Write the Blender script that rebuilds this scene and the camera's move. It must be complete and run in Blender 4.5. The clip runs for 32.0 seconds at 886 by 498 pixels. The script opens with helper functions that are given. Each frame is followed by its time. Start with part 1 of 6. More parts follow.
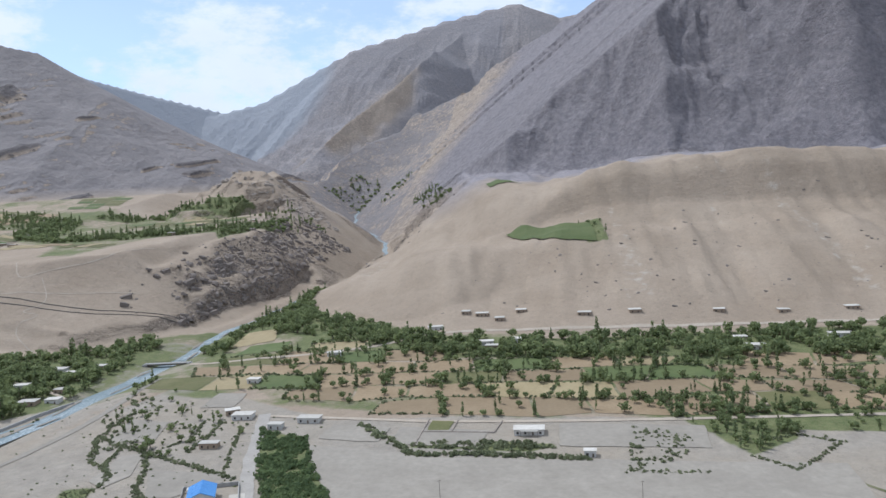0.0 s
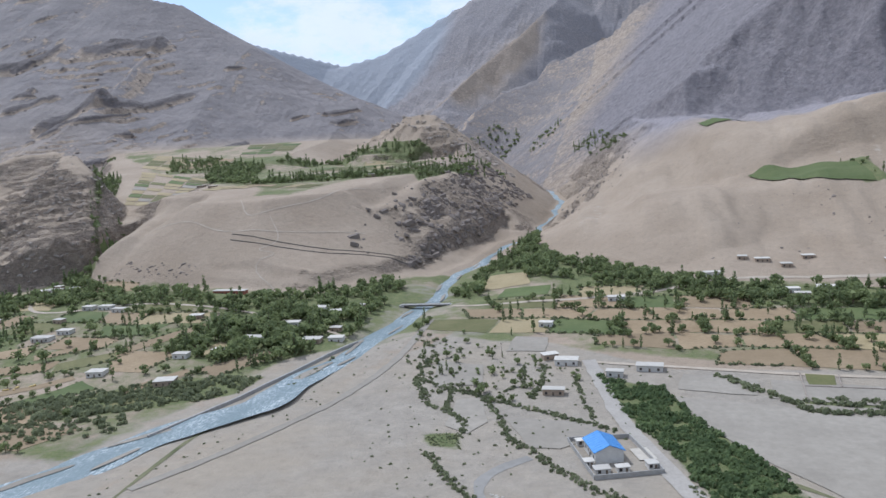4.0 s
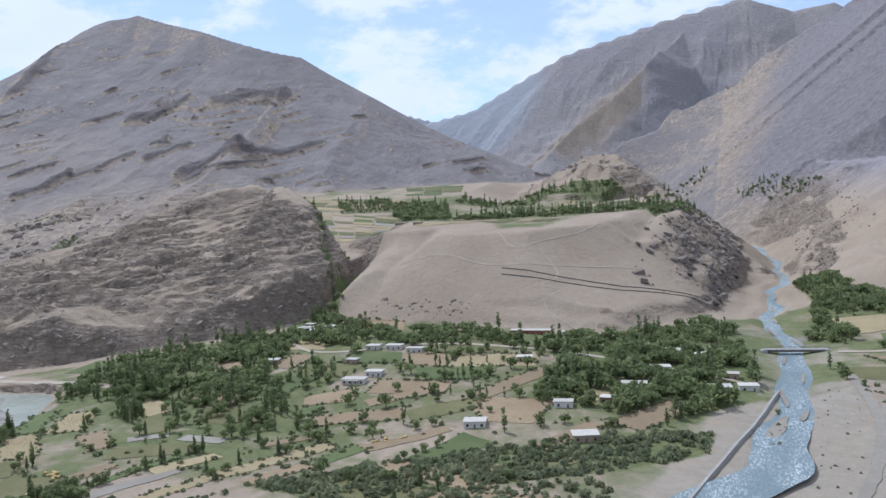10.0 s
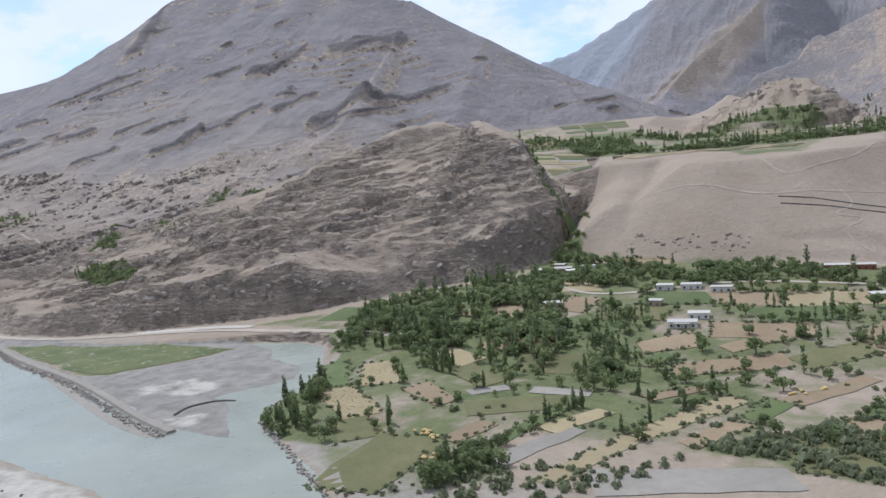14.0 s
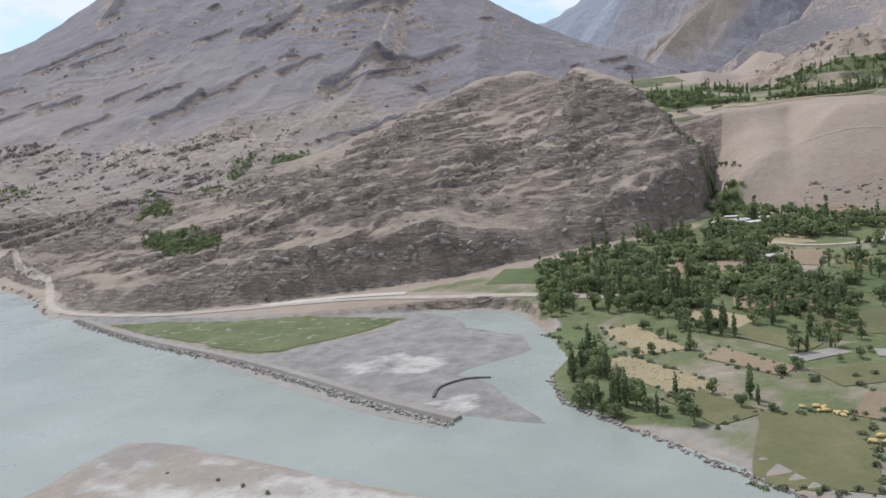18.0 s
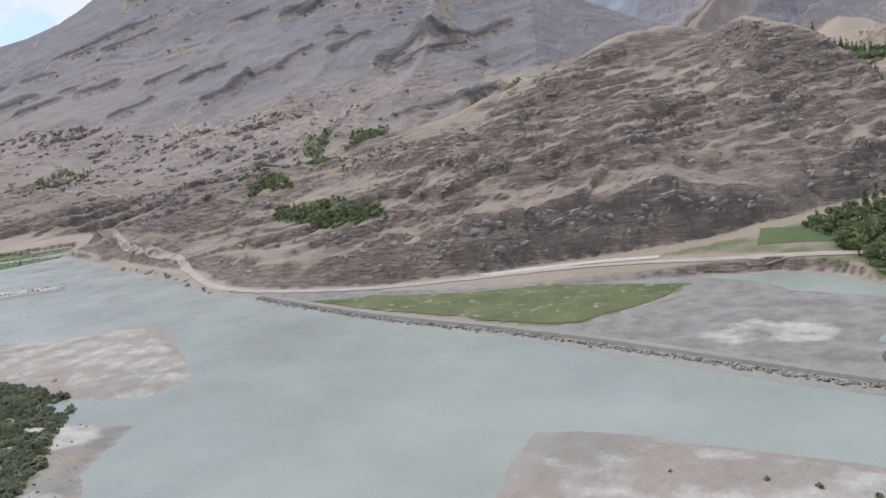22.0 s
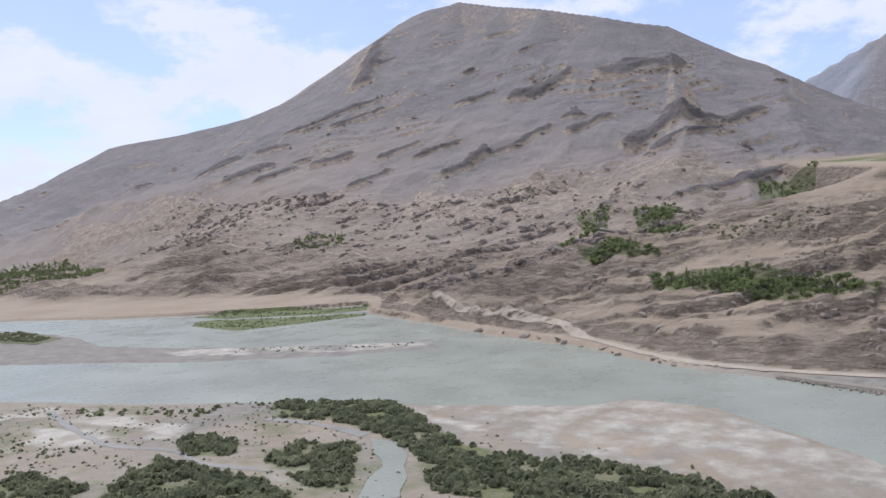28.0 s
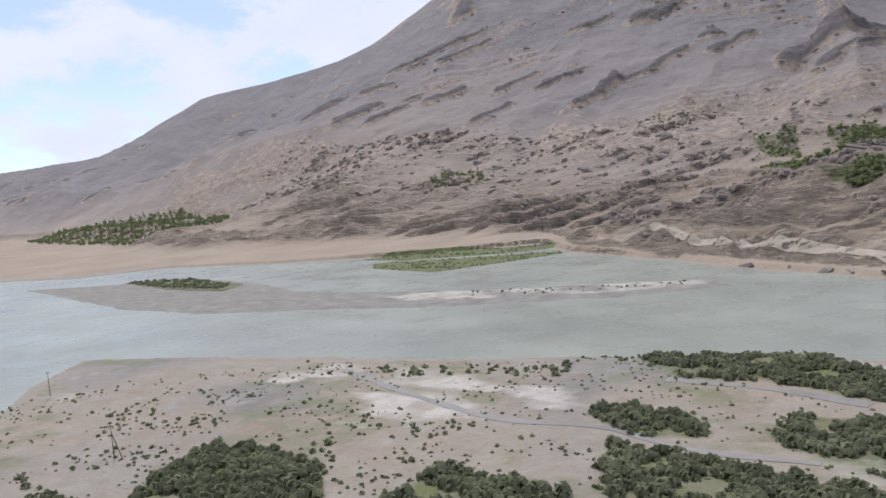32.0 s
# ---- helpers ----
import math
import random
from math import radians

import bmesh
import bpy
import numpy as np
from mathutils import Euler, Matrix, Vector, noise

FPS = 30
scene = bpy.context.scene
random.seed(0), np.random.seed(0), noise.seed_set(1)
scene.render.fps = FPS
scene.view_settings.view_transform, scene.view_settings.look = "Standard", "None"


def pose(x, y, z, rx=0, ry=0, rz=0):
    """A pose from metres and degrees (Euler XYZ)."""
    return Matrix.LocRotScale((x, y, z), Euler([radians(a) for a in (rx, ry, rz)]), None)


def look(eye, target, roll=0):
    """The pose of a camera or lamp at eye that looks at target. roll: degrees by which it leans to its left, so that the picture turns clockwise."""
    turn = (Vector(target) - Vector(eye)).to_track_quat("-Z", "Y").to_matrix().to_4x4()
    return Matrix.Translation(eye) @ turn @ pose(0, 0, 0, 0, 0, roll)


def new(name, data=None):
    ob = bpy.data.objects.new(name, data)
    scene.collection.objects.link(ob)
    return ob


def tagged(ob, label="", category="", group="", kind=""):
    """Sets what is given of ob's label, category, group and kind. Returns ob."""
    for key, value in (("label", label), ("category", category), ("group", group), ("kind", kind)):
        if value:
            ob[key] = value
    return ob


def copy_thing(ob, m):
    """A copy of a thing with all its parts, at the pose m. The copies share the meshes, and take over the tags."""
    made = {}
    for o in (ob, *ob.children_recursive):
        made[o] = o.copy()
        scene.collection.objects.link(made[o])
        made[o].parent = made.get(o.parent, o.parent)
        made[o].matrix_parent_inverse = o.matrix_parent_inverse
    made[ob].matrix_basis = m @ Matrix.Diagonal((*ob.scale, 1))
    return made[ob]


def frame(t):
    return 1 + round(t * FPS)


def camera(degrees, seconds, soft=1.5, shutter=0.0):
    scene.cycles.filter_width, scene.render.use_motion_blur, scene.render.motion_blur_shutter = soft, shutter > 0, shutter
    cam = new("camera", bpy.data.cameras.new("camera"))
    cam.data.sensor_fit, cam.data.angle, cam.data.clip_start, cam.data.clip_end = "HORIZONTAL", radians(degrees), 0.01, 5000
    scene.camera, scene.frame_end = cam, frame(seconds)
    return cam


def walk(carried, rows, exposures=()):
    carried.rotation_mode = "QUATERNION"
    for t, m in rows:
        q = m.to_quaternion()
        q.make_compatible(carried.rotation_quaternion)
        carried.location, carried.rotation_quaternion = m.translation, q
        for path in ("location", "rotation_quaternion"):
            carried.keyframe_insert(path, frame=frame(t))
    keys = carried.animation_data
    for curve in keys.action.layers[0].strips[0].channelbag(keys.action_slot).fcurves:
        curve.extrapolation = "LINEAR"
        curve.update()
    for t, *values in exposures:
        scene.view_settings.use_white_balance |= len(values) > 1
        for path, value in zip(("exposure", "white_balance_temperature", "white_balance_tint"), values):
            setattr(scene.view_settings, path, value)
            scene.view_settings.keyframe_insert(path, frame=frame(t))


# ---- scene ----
cam = camera(61.67, 32.0)
# seconds, eye in metres, heading to the left of +y, pitch and lean in degrees
FLIGHT = (
    (0.0, -0.3, -0.5, 147.1, 11.04, -4.70, -3.19),
    (0.5, -19.4, 1.4, 145.5, 7.31, -5.26, -3.94),
    (1.0, -38.6, 3.4, 143.9, 3.41, -6.98, -3.87),
    (1.5, -57.6, 5.3, 142.2, 4.00, -9.57, -3.42),
    (2.0, -76.7, 7.3, 140.6, 8.33, -11.59, -3.45),
    (2.5, -95.9, 9.3, 138.9, 12.72, -11.63, -3.70),
    (3.0, -115.1, 11.4, 137.2, 16.03, -10.24, -3.79),
    (3.5, -134.3, 13.4, 135.4, 18.03, -8.81, -3.59),
    (5.5, -212.0, 20.7, 127.5, 18.80, -4.43, -2.72),
    (6.0, -230.9, 22.1, 125.9, 19.15, -3.59, -2.84),
    (6.5, -249.8, 23.5, 124.3, 19.51, -2.90, -2.87),
    (7.0, -268.7, 24.8, 122.8, 19.91, -2.42, -2.88),
    (7.5, -287.5, 26.0, 121.2, 20.36, -2.18, -2.76),
    (8.0, -306.2, 27.1, 119.6, 20.83, -2.21, -2.85),
    (8.5, -325.1, 28.0, 118.0, 21.25, -2.33, -2.82),
    (9.0, -343.8, 28.7, 116.3, 21.67, -2.45, -2.77),
    (9.5, -362.5, 29.3, 114.5, 22.06, -2.62, -2.84),
    (10.0, -381.5, 29.7, 112.8, 22.43, -2.75, -2.93),
    (10.5, -400.5, 30.1, 111.2, 22.88, -2.94, -3.08),
    (11.0, -419.7, 30.5, 109.9, 23.86, -3.21, -3.32),
    (11.5, -439.1, 30.8, 108.9, 24.84, -3.55, -3.50),
    (12.0, -458.6, 31.1, 107.9, 25.74, -3.88, -3.94),
    (12.5, -477.9, 31.0, 106.9, 26.67, -4.25, -4.30),
    (13.0, -497.1, 30.7, 105.7, 27.53, -4.77, -4.51),
    (13.5, -516.0, 30.1, 104.5, 28.25, -5.35, -4.75),
    (14.0, -534.7, 29.4, 103.1, 28.73, -5.97, -4.86),
    (14.5, -553.4, 28.6, 101.8, 28.89, -6.64, -4.96),
    (16.5, -628.0, 25.5, 96.8, 27.98, -8.59, -5.11),
    (17.0, -647.7, 25.0, 96.4, 27.33, -9.00, -5.40),
    (17.5, -667.6, 24.6, 96.0, 26.84, -9.36, -5.74),
    (18.0, -687.5, 24.2, 95.7, 25.80, -8.27, -5.74),
    (18.5, -707.3, 23.6, 95.1, 24.66, -5.17, -6.08),
    (19.0, -726.8, 22.8, 94.4, 24.23, -3.53, -6.69),
    (19.5, -746.2, 22.0, 93.4, 24.52, -4.73, -7.05),
    (20.0, -765.3, 21.0, 92.3, 24.78, -6.73, -7.44),
    (20.5, -784.1, 20.0, 91.1, 25.12, -8.64, -7.50),
    (21.0, -802.9, 18.9, 89.7, 25.42, -9.57, -7.84),
    (21.5, -821.3, 17.8, 88.1, 25.64, -9.83, -7.36),
    (22.0, -839.7, 16.6, 86.3, 25.67, -9.15, -6.80),
    (22.5, -857.9, 15.3, 84.4, 25.92, -7.67, -6.01),
    (23.0, -876.0, 13.9, 82.5, 27.48, -5.54, -5.35),
    (23.5, -894.2, 12.5, 80.6, 28.96, -3.81, -4.82),
    (24.0, -912.3, 11.3, 78.9, 30.28, -2.50, -4.40),
    (24.5, -930.3, 10.1, 77.3, 31.45, -1.55, -3.74),
    (25.0, -948.4, 9.1, 75.9, 32.39, -1.06, -3.35),
    (25.5, -966.3, 8.3, 74.7, 33.02, -0.80, -2.99),
    (27.5, -1036.5, 6.4, 71.2, 35.22, -0.74, -2.99),
    (28.0, -1054.1, 5.9, 70.4, 35.83, -0.82, -3.11),
    (28.5, -1071.6, 5.3, 69.5, 36.59, -0.93, -3.14),
    (29.0, -1089.2, 4.6, 68.6, 37.67, -1.20, -3.25),
    (29.5, -1106.6, 3.7, 67.8, 38.79, -1.74, -3.69),
    (30.0, -1123.9, 2.8, 67.0, 39.81, -2.51, -4.23),
    (30.5, -1141.0, 1.8, 66.2, 40.51, -3.29, -4.46),
    (31.0, -1158.0, 0.7, 65.6, 41.02, -3.92, -4.63),
    (31.5, -1175.0, -0.4, 64.9, 41.39, -4.39, -4.83),
    (32.0, -1191.9, -1.6, 64.3, 41.64, -4.68, -4.81),
)
EXPOSURES = ((0.0, 0.06, 5580, 10), (6.0, 0.06, 5420, 12), (12.0, 0.07, 5420, 12), (16.0, 0.09, 5650, 13), (24.0, 0.03, 5700, 15), (32.0, 0.0, 5880, 16))
walk(cam, [(t, Matrix.Translation((x, y, z)) @ Euler((0, 0, radians(h))).to_matrix().to_4x4() @ Euler((radians(90 + p), 0, 0)).to_matrix().to_4x4()
            @ Euler((0, 0, radians(r))).to_matrix().to_4x4()) for t, x, y, z, h, p, r in FLIGHT], EXPOSURES)

# ---- sky, sun and exposure ----
SUN_ELEVATION, SUN_AZIMUTH = radians(56), radians(-62)   # azimuth clockwise from +y
world = bpy.data.worlds.new("world")
scene.world = world
world.use_nodes = True
wn, wl = world.node_tree.nodes, world.node_tree.links
wn.clear()
sky = wn.new("ShaderNodeTexSky")
sky.sky_type, sky.sun_disc = "NISHITA", False
sky.sun_elevation, sky.sun_rotation = SUN_ELEVATION, SUN_AZIMUTH
sky.altitude, sky.air_density, sky.dust_density, sky.ozone_density = 2000, 1.0, 2.2, 1.0
wcoord, wmap = wn.new("ShaderNodeTexCoord"), wn.new("ShaderNodeMapping")
wmap.inputs["Scale"].default_value = (1.0, 1.0, 2.1)
wmap.inputs["Location"].default_value = (0.3, 0.15, 0.05)
big, fine = wn.new("ShaderNodeTexNoise"), wn.new("ShaderNodeTexNoise")
big.inputs["Scale"].default_value, big.inputs["Detail"].default_value, big.inputs["Roughness"].default_value = 5.0, 9.0, 0.62
fine.inputs["Scale"].default_value, fine.inputs["Detail"].default_value = 11.0, 6.0
cover = wn.new("ShaderNodeMapRange")
cover.interpolation_type = "SMOOTHSTEP"
cover.inputs["From Min"].default_value, cover.inputs["From Max"].default_value = 0.43, 0.56
cover.inputs["To Min"].default_value = 0.36
shade = wn.new("ShaderNodeMapRange")
shade.inputs["From Min"].default_value, shade.inputs["From Max"].default_value = 0.3, 0.75
shade.inputs["To Min"].default_value, shade.inputs["To Max"].default_value = 0.75, 1.1
tint, mix = wn.new("ShaderNodeMix"), wn.new("ShaderNodeMix")
tint.data_type = mix.data_type = "RGBA"
tint.inputs["A"].default_value, tint.inputs["B"].default_value = (4.5, 4.75, 5.1, 1), (5.7, 5.85, 6.0, 1)
background, wout = wn.new("ShaderNodeBackground"), wn.new("ShaderNodeOutputWorld")
background.inputs["Strength"].default_value = 0.15
wl.new(wcoord.outputs["Generated"], wmap.inputs["Vector"])
wl.new(wmap.outputs["Vector"], big.inputs["Vector"])
wl.new(wmap.outputs["Vector"], fine.inputs["Vector"])
wl.new(big.outputs["Fac"], cover.inputs["Value"])
wl.new(fine.outputs["Fac"], shade.inputs["Value"])
wl.new(shade.outputs["Result"], tint.inputs["Factor"])
wl.new(cover.outputs["Result"], mix.inputs["Factor"])
wl.new(sky.outputs["Color"], mix.inputs["A"])
wl.new(tint.outputs["Result"], mix.inputs["B"])
wl.new(mix.outputs["Result"], background.inputs["Color"])
wl.new(background.outputs["Background"], wout.inputs["Surface"])

sun = new("sun", bpy.data.lights.new("sun", "SUN"))
sun.data.energy, sun.data.angle, sun.data.color = 3.05, radians(0.53), (1.0, 0.95, 0.87)
sun.matrix_world = look((math.sin(SUN_AZIMUTH) * math.cos(SUN_ELEVATION) * 900, math.cos(SUN_AZIMUTH) * math.cos(SUN_ELEVATION) * 900,
                         math.sin(SUN_ELEVATION) * 900), (0, 0, 0))

# ---- materials ----
def material(name, rough=0.9, metal=0.0):
    m = bpy.data.materials.new(name)
    m.use_nodes = True
    b = m.node_tree.nodes["Principled BSDF"]
    b.inputs["Roughness"].default_value, b.inputs["Metallic"].default_value = rough, metal
    if "Specular IOR Level" in b.inputs:
        b.inputs["Specular IOR Level"].default_value = 0.25
    return m, m.node_tree.nodes, m.node_tree.links, b


def noise_node(n, l, vector, scale, detail=6.0, rough=0.6):
    t = n.new("ShaderNodeTexNoise")
    t.inputs["Scale"].default_value, t.inputs["Detail"].default_value, t.inputs["Roughness"].default_value = scale, detail, rough
    l.new(vector, t.inputs["Vector"])
    return t.outputs["Fac"]


def ramp(n, l, value, lo, hi, a=0.0, b=1.0):
    r = n.new("ShaderNodeMapRange")
    r.inputs["From Min"].default_value, r.inputs["From Max"].default_value = lo, hi
    r.inputs["To Min"].default_value, r.inputs["To Max"].default_value = a, b
    l.new(value, r.inputs["Value"])
    return r.outputs["Result"]


def blend(n, l, factor, a, b, mode="MIX"):
    x = n.new("ShaderNodeMix")
    x.data_type, x.blend_type = "RGBA", mode
    for value, key in ((factor, "Factor"), (a, "A"), (b, "B")):
        if isinstance(value, (int, float)):
            x.inputs[key].default_value = value
        elif isinstance(value, tuple):
            x.inputs[key].default_value = (*value, 1)
        else:
            l.new(value, x.inputs[key])
    return x.outputs["Result"]


def bump(n, l, height, b, strength, distance):
    k = n.new("ShaderNodeBump")
    k.inputs["Strength"].default_value, k.inputs["Distance"].default_value = strength, distance
    l.new(height, k.inputs["Height"])
    l.new(k.outputs["Normal"], b.inputs["Normal"])


def grained(name, dark, light, scale, rough=0.9, relief=0.0, fine=None, random=0.0, metal=0.0):
    """Two tones mixed by noise at two scales, with relief of that many metres; random: tone differs from object to object."""
    m, n, l, b = material(name, rough, metal)
    pos = n.new("ShaderNodeNewGeometry").outputs["Position"]
    coarse = noise_node(n, l, pos, scale)
    small = noise_node(n, l, pos, fine or scale * 7, 4.0)
    c = blend(n, l, ramp(n, l, coarse, 0.3, 0.7), dark, light)
    c = blend(n, l, ramp(n, l, small, 0.25, 0.75, 0.0, 0.45), c, tuple(v * 0.6 for v in dark))
    if random:
        info = n.new("ShaderNodeObjectInfo").outputs["Random"]
        c = blend(n, l, ramp(n, l, info, 0, 1, 0, random), c, tuple(v * 0.45 for v in light))
    l.new(c, b.inputs["Base Color"])
    if relief:
        bump(n, l, small, b, 0.7, relief)
    return m


# mountain tone with the blue of haze mixed into the rock colour
def hazy_tone(n, l, n1, n2):
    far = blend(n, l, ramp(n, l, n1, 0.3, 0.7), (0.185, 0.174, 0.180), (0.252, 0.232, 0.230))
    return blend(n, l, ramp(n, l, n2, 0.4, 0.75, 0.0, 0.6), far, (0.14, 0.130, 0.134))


def terrain_material():
    m, n, l, b = material("valley_ground", 0.95)
    pos = n.new("ShaderNodeNewGeometry").outputs["Position"]
    at = n.new("ShaderNodeAttribute")
    at.attribute_name = "cover"
    sep = n.new("ShaderNodeSeparateColor")
    l.new(at.outputs["Color"], sep.inputs["Color"])
    at2 = n.new("ShaderNodeAttribute")
    at2.attribute_name = "tone"
    sep2 = n.new("ShaderNodeSeparateColor")
    l.new(at2.outputs["Color"], sep2.inputs["Color"])
    n1, n2, n3 = noise_node(n, l, pos, 0.012, 8.0), noise_node(n, l, pos, 0.09, 7.0, 0.65), noise_node(n, l, pos, 0.6, 5.0, 0.7)
    scree = blend(n, l, ramp(n, l, n1, 0.35, 0.65), (0.30, 0.236, 0.170), (0.378, 0.305, 0.228))
    scree = blend(n, l, ramp(n, l, n3, 0.3, 0.8, 0.0, 0.5), scree, (0.225, 0.18, 0.14))
    rock = blend(n, l, ramp(n, l, n2, 0.35, 0.65), (0.235, 0.188, 0.152), (0.455, 0.368, 0.283))
    rock = blend(n, l, ramp(n, l, n3, 0.45, 0.75, 0.0, 0.8), rock, (0.475, 0.39, 0.305))
    gravel = blend(n, l, ramp(n, l, n2, 0.35, 0.7), (0.27, 0.238, 0.195), (0.352, 0.31, 0.252))
    gravel = blend(n, l, ramp(n, l, n3, 0.4, 0.8, 0.0, 0.4), gravel, (0.20, 0.185, 0.165))
    gravel = blend(n, l, ramp(n, l, n1, 0.42, 0.62, 0.0, 0.75), gravel, (0.32, 0.27, 0.205))
    green = blend(n, l, ramp(n, l, n2, 0.35, 0.65), (0.088, 0.112, 0.042), (0.155, 0.168, 0.072))
    green = blend(n, l, ramp(n, l, n3, 0.45, 0.75, 0.0, 0.7), green, (0.20, 0.18, 0.095))
    mud = blend(n, l, ramp(n, l, n2, 0.35, 0.65), (0.19, 0.175, 0.150), (0.295, 0.272, 0.235))
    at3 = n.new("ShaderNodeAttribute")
    at3.attribute_name = "haze_shade"
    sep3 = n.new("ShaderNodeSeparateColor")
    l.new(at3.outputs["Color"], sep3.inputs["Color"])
    jag = n.new("ShaderNodeMath")
    jag.operation = "MULTIPLY_ADD"
    l.new(n2, jag.inputs[0])
    jag.inputs[1].default_value = 0.9
    jag.inputs[2].default_value = -0.45

    def mask(channel):
        a = n.new("ShaderNodeMath")
        l.new(channel, a.inputs[0])
        l.new(jag.outputs[0], a.inputs[1])
        return ramp(n, l, a.outputs[0], 0.35, 0.65)
    c = blend(n, l, sep2.outputs["Green"], scree, hazy_tone(n, l, n1, n2))
    c = blend(n, l, mask(sep.outputs["Red"]), c, rock)
    c = blend(n, l, mask(sep2.outputs["Red"]), c, gravel)
    c = blend(n, l, mask(sep.outputs["Blue"]), c, mud)
    c = blend(n, l, mask(sep.outputs["Green"]), c, green)
    pale = blend(n, l, ramp(n, l, n2, 0.35, 0.7), (0.39, 0.355, 0.30), (0.50, 0.462, 0.395))
    c = blend(n, l, mask(sep2.outputs["Blue"]), c, pale)
    # haze put into the colour: blue-grey far mountains, paler blue hindmost range
    haze_grey = blend(n, l, ramp(n, l, n2, 0.35, 0.7), (0.225, 0.212, 0.22), (0.335, 0.312, 0.308))
    c = blend(n, l, ramp(n, l, sep3.outputs["Red"], 0, 1, 0, 0.75), c, haze_grey)
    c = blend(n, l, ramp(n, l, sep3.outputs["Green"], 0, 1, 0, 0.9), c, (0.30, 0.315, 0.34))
    # dark purple that paints cloud shade and haze onto the eastern mountain
    cloud_shade = blend(n, l, ramp(n, l, n2, 0.35, 0.7), (0.19, 0.174, 0.183), (0.305, 0.276, 0.276))
    c = blend(n, l, sep3.outputs["Blue"], c, cloud_shade)
    at4 = n.new("ShaderNodeAttribute")
    at4.attribute_name = "slab"
    slab = blend(n, l, ramp(n, l, n2, 0.35, 0.7), (0.088, 0.081, 0.086), (0.155, 0.142, 0.145))
    c = blend(n, l, ramp(n, l, mask(at4.outputs["Fac"]), 0, 1, 0, 0.85), c, slab)
    wear = noise_node(n, l, pos, 0.19, 8.0, 0.75)
    c = blend(n, l, ramp(n, l, wear, 0.52, 0.74, 0.0, 0.42), c, blend(n, l, 1.0, c, (0.55, 0.53, 0.52), "MULTIPLY"))
    c = blend(n, l, ramp(n, l, wear, 0.46, 0.28, 0.0, 0.4), c, blend(n, l, 1.0, c, (1.35, 1.33, 1.3), "MULTIPLY"))
    l.new(c, b.inputs["Base Color"])
    h = blend(n, l, 0.35, n2, n3)
    bump(n, l, h, b, 0.9, 1.6)
    crag = noise_node(n, l, pos, 0.028, 9.0, 0.68)
    big = n.new("ShaderNodeBump")
    big.inputs["Distance"].default_value = 22.0
    l.new(crag, big.inputs["Height"])
    l.new(ramp(n, l, sep2.outputs["Green"], 0.2, 0.85, 0.0, 0.6), big.inputs["Strength"])
    l.new(b.inputs["Normal"].links[0].from_node.outputs["Normal"], big.inputs["Normal"])
    l.new(big.outputs["Normal"], b.inputs["Normal"])
    crack = noise_node(n, l, pos, 0.16, 9.0, 0.72)
    sharp = n.new("ShaderNodeBump")
    sharp.inputs["Distance"].default_value = 5.0
    l.new(crack, sharp.inputs["Height"])
    l.new(ramp(n, l, sep.outputs["Red"], 0.1, 0.6, 0.3, 1.0), sharp.inputs["Strength"])
    l.new(big.outputs["Normal"], sharp.inputs["Normal"])
    bed = n.new("ShaderNodeMapping")
    bed.inputs["Rotation"].default_value, bed.inputs["Scale"].default_value = (0, radians(-11), radians(14)), (0.30, 0.7, 1.7)
    l.new(pos, bed.inputs["Vector"])
    layer = noise_node(n, l, bed.outputs["Vector"], 0.21, 7.0, 0.62)
    step = n.new("ShaderNodeBump")
    step.inputs["Distance"].default_value = 7.0
    l.new(ramp(n, l, layer, 0.40, 0.60), step.inputs["Height"])
    low = n.new("ShaderNodeMath")
    low.operation = "MULTIPLY"
    l.new(ramp(n, l, sep.outputs["Red"], 0.1, 0.5), low.inputs[0])
    l.new(ramp(n, l, sep2.outputs["Green"], 0.5, 0.15), low.inputs[1])
    l.new(ramp(n, l, low.outputs[0], 0, 1, 0.0, 0.75), step.inputs["Strength"])
    l.new(sharp.outputs["Normal"], step.inputs["Normal"])
    l.new(step.outputs["Normal"], b.inputs["Normal"])
    # rock colour darkens where the same layer noise sinks the bump
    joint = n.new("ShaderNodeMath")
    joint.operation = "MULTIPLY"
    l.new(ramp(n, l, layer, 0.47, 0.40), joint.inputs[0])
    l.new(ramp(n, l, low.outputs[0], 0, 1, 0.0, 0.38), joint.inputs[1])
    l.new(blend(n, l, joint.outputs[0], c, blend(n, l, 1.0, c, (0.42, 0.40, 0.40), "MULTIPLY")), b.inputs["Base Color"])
    return m


def water_material(name, tint, rough, ripple):
    m, n, l, b = material(name, rough)
    pos = n.new("ShaderNodeNewGeometry").outputs["Position"]
    silt = noise_node(n, l, pos, 0.012, 7.0, 0.62)
    calm = noise_node(n, l, pos, 0.03, 6.0, 0.65)
    l.new(ramp(n, l, calm, 0.35, 0.65, rough * 0.55, rough * 1.25), b.inputs["Roughness"])
    small = noise_node(n, l, pos, 0.35, 5.0)
    l.new(blend(n, l, ramp(n, l, silt, 0.3, 0.7), tint, tuple(v * 0.7 for v in tint)), b.inputs["Base Color"])
    b.inputs["IOR"].default_value = 1.33
    b.inputs["Specular IOR Level"].default_value = 0.36
    bump(n, l, small, b, ripple, 0.4)
    return m


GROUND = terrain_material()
WATER = water_material("silty_water", (0.305, 0.318, 0.262), 0.34, 0.16)

# ---- the lie of the land ----
def lattice(ix, iy, seed):
    h = (ix * 374761393 + iy * 668265263 + seed * 1274126177) & 0xFFFFFFFF
    h = ((h ^ (h >> 13)) * 1274126177) & 0xFFFFFFFF
    return ((h ^ (h >> 16)) & 0xFFFF) / 65535.0


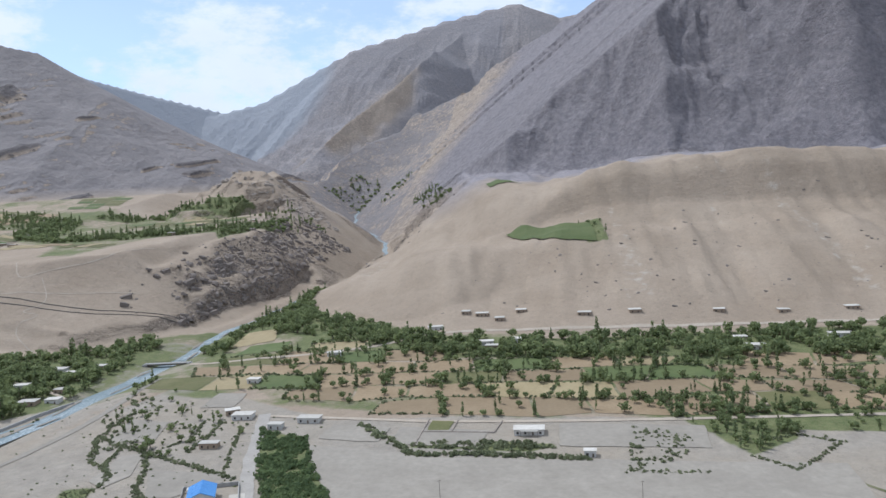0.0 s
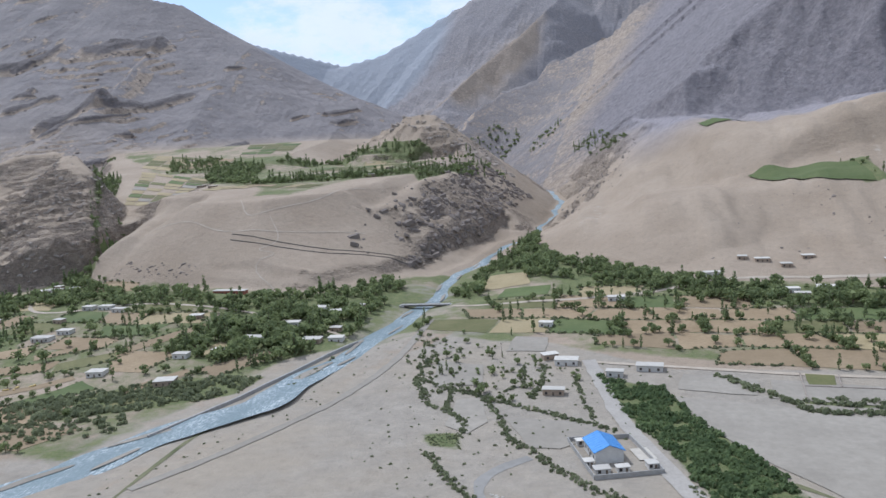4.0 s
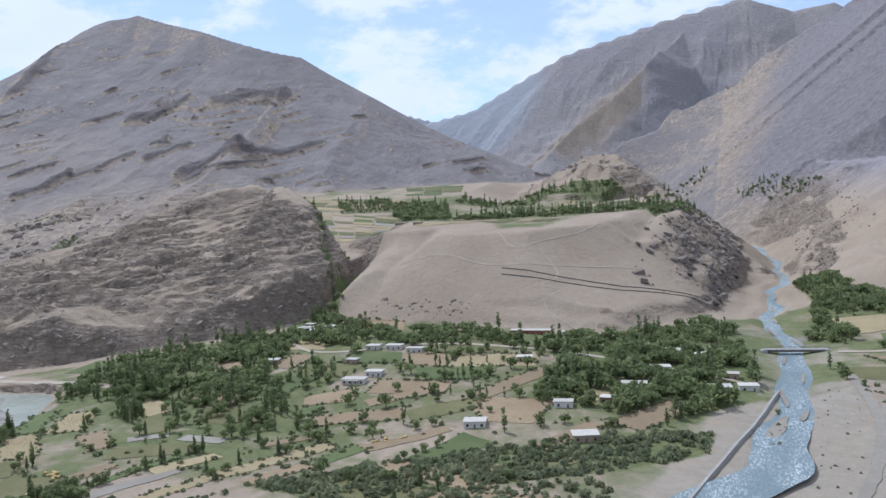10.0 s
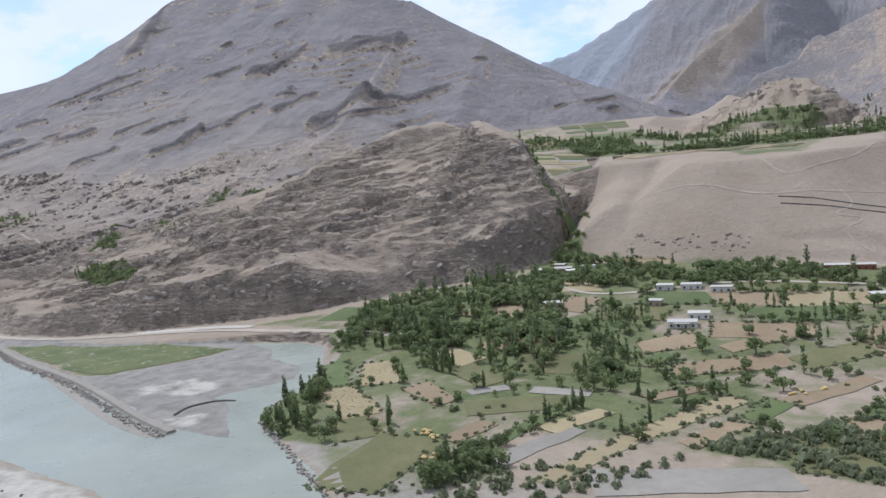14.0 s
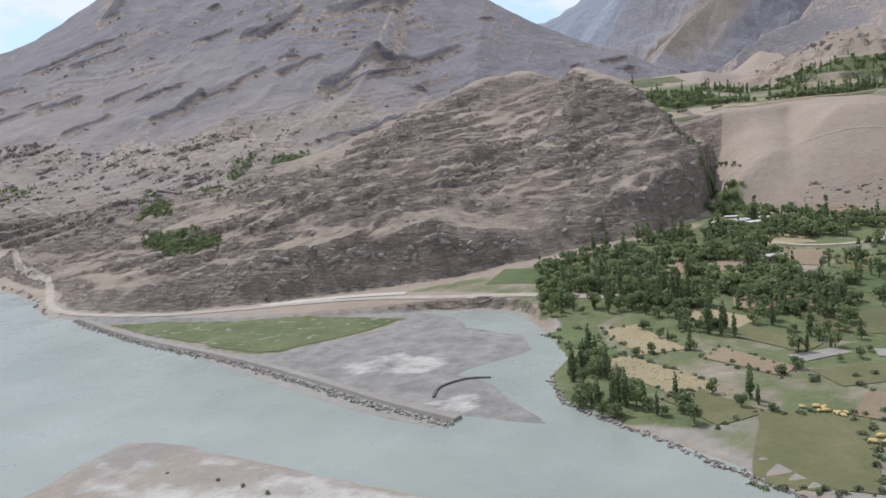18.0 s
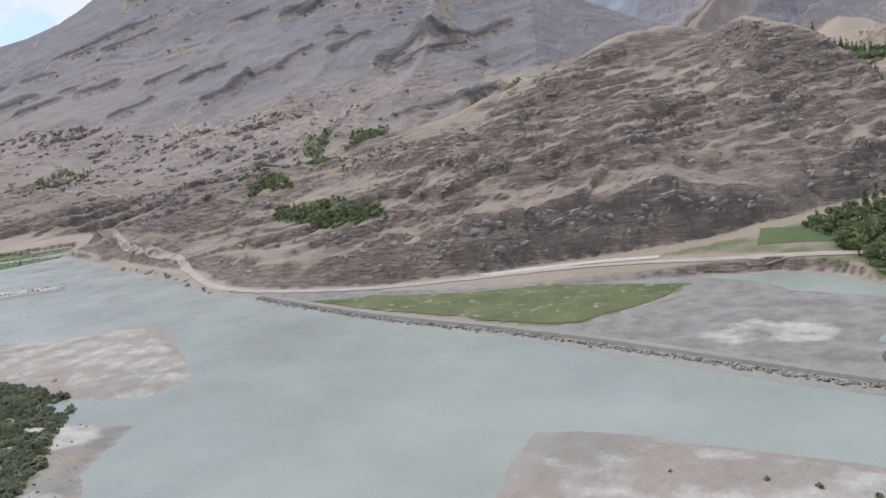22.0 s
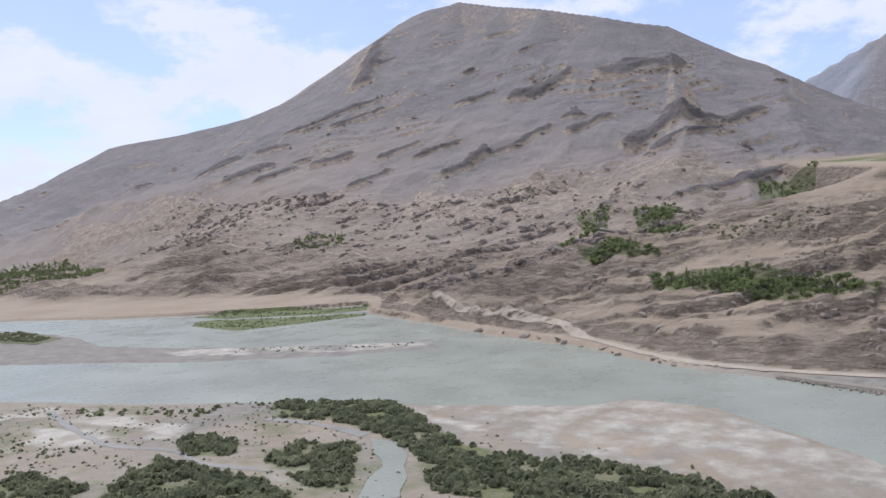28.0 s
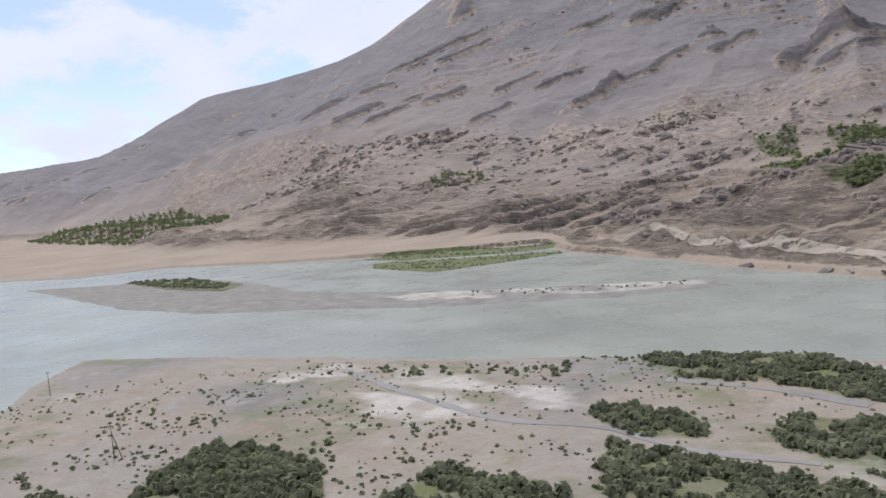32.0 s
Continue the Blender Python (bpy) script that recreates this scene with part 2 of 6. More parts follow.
def value_noise(x, y, seed):
    ix, iy = np.floor(x).astype(np.int64), np.floor(y).astype(np.int64)
    fx, fy = x - ix, y - iy
    fx, fy = fx * fx * (3 - 2 * fx), fy * fy * (3 - 2 * fy)
    a, b = lattice(ix, iy, seed), lattice(ix + 1, iy, seed)
    c, d = lattice(ix, iy + 1, seed), lattice(ix + 1, iy + 1, seed)
    return (a + (b - a) * fx) * (1 - fy) + (c + (d - c) * fx) * fy


def fbm(x, y, size, octaves, seed, gain=0.5):
    """Rolling noise from -1 to 1 with lumps of that size."""
    total, amp, norm = 0.0, 1.0, 0.0
    for k in range(octaves):
        total = total + amp * (2 * value_noise(x / size * 2 ** k + 17.3 * k, y / size * 2 ** k - 9.1 * k, seed + k) - 1)
        norm += amp
        amp *= gain
    return total / norm


def ridged(x, y, size, octaves, seed):
    """Sharp crested noise from 0 to 1."""
    total, amp, norm = 0.0, 1.0, 0.0
    for k in range(octaves):
        v = 1 - abs(2 * value_noise(x / size * 2 ** k + 5.7 * k, y / size * 2 ** k + 3.3 * k, seed + k) - 1)
        total = total + amp * v * v
        norm += amp
        amp *= 0.5
    return total / norm


def inside(x, y, poly):
    """Signed distance in metres to an outline, positive inside."""
    d2 = np.full(np.shape(x), 1e18)
    sign = np.zeros(np.shape(x), bool)
    for (ax, ay), (bx, by) in zip(poly, poly[1:] + poly[:1]):
        ex, ey = bx - ax, by - ay
        t = np.clip(((x - ax) * ex + (y - ay) * ey) / (ex * ex + ey * ey + 1e-9), 0, 1)
        d2 = np.minimum(d2, (x - ax - t * ex) ** 2 + (y - ay - t * ey) ** 2)
        cross = (ay > y) != (by > y)
        sign ^= cross & (x < (bx - ax) * (y - ay) / ((by - ay) if by != ay else 1e-9) + ax)
    return np.where(sign, 1, -1) * np.sqrt(d2)


def along(x, y, line):
    """Distance to a line of (x, y, z) points, and the height of the nearest point on it."""
    best, height = np.full(np.shape(x), 1e18), np.zeros(np.shape(x))
    for (ax, ay, az), (bx, by, bz) in zip(line, line[1:]):
        ex, ey = bx - ax, by - ay
        t = np.clip(((x - ax) * ex + (y - ay) * ey) / (ex * ex + ey * ey), 0, 1)
        d = (x - ax - t * ex) ** 2 + (y - ay - t * ey) ** 2
        near = d < best
        best, height = np.where(near, d, best), np.where(near, az + t * (bz - az), height)
    return np.sqrt(best), height


RIVER = [(600, 60), (-250, 120), (-420, 185), (-560, 195), (-683, 212), (-728, 245), (-763, 268), (-776, 293), (-777, 318),
         (-800, 360), (-823, 392), (-850, 400), (-884, 392), (-960, 372), (-1060, 352), (-1120, 358), (-1161, 365), (-1205, 385), (-1245, 414),
         (-1278, 428), (-1329, 445), (-1419, 494), (-1542, 553), (-1620, 622), (-1690, 540), (-1846, 457), (-1984, 418),
         (-2019, 327), (-2130, 291), (-2700, 150), (-4200, -200), (-4200, -700), (-1800, -350), (-1450, 20), (-1465, 77), (-1505, 102), (-1540, 136), (-1502, 156),
         (-1424, 187), (-1377, 201), (-1313, 233), (-1254, 251), (-1185, 278), (-1172, 297), (-1137, 292), (-1091, 256), (-1058, 227),
         (-1063, 207), (-1108, 203), (-1095, 180), (-1044, 185), (-1030, 150), (-985, 120), (-925, 130), (-905, 160), (-907, 203), (-880, 203), (-820, 196),
         (-766, 188), (-700, 170), (-600, 130), (-400, 90), (600, -20)]
MUDFLAT = [(-797, 247), (-880, 277), (-939, 298), (-1007, 316), (-1120, 360), (-1060, 372), (-1000, 385), (-940, 398), (-895, 393), (-860, 385), (-850, 374), (-843, 362),
           (-808, 350), (-796, 327), (-808, 306), (-815, 290), (-796, 283), (-780, 264), (-764, 247)]
MID_BAR = [(-1961, 261), (-1885, 305), (-1838, 360), (-1688, 342), (-1613, 318), (-1491, 345), (-1403, 388), (-1368, 415), (-1340, 390),
           (-1380, 345), (-1457, 297), (-1539, 266), (-1607, 234), (-1699, 228)]
GREEN_BARS = [[(-1745, 490), (-1735, 526), (-1674, 571), (-1607, 614), (-1570, 592), (-1600, 542), (-1680, 490)],
              [(-1700, 468), (-1620, 508), (-1550, 558), (-1536, 542), (-1552, 484), (-1578, 420), (-1663, 434)]]
TRIBUTARY = [(-470, 150, 0), (-430, 230, 1), (-402, 300, 2.5), (-374, 350, 4), (-362, 450, 6.5), (-357, 550, 8.5), (-364, 665, 11), (-366, 790, 13), (-350, 920, 16),
             (-345, 1050, 20), (-358, 1250, 27), (-389, 1420, 36), (-480, 1650, 45), (-629, 1960, 58), (-720, 2300, 90)]
def bends(line):
    """The same stream with small bends where it runs through the gorge."""
    out = []
    for a, b in zip(line, line[1:]):
        for k in range(6):
            x, y, z = (p + (q - p) * k / 6 for p, q in zip(a, b))
            out.append((x + 5.0 * math.sin(y / 29) * min(1, max(0, (y - 560) / 60)) + 2.0 * math.sin(y / 13), y, z))
    return out + [line[-1]]


TRIBUTARY = bends(TRIBUTARY)
TERRACE_FOOT = [(-742, 606), (-690, 582), (-630, 573), (-543, 577), (-472, 584), (-425, 640), (-408, 702), (-405, 775), (-385, 900), (-380, 1050),
                (-390, 1200), (-425, 1420), (-520, 1650), (-660, 1960), (-760, 2400), (-1500, 2400), (-1500, 1300), (-1160, 980), (-960, 835), (-800, 725), (-765, 700)]
SUNNY_FOOT = [(-318, 800), (-296, 755), (-210, 680), (-130, 634), (-21, 622), (115, 633), (233, 645), (900, 660), (2500, 700), (2500, 3000), (-300, 3000),
              (-590, 1960), (-440, 1650), (-350, 1420), (-325, 1250), (-312, 1050), (-315, 920)]
CRAG_FOOT = [(-500, 620), (-750, 580), (-775, 535), (-822, 498), (-872, 458), (-920, 432), (-963, 413), (-1008, 391), (-1058, 377), (-1130, 374), (-1172, 384),
             (-1210, 406), (-1246, 434), (-1300, 448), (-1419, 502), (-1542, 565), (-1610, 650), (-1720, 720), (-1880, 790), (-2080, 800), (-2400, 920), (-2720, 1042),
             (-3745, 1161), (-5600, 1100), (-5600, 5000), (-500, 5000)]
CREST = [(-5900, 1350, 330), (-5000, 1722, 370), (-4818, 1875, 465), (-4420, 1981, 590), (-3985, 2101, 615), (-3660, 2193, 650), (-3487, 2238, 690), (-3204, 2350, 842),
         (-2930, 2375, 945), (-2800, 2388, 976), (-2640, 2400, 977), (-2400, 2330, 886), (-2200, 2262, 815), (-1985, 2195, 736), (-1885, 2224, 702), (-1797, 2255, 678), (-1655, 2308, 572),
         (-1559, 2343, 498), (-1453, 2382, 420), (-1366, 2414, 350), (-1201, 2474, 240), (-1050, 2540, 170)]
CREST_SPUR = [(-1797, 2255, 640), (-1570, 1620, 335), (-1492, 1409, 255), (-1440, 1180, 165), (-1370, 980, 90)]
FAR_CREST = [(-3400, 4000, 640), (-2900, 4100, 600), (-2400, 4150, 600), (-2267, 4150, 640), (-1920, 4290, 715), (-1358, 4480, 1025), (-788, 4640, 1180), (-351, 4750, 1270), (-114, 4750, 1160),
             (87, 4750, 1185), (250, 4740, 1090), (700, 4700, 1300)]
FAR_SPUR = [(-700, 4500, 1060), (-834, 3850, 790), (-960, 3650, 640), (-1091, 3500, 510), (-1180, 3215, 340)]
BLUE_RANGE = [(-3500, 3150, 1080), (-2994, 3700, 1000), (-2778, 3870, 885), (-2535, 4040, 800), (-2183, 4260, 690)]
EAST_CREST = [(-438, 1910, 165), (-340, 2060, 235), (-190, 2260, 390), (-70, 2420, 560), (40, 2590, 740), (230, 2500, 960), (700, 2300, 1250), (1500, 2300, 1300), (2600, 2000, 1000)]
EAST_SPURS = [[(230, 2500, 950), (330, 1900, 560), (300, 1500, 300)], [(700, 2300, 1200), (800, 1750, 620), (760, 1350, 320)], [(1500, 2300, 1250), (1400, 1600, 560), (1350, 1250, 300)]]
# outline of the far spur's side that is coloured as if sunlit
SUNLIT_FACE = [(-885, 4211), (-1013, 4218), (-1162, 3848), (-1324, 3641), (-1395, 3572), (-1120, 3300), (-949, 3503), (-889, 3638)]
CASTLE = [(-760, 1340, 150), (-680, 1320, 178), (-640, 1300, 192), (-601, 1286, 202), (-545, 1275, 186), (-490, 1260, 164), (-450, 1180, 132)]

# dark outcrops on the mountain: two ends, breadth and height
OUTCROPS = [(-1918, 1221, -1916, 1374, 17, 13), (-1900, 1365, -1853, 1400, 12, 9), (-1850, 1408, -1814, 1488, 15, 10), (-2356, 1296, -2306, 1362, 20, 12), (-2698, 1412, -2586, 1427, 18, 10),
            (-2119, 1164, -2108, 1271, 19, 13), (-2188, 1357, -2139, 1428, 16, 10), (-1600, 1425, -1543, 1549, 34, 22), (-1512, 1540, -1444, 1761, 24, 12), (-2623, 1514, -2580, 1550, 12, 8),
            (-1744, 1457, -1715, 1570, 14, 9), (-1812, 1825, -1695, 1985, 45, 20), (-2019, 1689, -1925, 1813, 34, 15), (-2906, 2232, -2654, 1827, 42, 22)]


def ridge_face(x, y, line, width, power=1.1):
    """The flanks of a crest line: each stretch of it falls away on both sides, and the highest counts."""
    best = np.zeros(np.shape(x))
    for (ax, ay, az), (bx, by, bz) in zip(line, line[1:]):
        ex, ey = bx - ax, by - ay
        t = np.clip(((x - ax) * ex + (y - ay) * ey) / (ex * ex + ey * ey), 0, 1)
        d, z = np.hypot(x - ax - t * ex, y - ay - t * ey), az + t * (bz - az)
        best = np.maximum(best, z * np.clip(1 - d / (width * (0.35 + 0.65 * z / 900)), 0, 1) ** power)
    return best


def floor_height(x, y):
    """The plain and the fans of the side valleys, without the rivers."""
    z = 1.3 + np.interp(x, [-520, -420], [0.1, 0.072]) * np.clip(y - 360, 0, 420) + 0.03 * np.clip(y - 780, 0, 3000)
    z = np.where(x < -850, 1.3 + (z - 1.3) * np.clip((x + 1100) / 250, 0.15, 1), z)
    return z + 0.22 * fbm(x, y, 70, 2, 11)


def soft_max(a, b, k):
    h = np.clip(0.5 + 0.5 * (a - b) / k, 0, 1)
    return b + (a - b) * h + k * h * (1 - h)


def beds(h, step, sharp=0.18, tread=0.12):
    """Heights pressed into ledges of that step: gentle treads and steep faces."""
    q = h / step
    k = np.floor(q)
    f = q - k
    return step * (k + tread * f + (1 - tread) * np.clip((f - 0.5) / sharp + 0.5, 0, 1))


def relief(x, y):
    """Height of the ground and its cover: rock, green, mud, gravel, high mountain and pale sand, all from 0 to 1."""
    wob = fbm(x, y, 45, 3, 3)
    floor = floor_height(x, y)
    d_trib, z_trib = along(x, y, TRIBUTARY)
    gorge = np.clip((y - 600) / 200, 0, 1)
    floor = np.minimum(floor, z_trib + 2.5 + np.clip(d_trib - 22, 0, 400) * (0.06 + 0.5 * gorge))
    z = floor.copy()
    rock, green = np.zeros_like(z), np.zeros_like(z)

    # terrace with its scree front and the crags over the gorge
    d = inside(x + 6 * wob, y + 8 * fbm(x, y, 90, 3, 5), TERRACE_FOOT)
    east = np.clip((x + 480) / 60, 0, 1) * np.clip((y - 640) / 80, 0, 1)
    crag = ridged(x, y * 0.6, 55, 5, 21)
    top = 95 + 0.055 * (y - 720) + 0.15 * np.clip(y - 1300, 0, 900) + 2 * wob
    top = top + (76 + 0.15 * np.clip(y - 740, -60, 600) - top) * np.clip((-745 - x) / 70, 0, 1)
    rise = d * (0.56 + 0.55 * east + 0.6 * np.clip((-690 - x) / 40, 0, 1)) + east * 34 * (crag - 0.45) * np.clip(d / 30, 0, 1)
    t1 = np.where(d > 0, floor + np.minimum(rise, 400), -50)
    t1 = -soft_max(-t1, -top, 3)
    z = np.where(d > 0, np.maximum(z, t1), z)
    rock = np.maximum(rock, np.where(d > 0, east * (0.45 + 0.6 * crag) * (t1 < top + 2), 0))
    terrace = np.clip((d * 0.5 - 70) / 10, 0, 1) * (t1 > 60) * (y < 1350) * np.clip(along(x, y, CASTLE)[0] / 60 - 1.5, 0, 1)
    # hill with the ruined fort
    dc, zc = along(x, y, CASTLE)
    hill = zc - dc * 0.45 + 20 * (ridged(x, y, 60, 4, 8) - 0.5)
    hill = hill + 0.8 * (beds(hill + 4 * wob, 11) - hill - 4 * wob)
    rock = np.where(hill > z, 0.05 + 0.35 * ridged(x, y, 40, 3, 9), rock)
    z = soft_max(z, np.where(dc < 400, hill, -50), 6)

    # sunny slope
    d = inside(x + 5 * wob, y + 7 * fbm(x, y, 80, 3, 6), SUNNY_FOOT)
    ribs = fbm(x + 0.12 * y, y * 0.2, 46, 4, 31)
    d = np.maximum(d, np.minimum(d * (1 + 2 * np.clip((y - 880) / 300, 0, 1)), 400))
    bench = np.interp(d, [0, 10, 150, 172, 205, 330, 400, 520, 900, 2000], [0, 1.5, 46, 54, 60, 112, 126, 128, 112, 150])
    s1 = floor + bench * np.interp(x, [-300, -200, -60, 50, 125, 230, 400], [1.0, 0.92, 0.86, 1.0, 1.05, 1.06, 0.95]) + ribs * np.clip(d / 60, 0, 1) * 13 + 2.6 * fbm(x + 0.12 * y, y * 0.15, 17, 3, 78) * np.clip(d / 50, 0, 1)
    s1 = s1 + 17 * np.clip(1 - np.hypot(x + 172, y - 765) / 95, 0, 1) ** 0.8
    s1 = s1 + 8 * np.clip(1 - np.hypot((x + 30) / 1.6, y - 815) / 50, 0, 1)
    gorge_rock = np.clip((-250 - x) / 80, 0, 1) * np.clip((y - 850) / 120, 0, 1)
    s1 = s1 + gorge_rock * 18 * (ridged(x, y, 50, 4, 33) - 0.4) * np.clip(d / 30, 0, 1)
    z = np.where(d > 0, np.maximum(z, s1), z)
    rock = np.where(d > 0, np.maximum(rock, 0.45 * gorge_rock), rock)

    # crags over the great river, with ledges
    d = inside(x + 4 * wob, y + 5 * fbm(x, y, 50, 4, 7), CRAG_FOOT) - 5 * ridged(x, y, 24, 3, 46)
    strata = fbm(x * 0.45 + y * 0.2, y * 1.3 - x * 0.25, 34, 4, 41)
    ledge = ridged(x * 0.45 + y * 0.15, y * 1.1 - x * 0.3, 52, 5, 43)
    cap = np.interp(x, [-5600, -2600, -2000, -1700, -1450, -1300, -1150, -1050, -953, -870, -811, -775, -755], [60, 55, 40, 38, 50, 64, 100, 146, 164, 152, 128, 104, 84])
    cliff = np.interp(x, [-2200, -1700, -1400, -1200, -1100, -1000, -850, -780, -750], [3, 11, 14, 11, 17, 20, 22, 28, 28])
    cliff = cliff * np.clip(0.8 + 1.5 * fbm(x, y, 75, 4, 72), 0.12, 1.5)
    rise = cliff * np.clip((d + 3 * fbm(x, y, 18, 3, 73)) / (11 + 15 * value_noise(x / 60, y / 60, 74)), 0, 1) + np.interp(d, [0, 20, 60, 120, 220, 330, 600, 3000], [0, 2, 9, 30, 76, 130, 175, 500]) * np.interp(x, [-1250, -1100, -1000, -900, -860, -780], [0.9, 0.7, 1.0, 1.25, 1.85, 2.1])
    rise = rise * np.interp(x, [-1950, -1620, -1480, -1330, -1200], [0.15, 0.32, 0.65, 0.9, 1.0])
    side = -748 - x + 10 * fbm(x, y, 40, 4, 45) - 0.25 * np.clip(y - 720, 0, 300)
    rise = np.where(y < 1000, np.minimum(rise, 26 * np.clip(side / 8, 0, 1) + np.clip(side, 0, 900) * 1.05), rise)
    body = -soft_max(-(floor + rise), -(cap + 0.02 * np.clip(d - 330, 0, 900)), 14)
    brow = np.clip((body - cap + 16) / 12, 0, 1) * np.clip((x + 1180) / 90, 0, 1)
    rough = np.clip(d / 14, 0, 1) * np.clip((x + 2700) / 500, 0.2, 1) * np.clip(1.4 - d / 420, 0.12, 1) * (1 - 0.85 * brow)
    tilted = body - 0.17 * (x + 950) + 10 * fbm(x, y, 110, 3, 48) + 4.5 * fbm(x, y, 34, 3, 77) + 3 * (ridged(x, y, 26, 4, 47) - 0.5)
    body = body + rough * (1.6 * (ridged(x, y, 15, 3, 50) - 0.5) + 5 * (ledge - 0.45) + 3.0 * strata + np.clip(0.62 + 1.5 * fbm(x, y, 80, 3, 49), 0, 1.2) * (0.5 * (beds(tilted, 12, 0.3) - tilted) + 1.1 * (beds(tilted + 3, 5.5, 0.25) - tilted - 3)))
    behind = inside(x + 8 * wob, y, [(-770, 690), (-860, 748), (-960, 805), (-1100, 905), (-1250, 1250), (-1250, 2400), (-500, 2400), (-500, 690)])
    body = np.where(behind > 0, np.minimum(body, np.maximum(76 + 0.15 * np.clip(y - 740, -60, 600), body - behind * 1.1)), body)
    d = np.where(y < 1000, np.minimum(d, side), d)
    z = np.where(d > 0, np.maximum(z, body), z)
    wild = np.where(d > 0, (1 - 0.8 * brow) * np.clip(0.07 + 0.95 * ledge + 0.5 * strata + 0.8 * np.clip(1.4 - d / 16, 0, 1), 0, 1) * np.clip(1.5 - d / 430, 0.15, 1), 0)
    rock = np.maximum(rock, wild)

    # mountains
    high = np.maximum(ridge_face(x, y, CREST, 2000, 1.7), ridge_face(x, y, CREST_SPUR, 1150, 1.2))
    gully = ridged(x + 0.3 * y, y * 0.45, 330, 6, 51)
    bands = fbm(x * 0.45 - y * 0.1, y * 1.2 + x * 0.25, 140, 5, 53)
    calm = np.clip(along(x, y, CREST)[0] / 260, 0.2, 1)
    high = high + calm * np.clip(high / 120, 0, 1) * (40 * (gully - 0.45) + 9 * bands + 5 * fbm(x, y, 60, 4, 54))
    high = high * (1 - 0.65 * np.clip((1200 - y) / 300, 0, 1) * np.clip((-2200 - x) / 400, 0, 1))
    tilted = high - 0.42 * x + 26 * fbm(x, y, 260, 4, 68)
    lens = fbm(x * 0.34 + 0.06 * y, tilted * 1.7, 62, 4, 69)
    crop = np.clip((lens - 0.43) / 0.07, 0, 1) * (fbm(x, y, 420, 3, 70) > -0.12) * np.clip(high / 110 - 0.4, 0, 1) * np.clip(along(x, y, CREST)[0] / 160 - 0.4, 0, 1)
    high = high + 9 * crop
    for ax, ay, bx, by, wide, tall in OUTCROPS:
        d_out = along(x + 9 * wob, y + 9 * fbm(x, y, 30, 3, 75), [(ax, ay, 0), (bx, by, 0)])[0]
        knob = np.clip(1.25 - d_out / wide + 0.5 * fbm(x, y, 34, 4, 76), 0, 1) * (high > 60)
        high = high + tall * knob
        crop = np.maximum(crop, 0.9 * knob)
    far = np.maximum(ridge_face(x, y, FAR_CREST, 1180, 1.1), ridge_face(x, y, FAR_SPUR, 760, 0.95))
    tilted = high - 0.28 * x + 60 * fbm(x, y, 190, 5, 61)
    high = high + calm * np.clip(high / 120 - 0.3, 0, 1) * np.clip(-0.5 + 2.0 * fbm(x * 0.7, y, 170, 5, 63), 0, 0.28) * np.clip((700 - high) / 250, 0, 1) * (beds(tilted, 34, 0.2, 0.15) - tilted)
    calm = np.clip(along(x, y, FAR_CREST)[0] / 700, 0.06, 1) * np.clip(along(x, y, FAR_SPUR)[0] / 250, 0.25, 1)
    bend = 160 * fbm(x, y, 600, 3, 56)
    far = far * (1 + calm * 0.34 * (ridged(x + bend - 0.5 * y, y * 0.6 + bend, 430, 6, 57) - 0.5))
    tilted = far + 0.3 * x + 70 * fbm(x, y, 300, 5, 58)
    far = far + calm * np.clip(far / 300, 0, 0.6) * (beds(tilted, 55, 0.35, 0.25) - tilted)
    far = far * np.clip((y - 2300) / 500, 0, 1)
    blue = ridge_face(x, y, BLUE_RANGE, 900, 1.0)
    eastern = ridge_face(x, y, EAST_CREST, 1350, 1.0)
    for spur in EAST_SPURS:
        eastern = np.maximum(eastern, ridge_face(x, y, spur, 760, 1.0))
    rugged = ridged(x, y * 0.8, 300, 6, 59)
    eastern = eastern + np.clip(eastern / 120, 0, 1) * 22 * (ridged(x, y * 0.8, 95, 5, 64) - 0.5)
    eastern = eastern * (1 + np.clip(along(x, y, EAST_CREST)[0] / 400, 0.12, 1) * 0.5 * (rugged - 0.55))
    crest = eastern + 0.35 * x + 45 * fbm(x, y, 150, 5, 60)
    eastern = eastern + np.clip(eastern / 150 - 0.5, 0, 0.4) * np.clip(0.3 + 2 * fbm(x, y, 200, 4, 62), 0, 1) * (beds(crest, 40, 0.3, 0.2) - crest)
    eastern = eastern * np.clip((y - 1250 + 0.3 * np.clip(x, -500, 500)) / 520, 0, 1)
    mountain = np.maximum(np.maximum(high, far), np.maximum(blue, eastern))
    mountain = mountain - 60 * np.clip(1 - mountain / 30, 0, 1)
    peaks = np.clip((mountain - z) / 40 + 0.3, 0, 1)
    slabs = np.where(high > z, crop, 0)
    rock = np.where(mountain > z, np.clip(0.0 + 0.4 * bands + 0.1 * gully + 1.3 * crop * (y < 2600) + 0.15 * ((y > 2600) | (x > -500)), 0, 1.4), rock)
    z = soft_max(z, mountain, 12)
    knolls = np.clip((z - 3) / 10, 0, 1) * np.clip((230 - z) / 90, 0, 1) * np.clip((-1230 - x) / 120, 0, 1) * np.clip((x + 3300) / 300, 0, 1) * (y > 500)
    lumps = ridged(x * 0.6 + 0.2 * y, y - 0.25 * x, 120, 6, 65)
    tilted = z - 0.2 * x + 9 * fbm(x, y, 70, 4, 66)
    z = z + knolls * (26 * (lumps - 0.42) + np.clip(0.3 + 1.8 * fbm(x, y, 120, 3, 67), 0, 1) * (beds(tilted, 13) - tilted))
    rock = np.maximum(rock, knolls * np.clip(lumps * 1.7 - 0.1, 0, 1.2))
    rock = np.where((x > -450) & (y > 1250) & (mountain > z - 15), np.clip(rock + 0.35, 0, 1), rock)
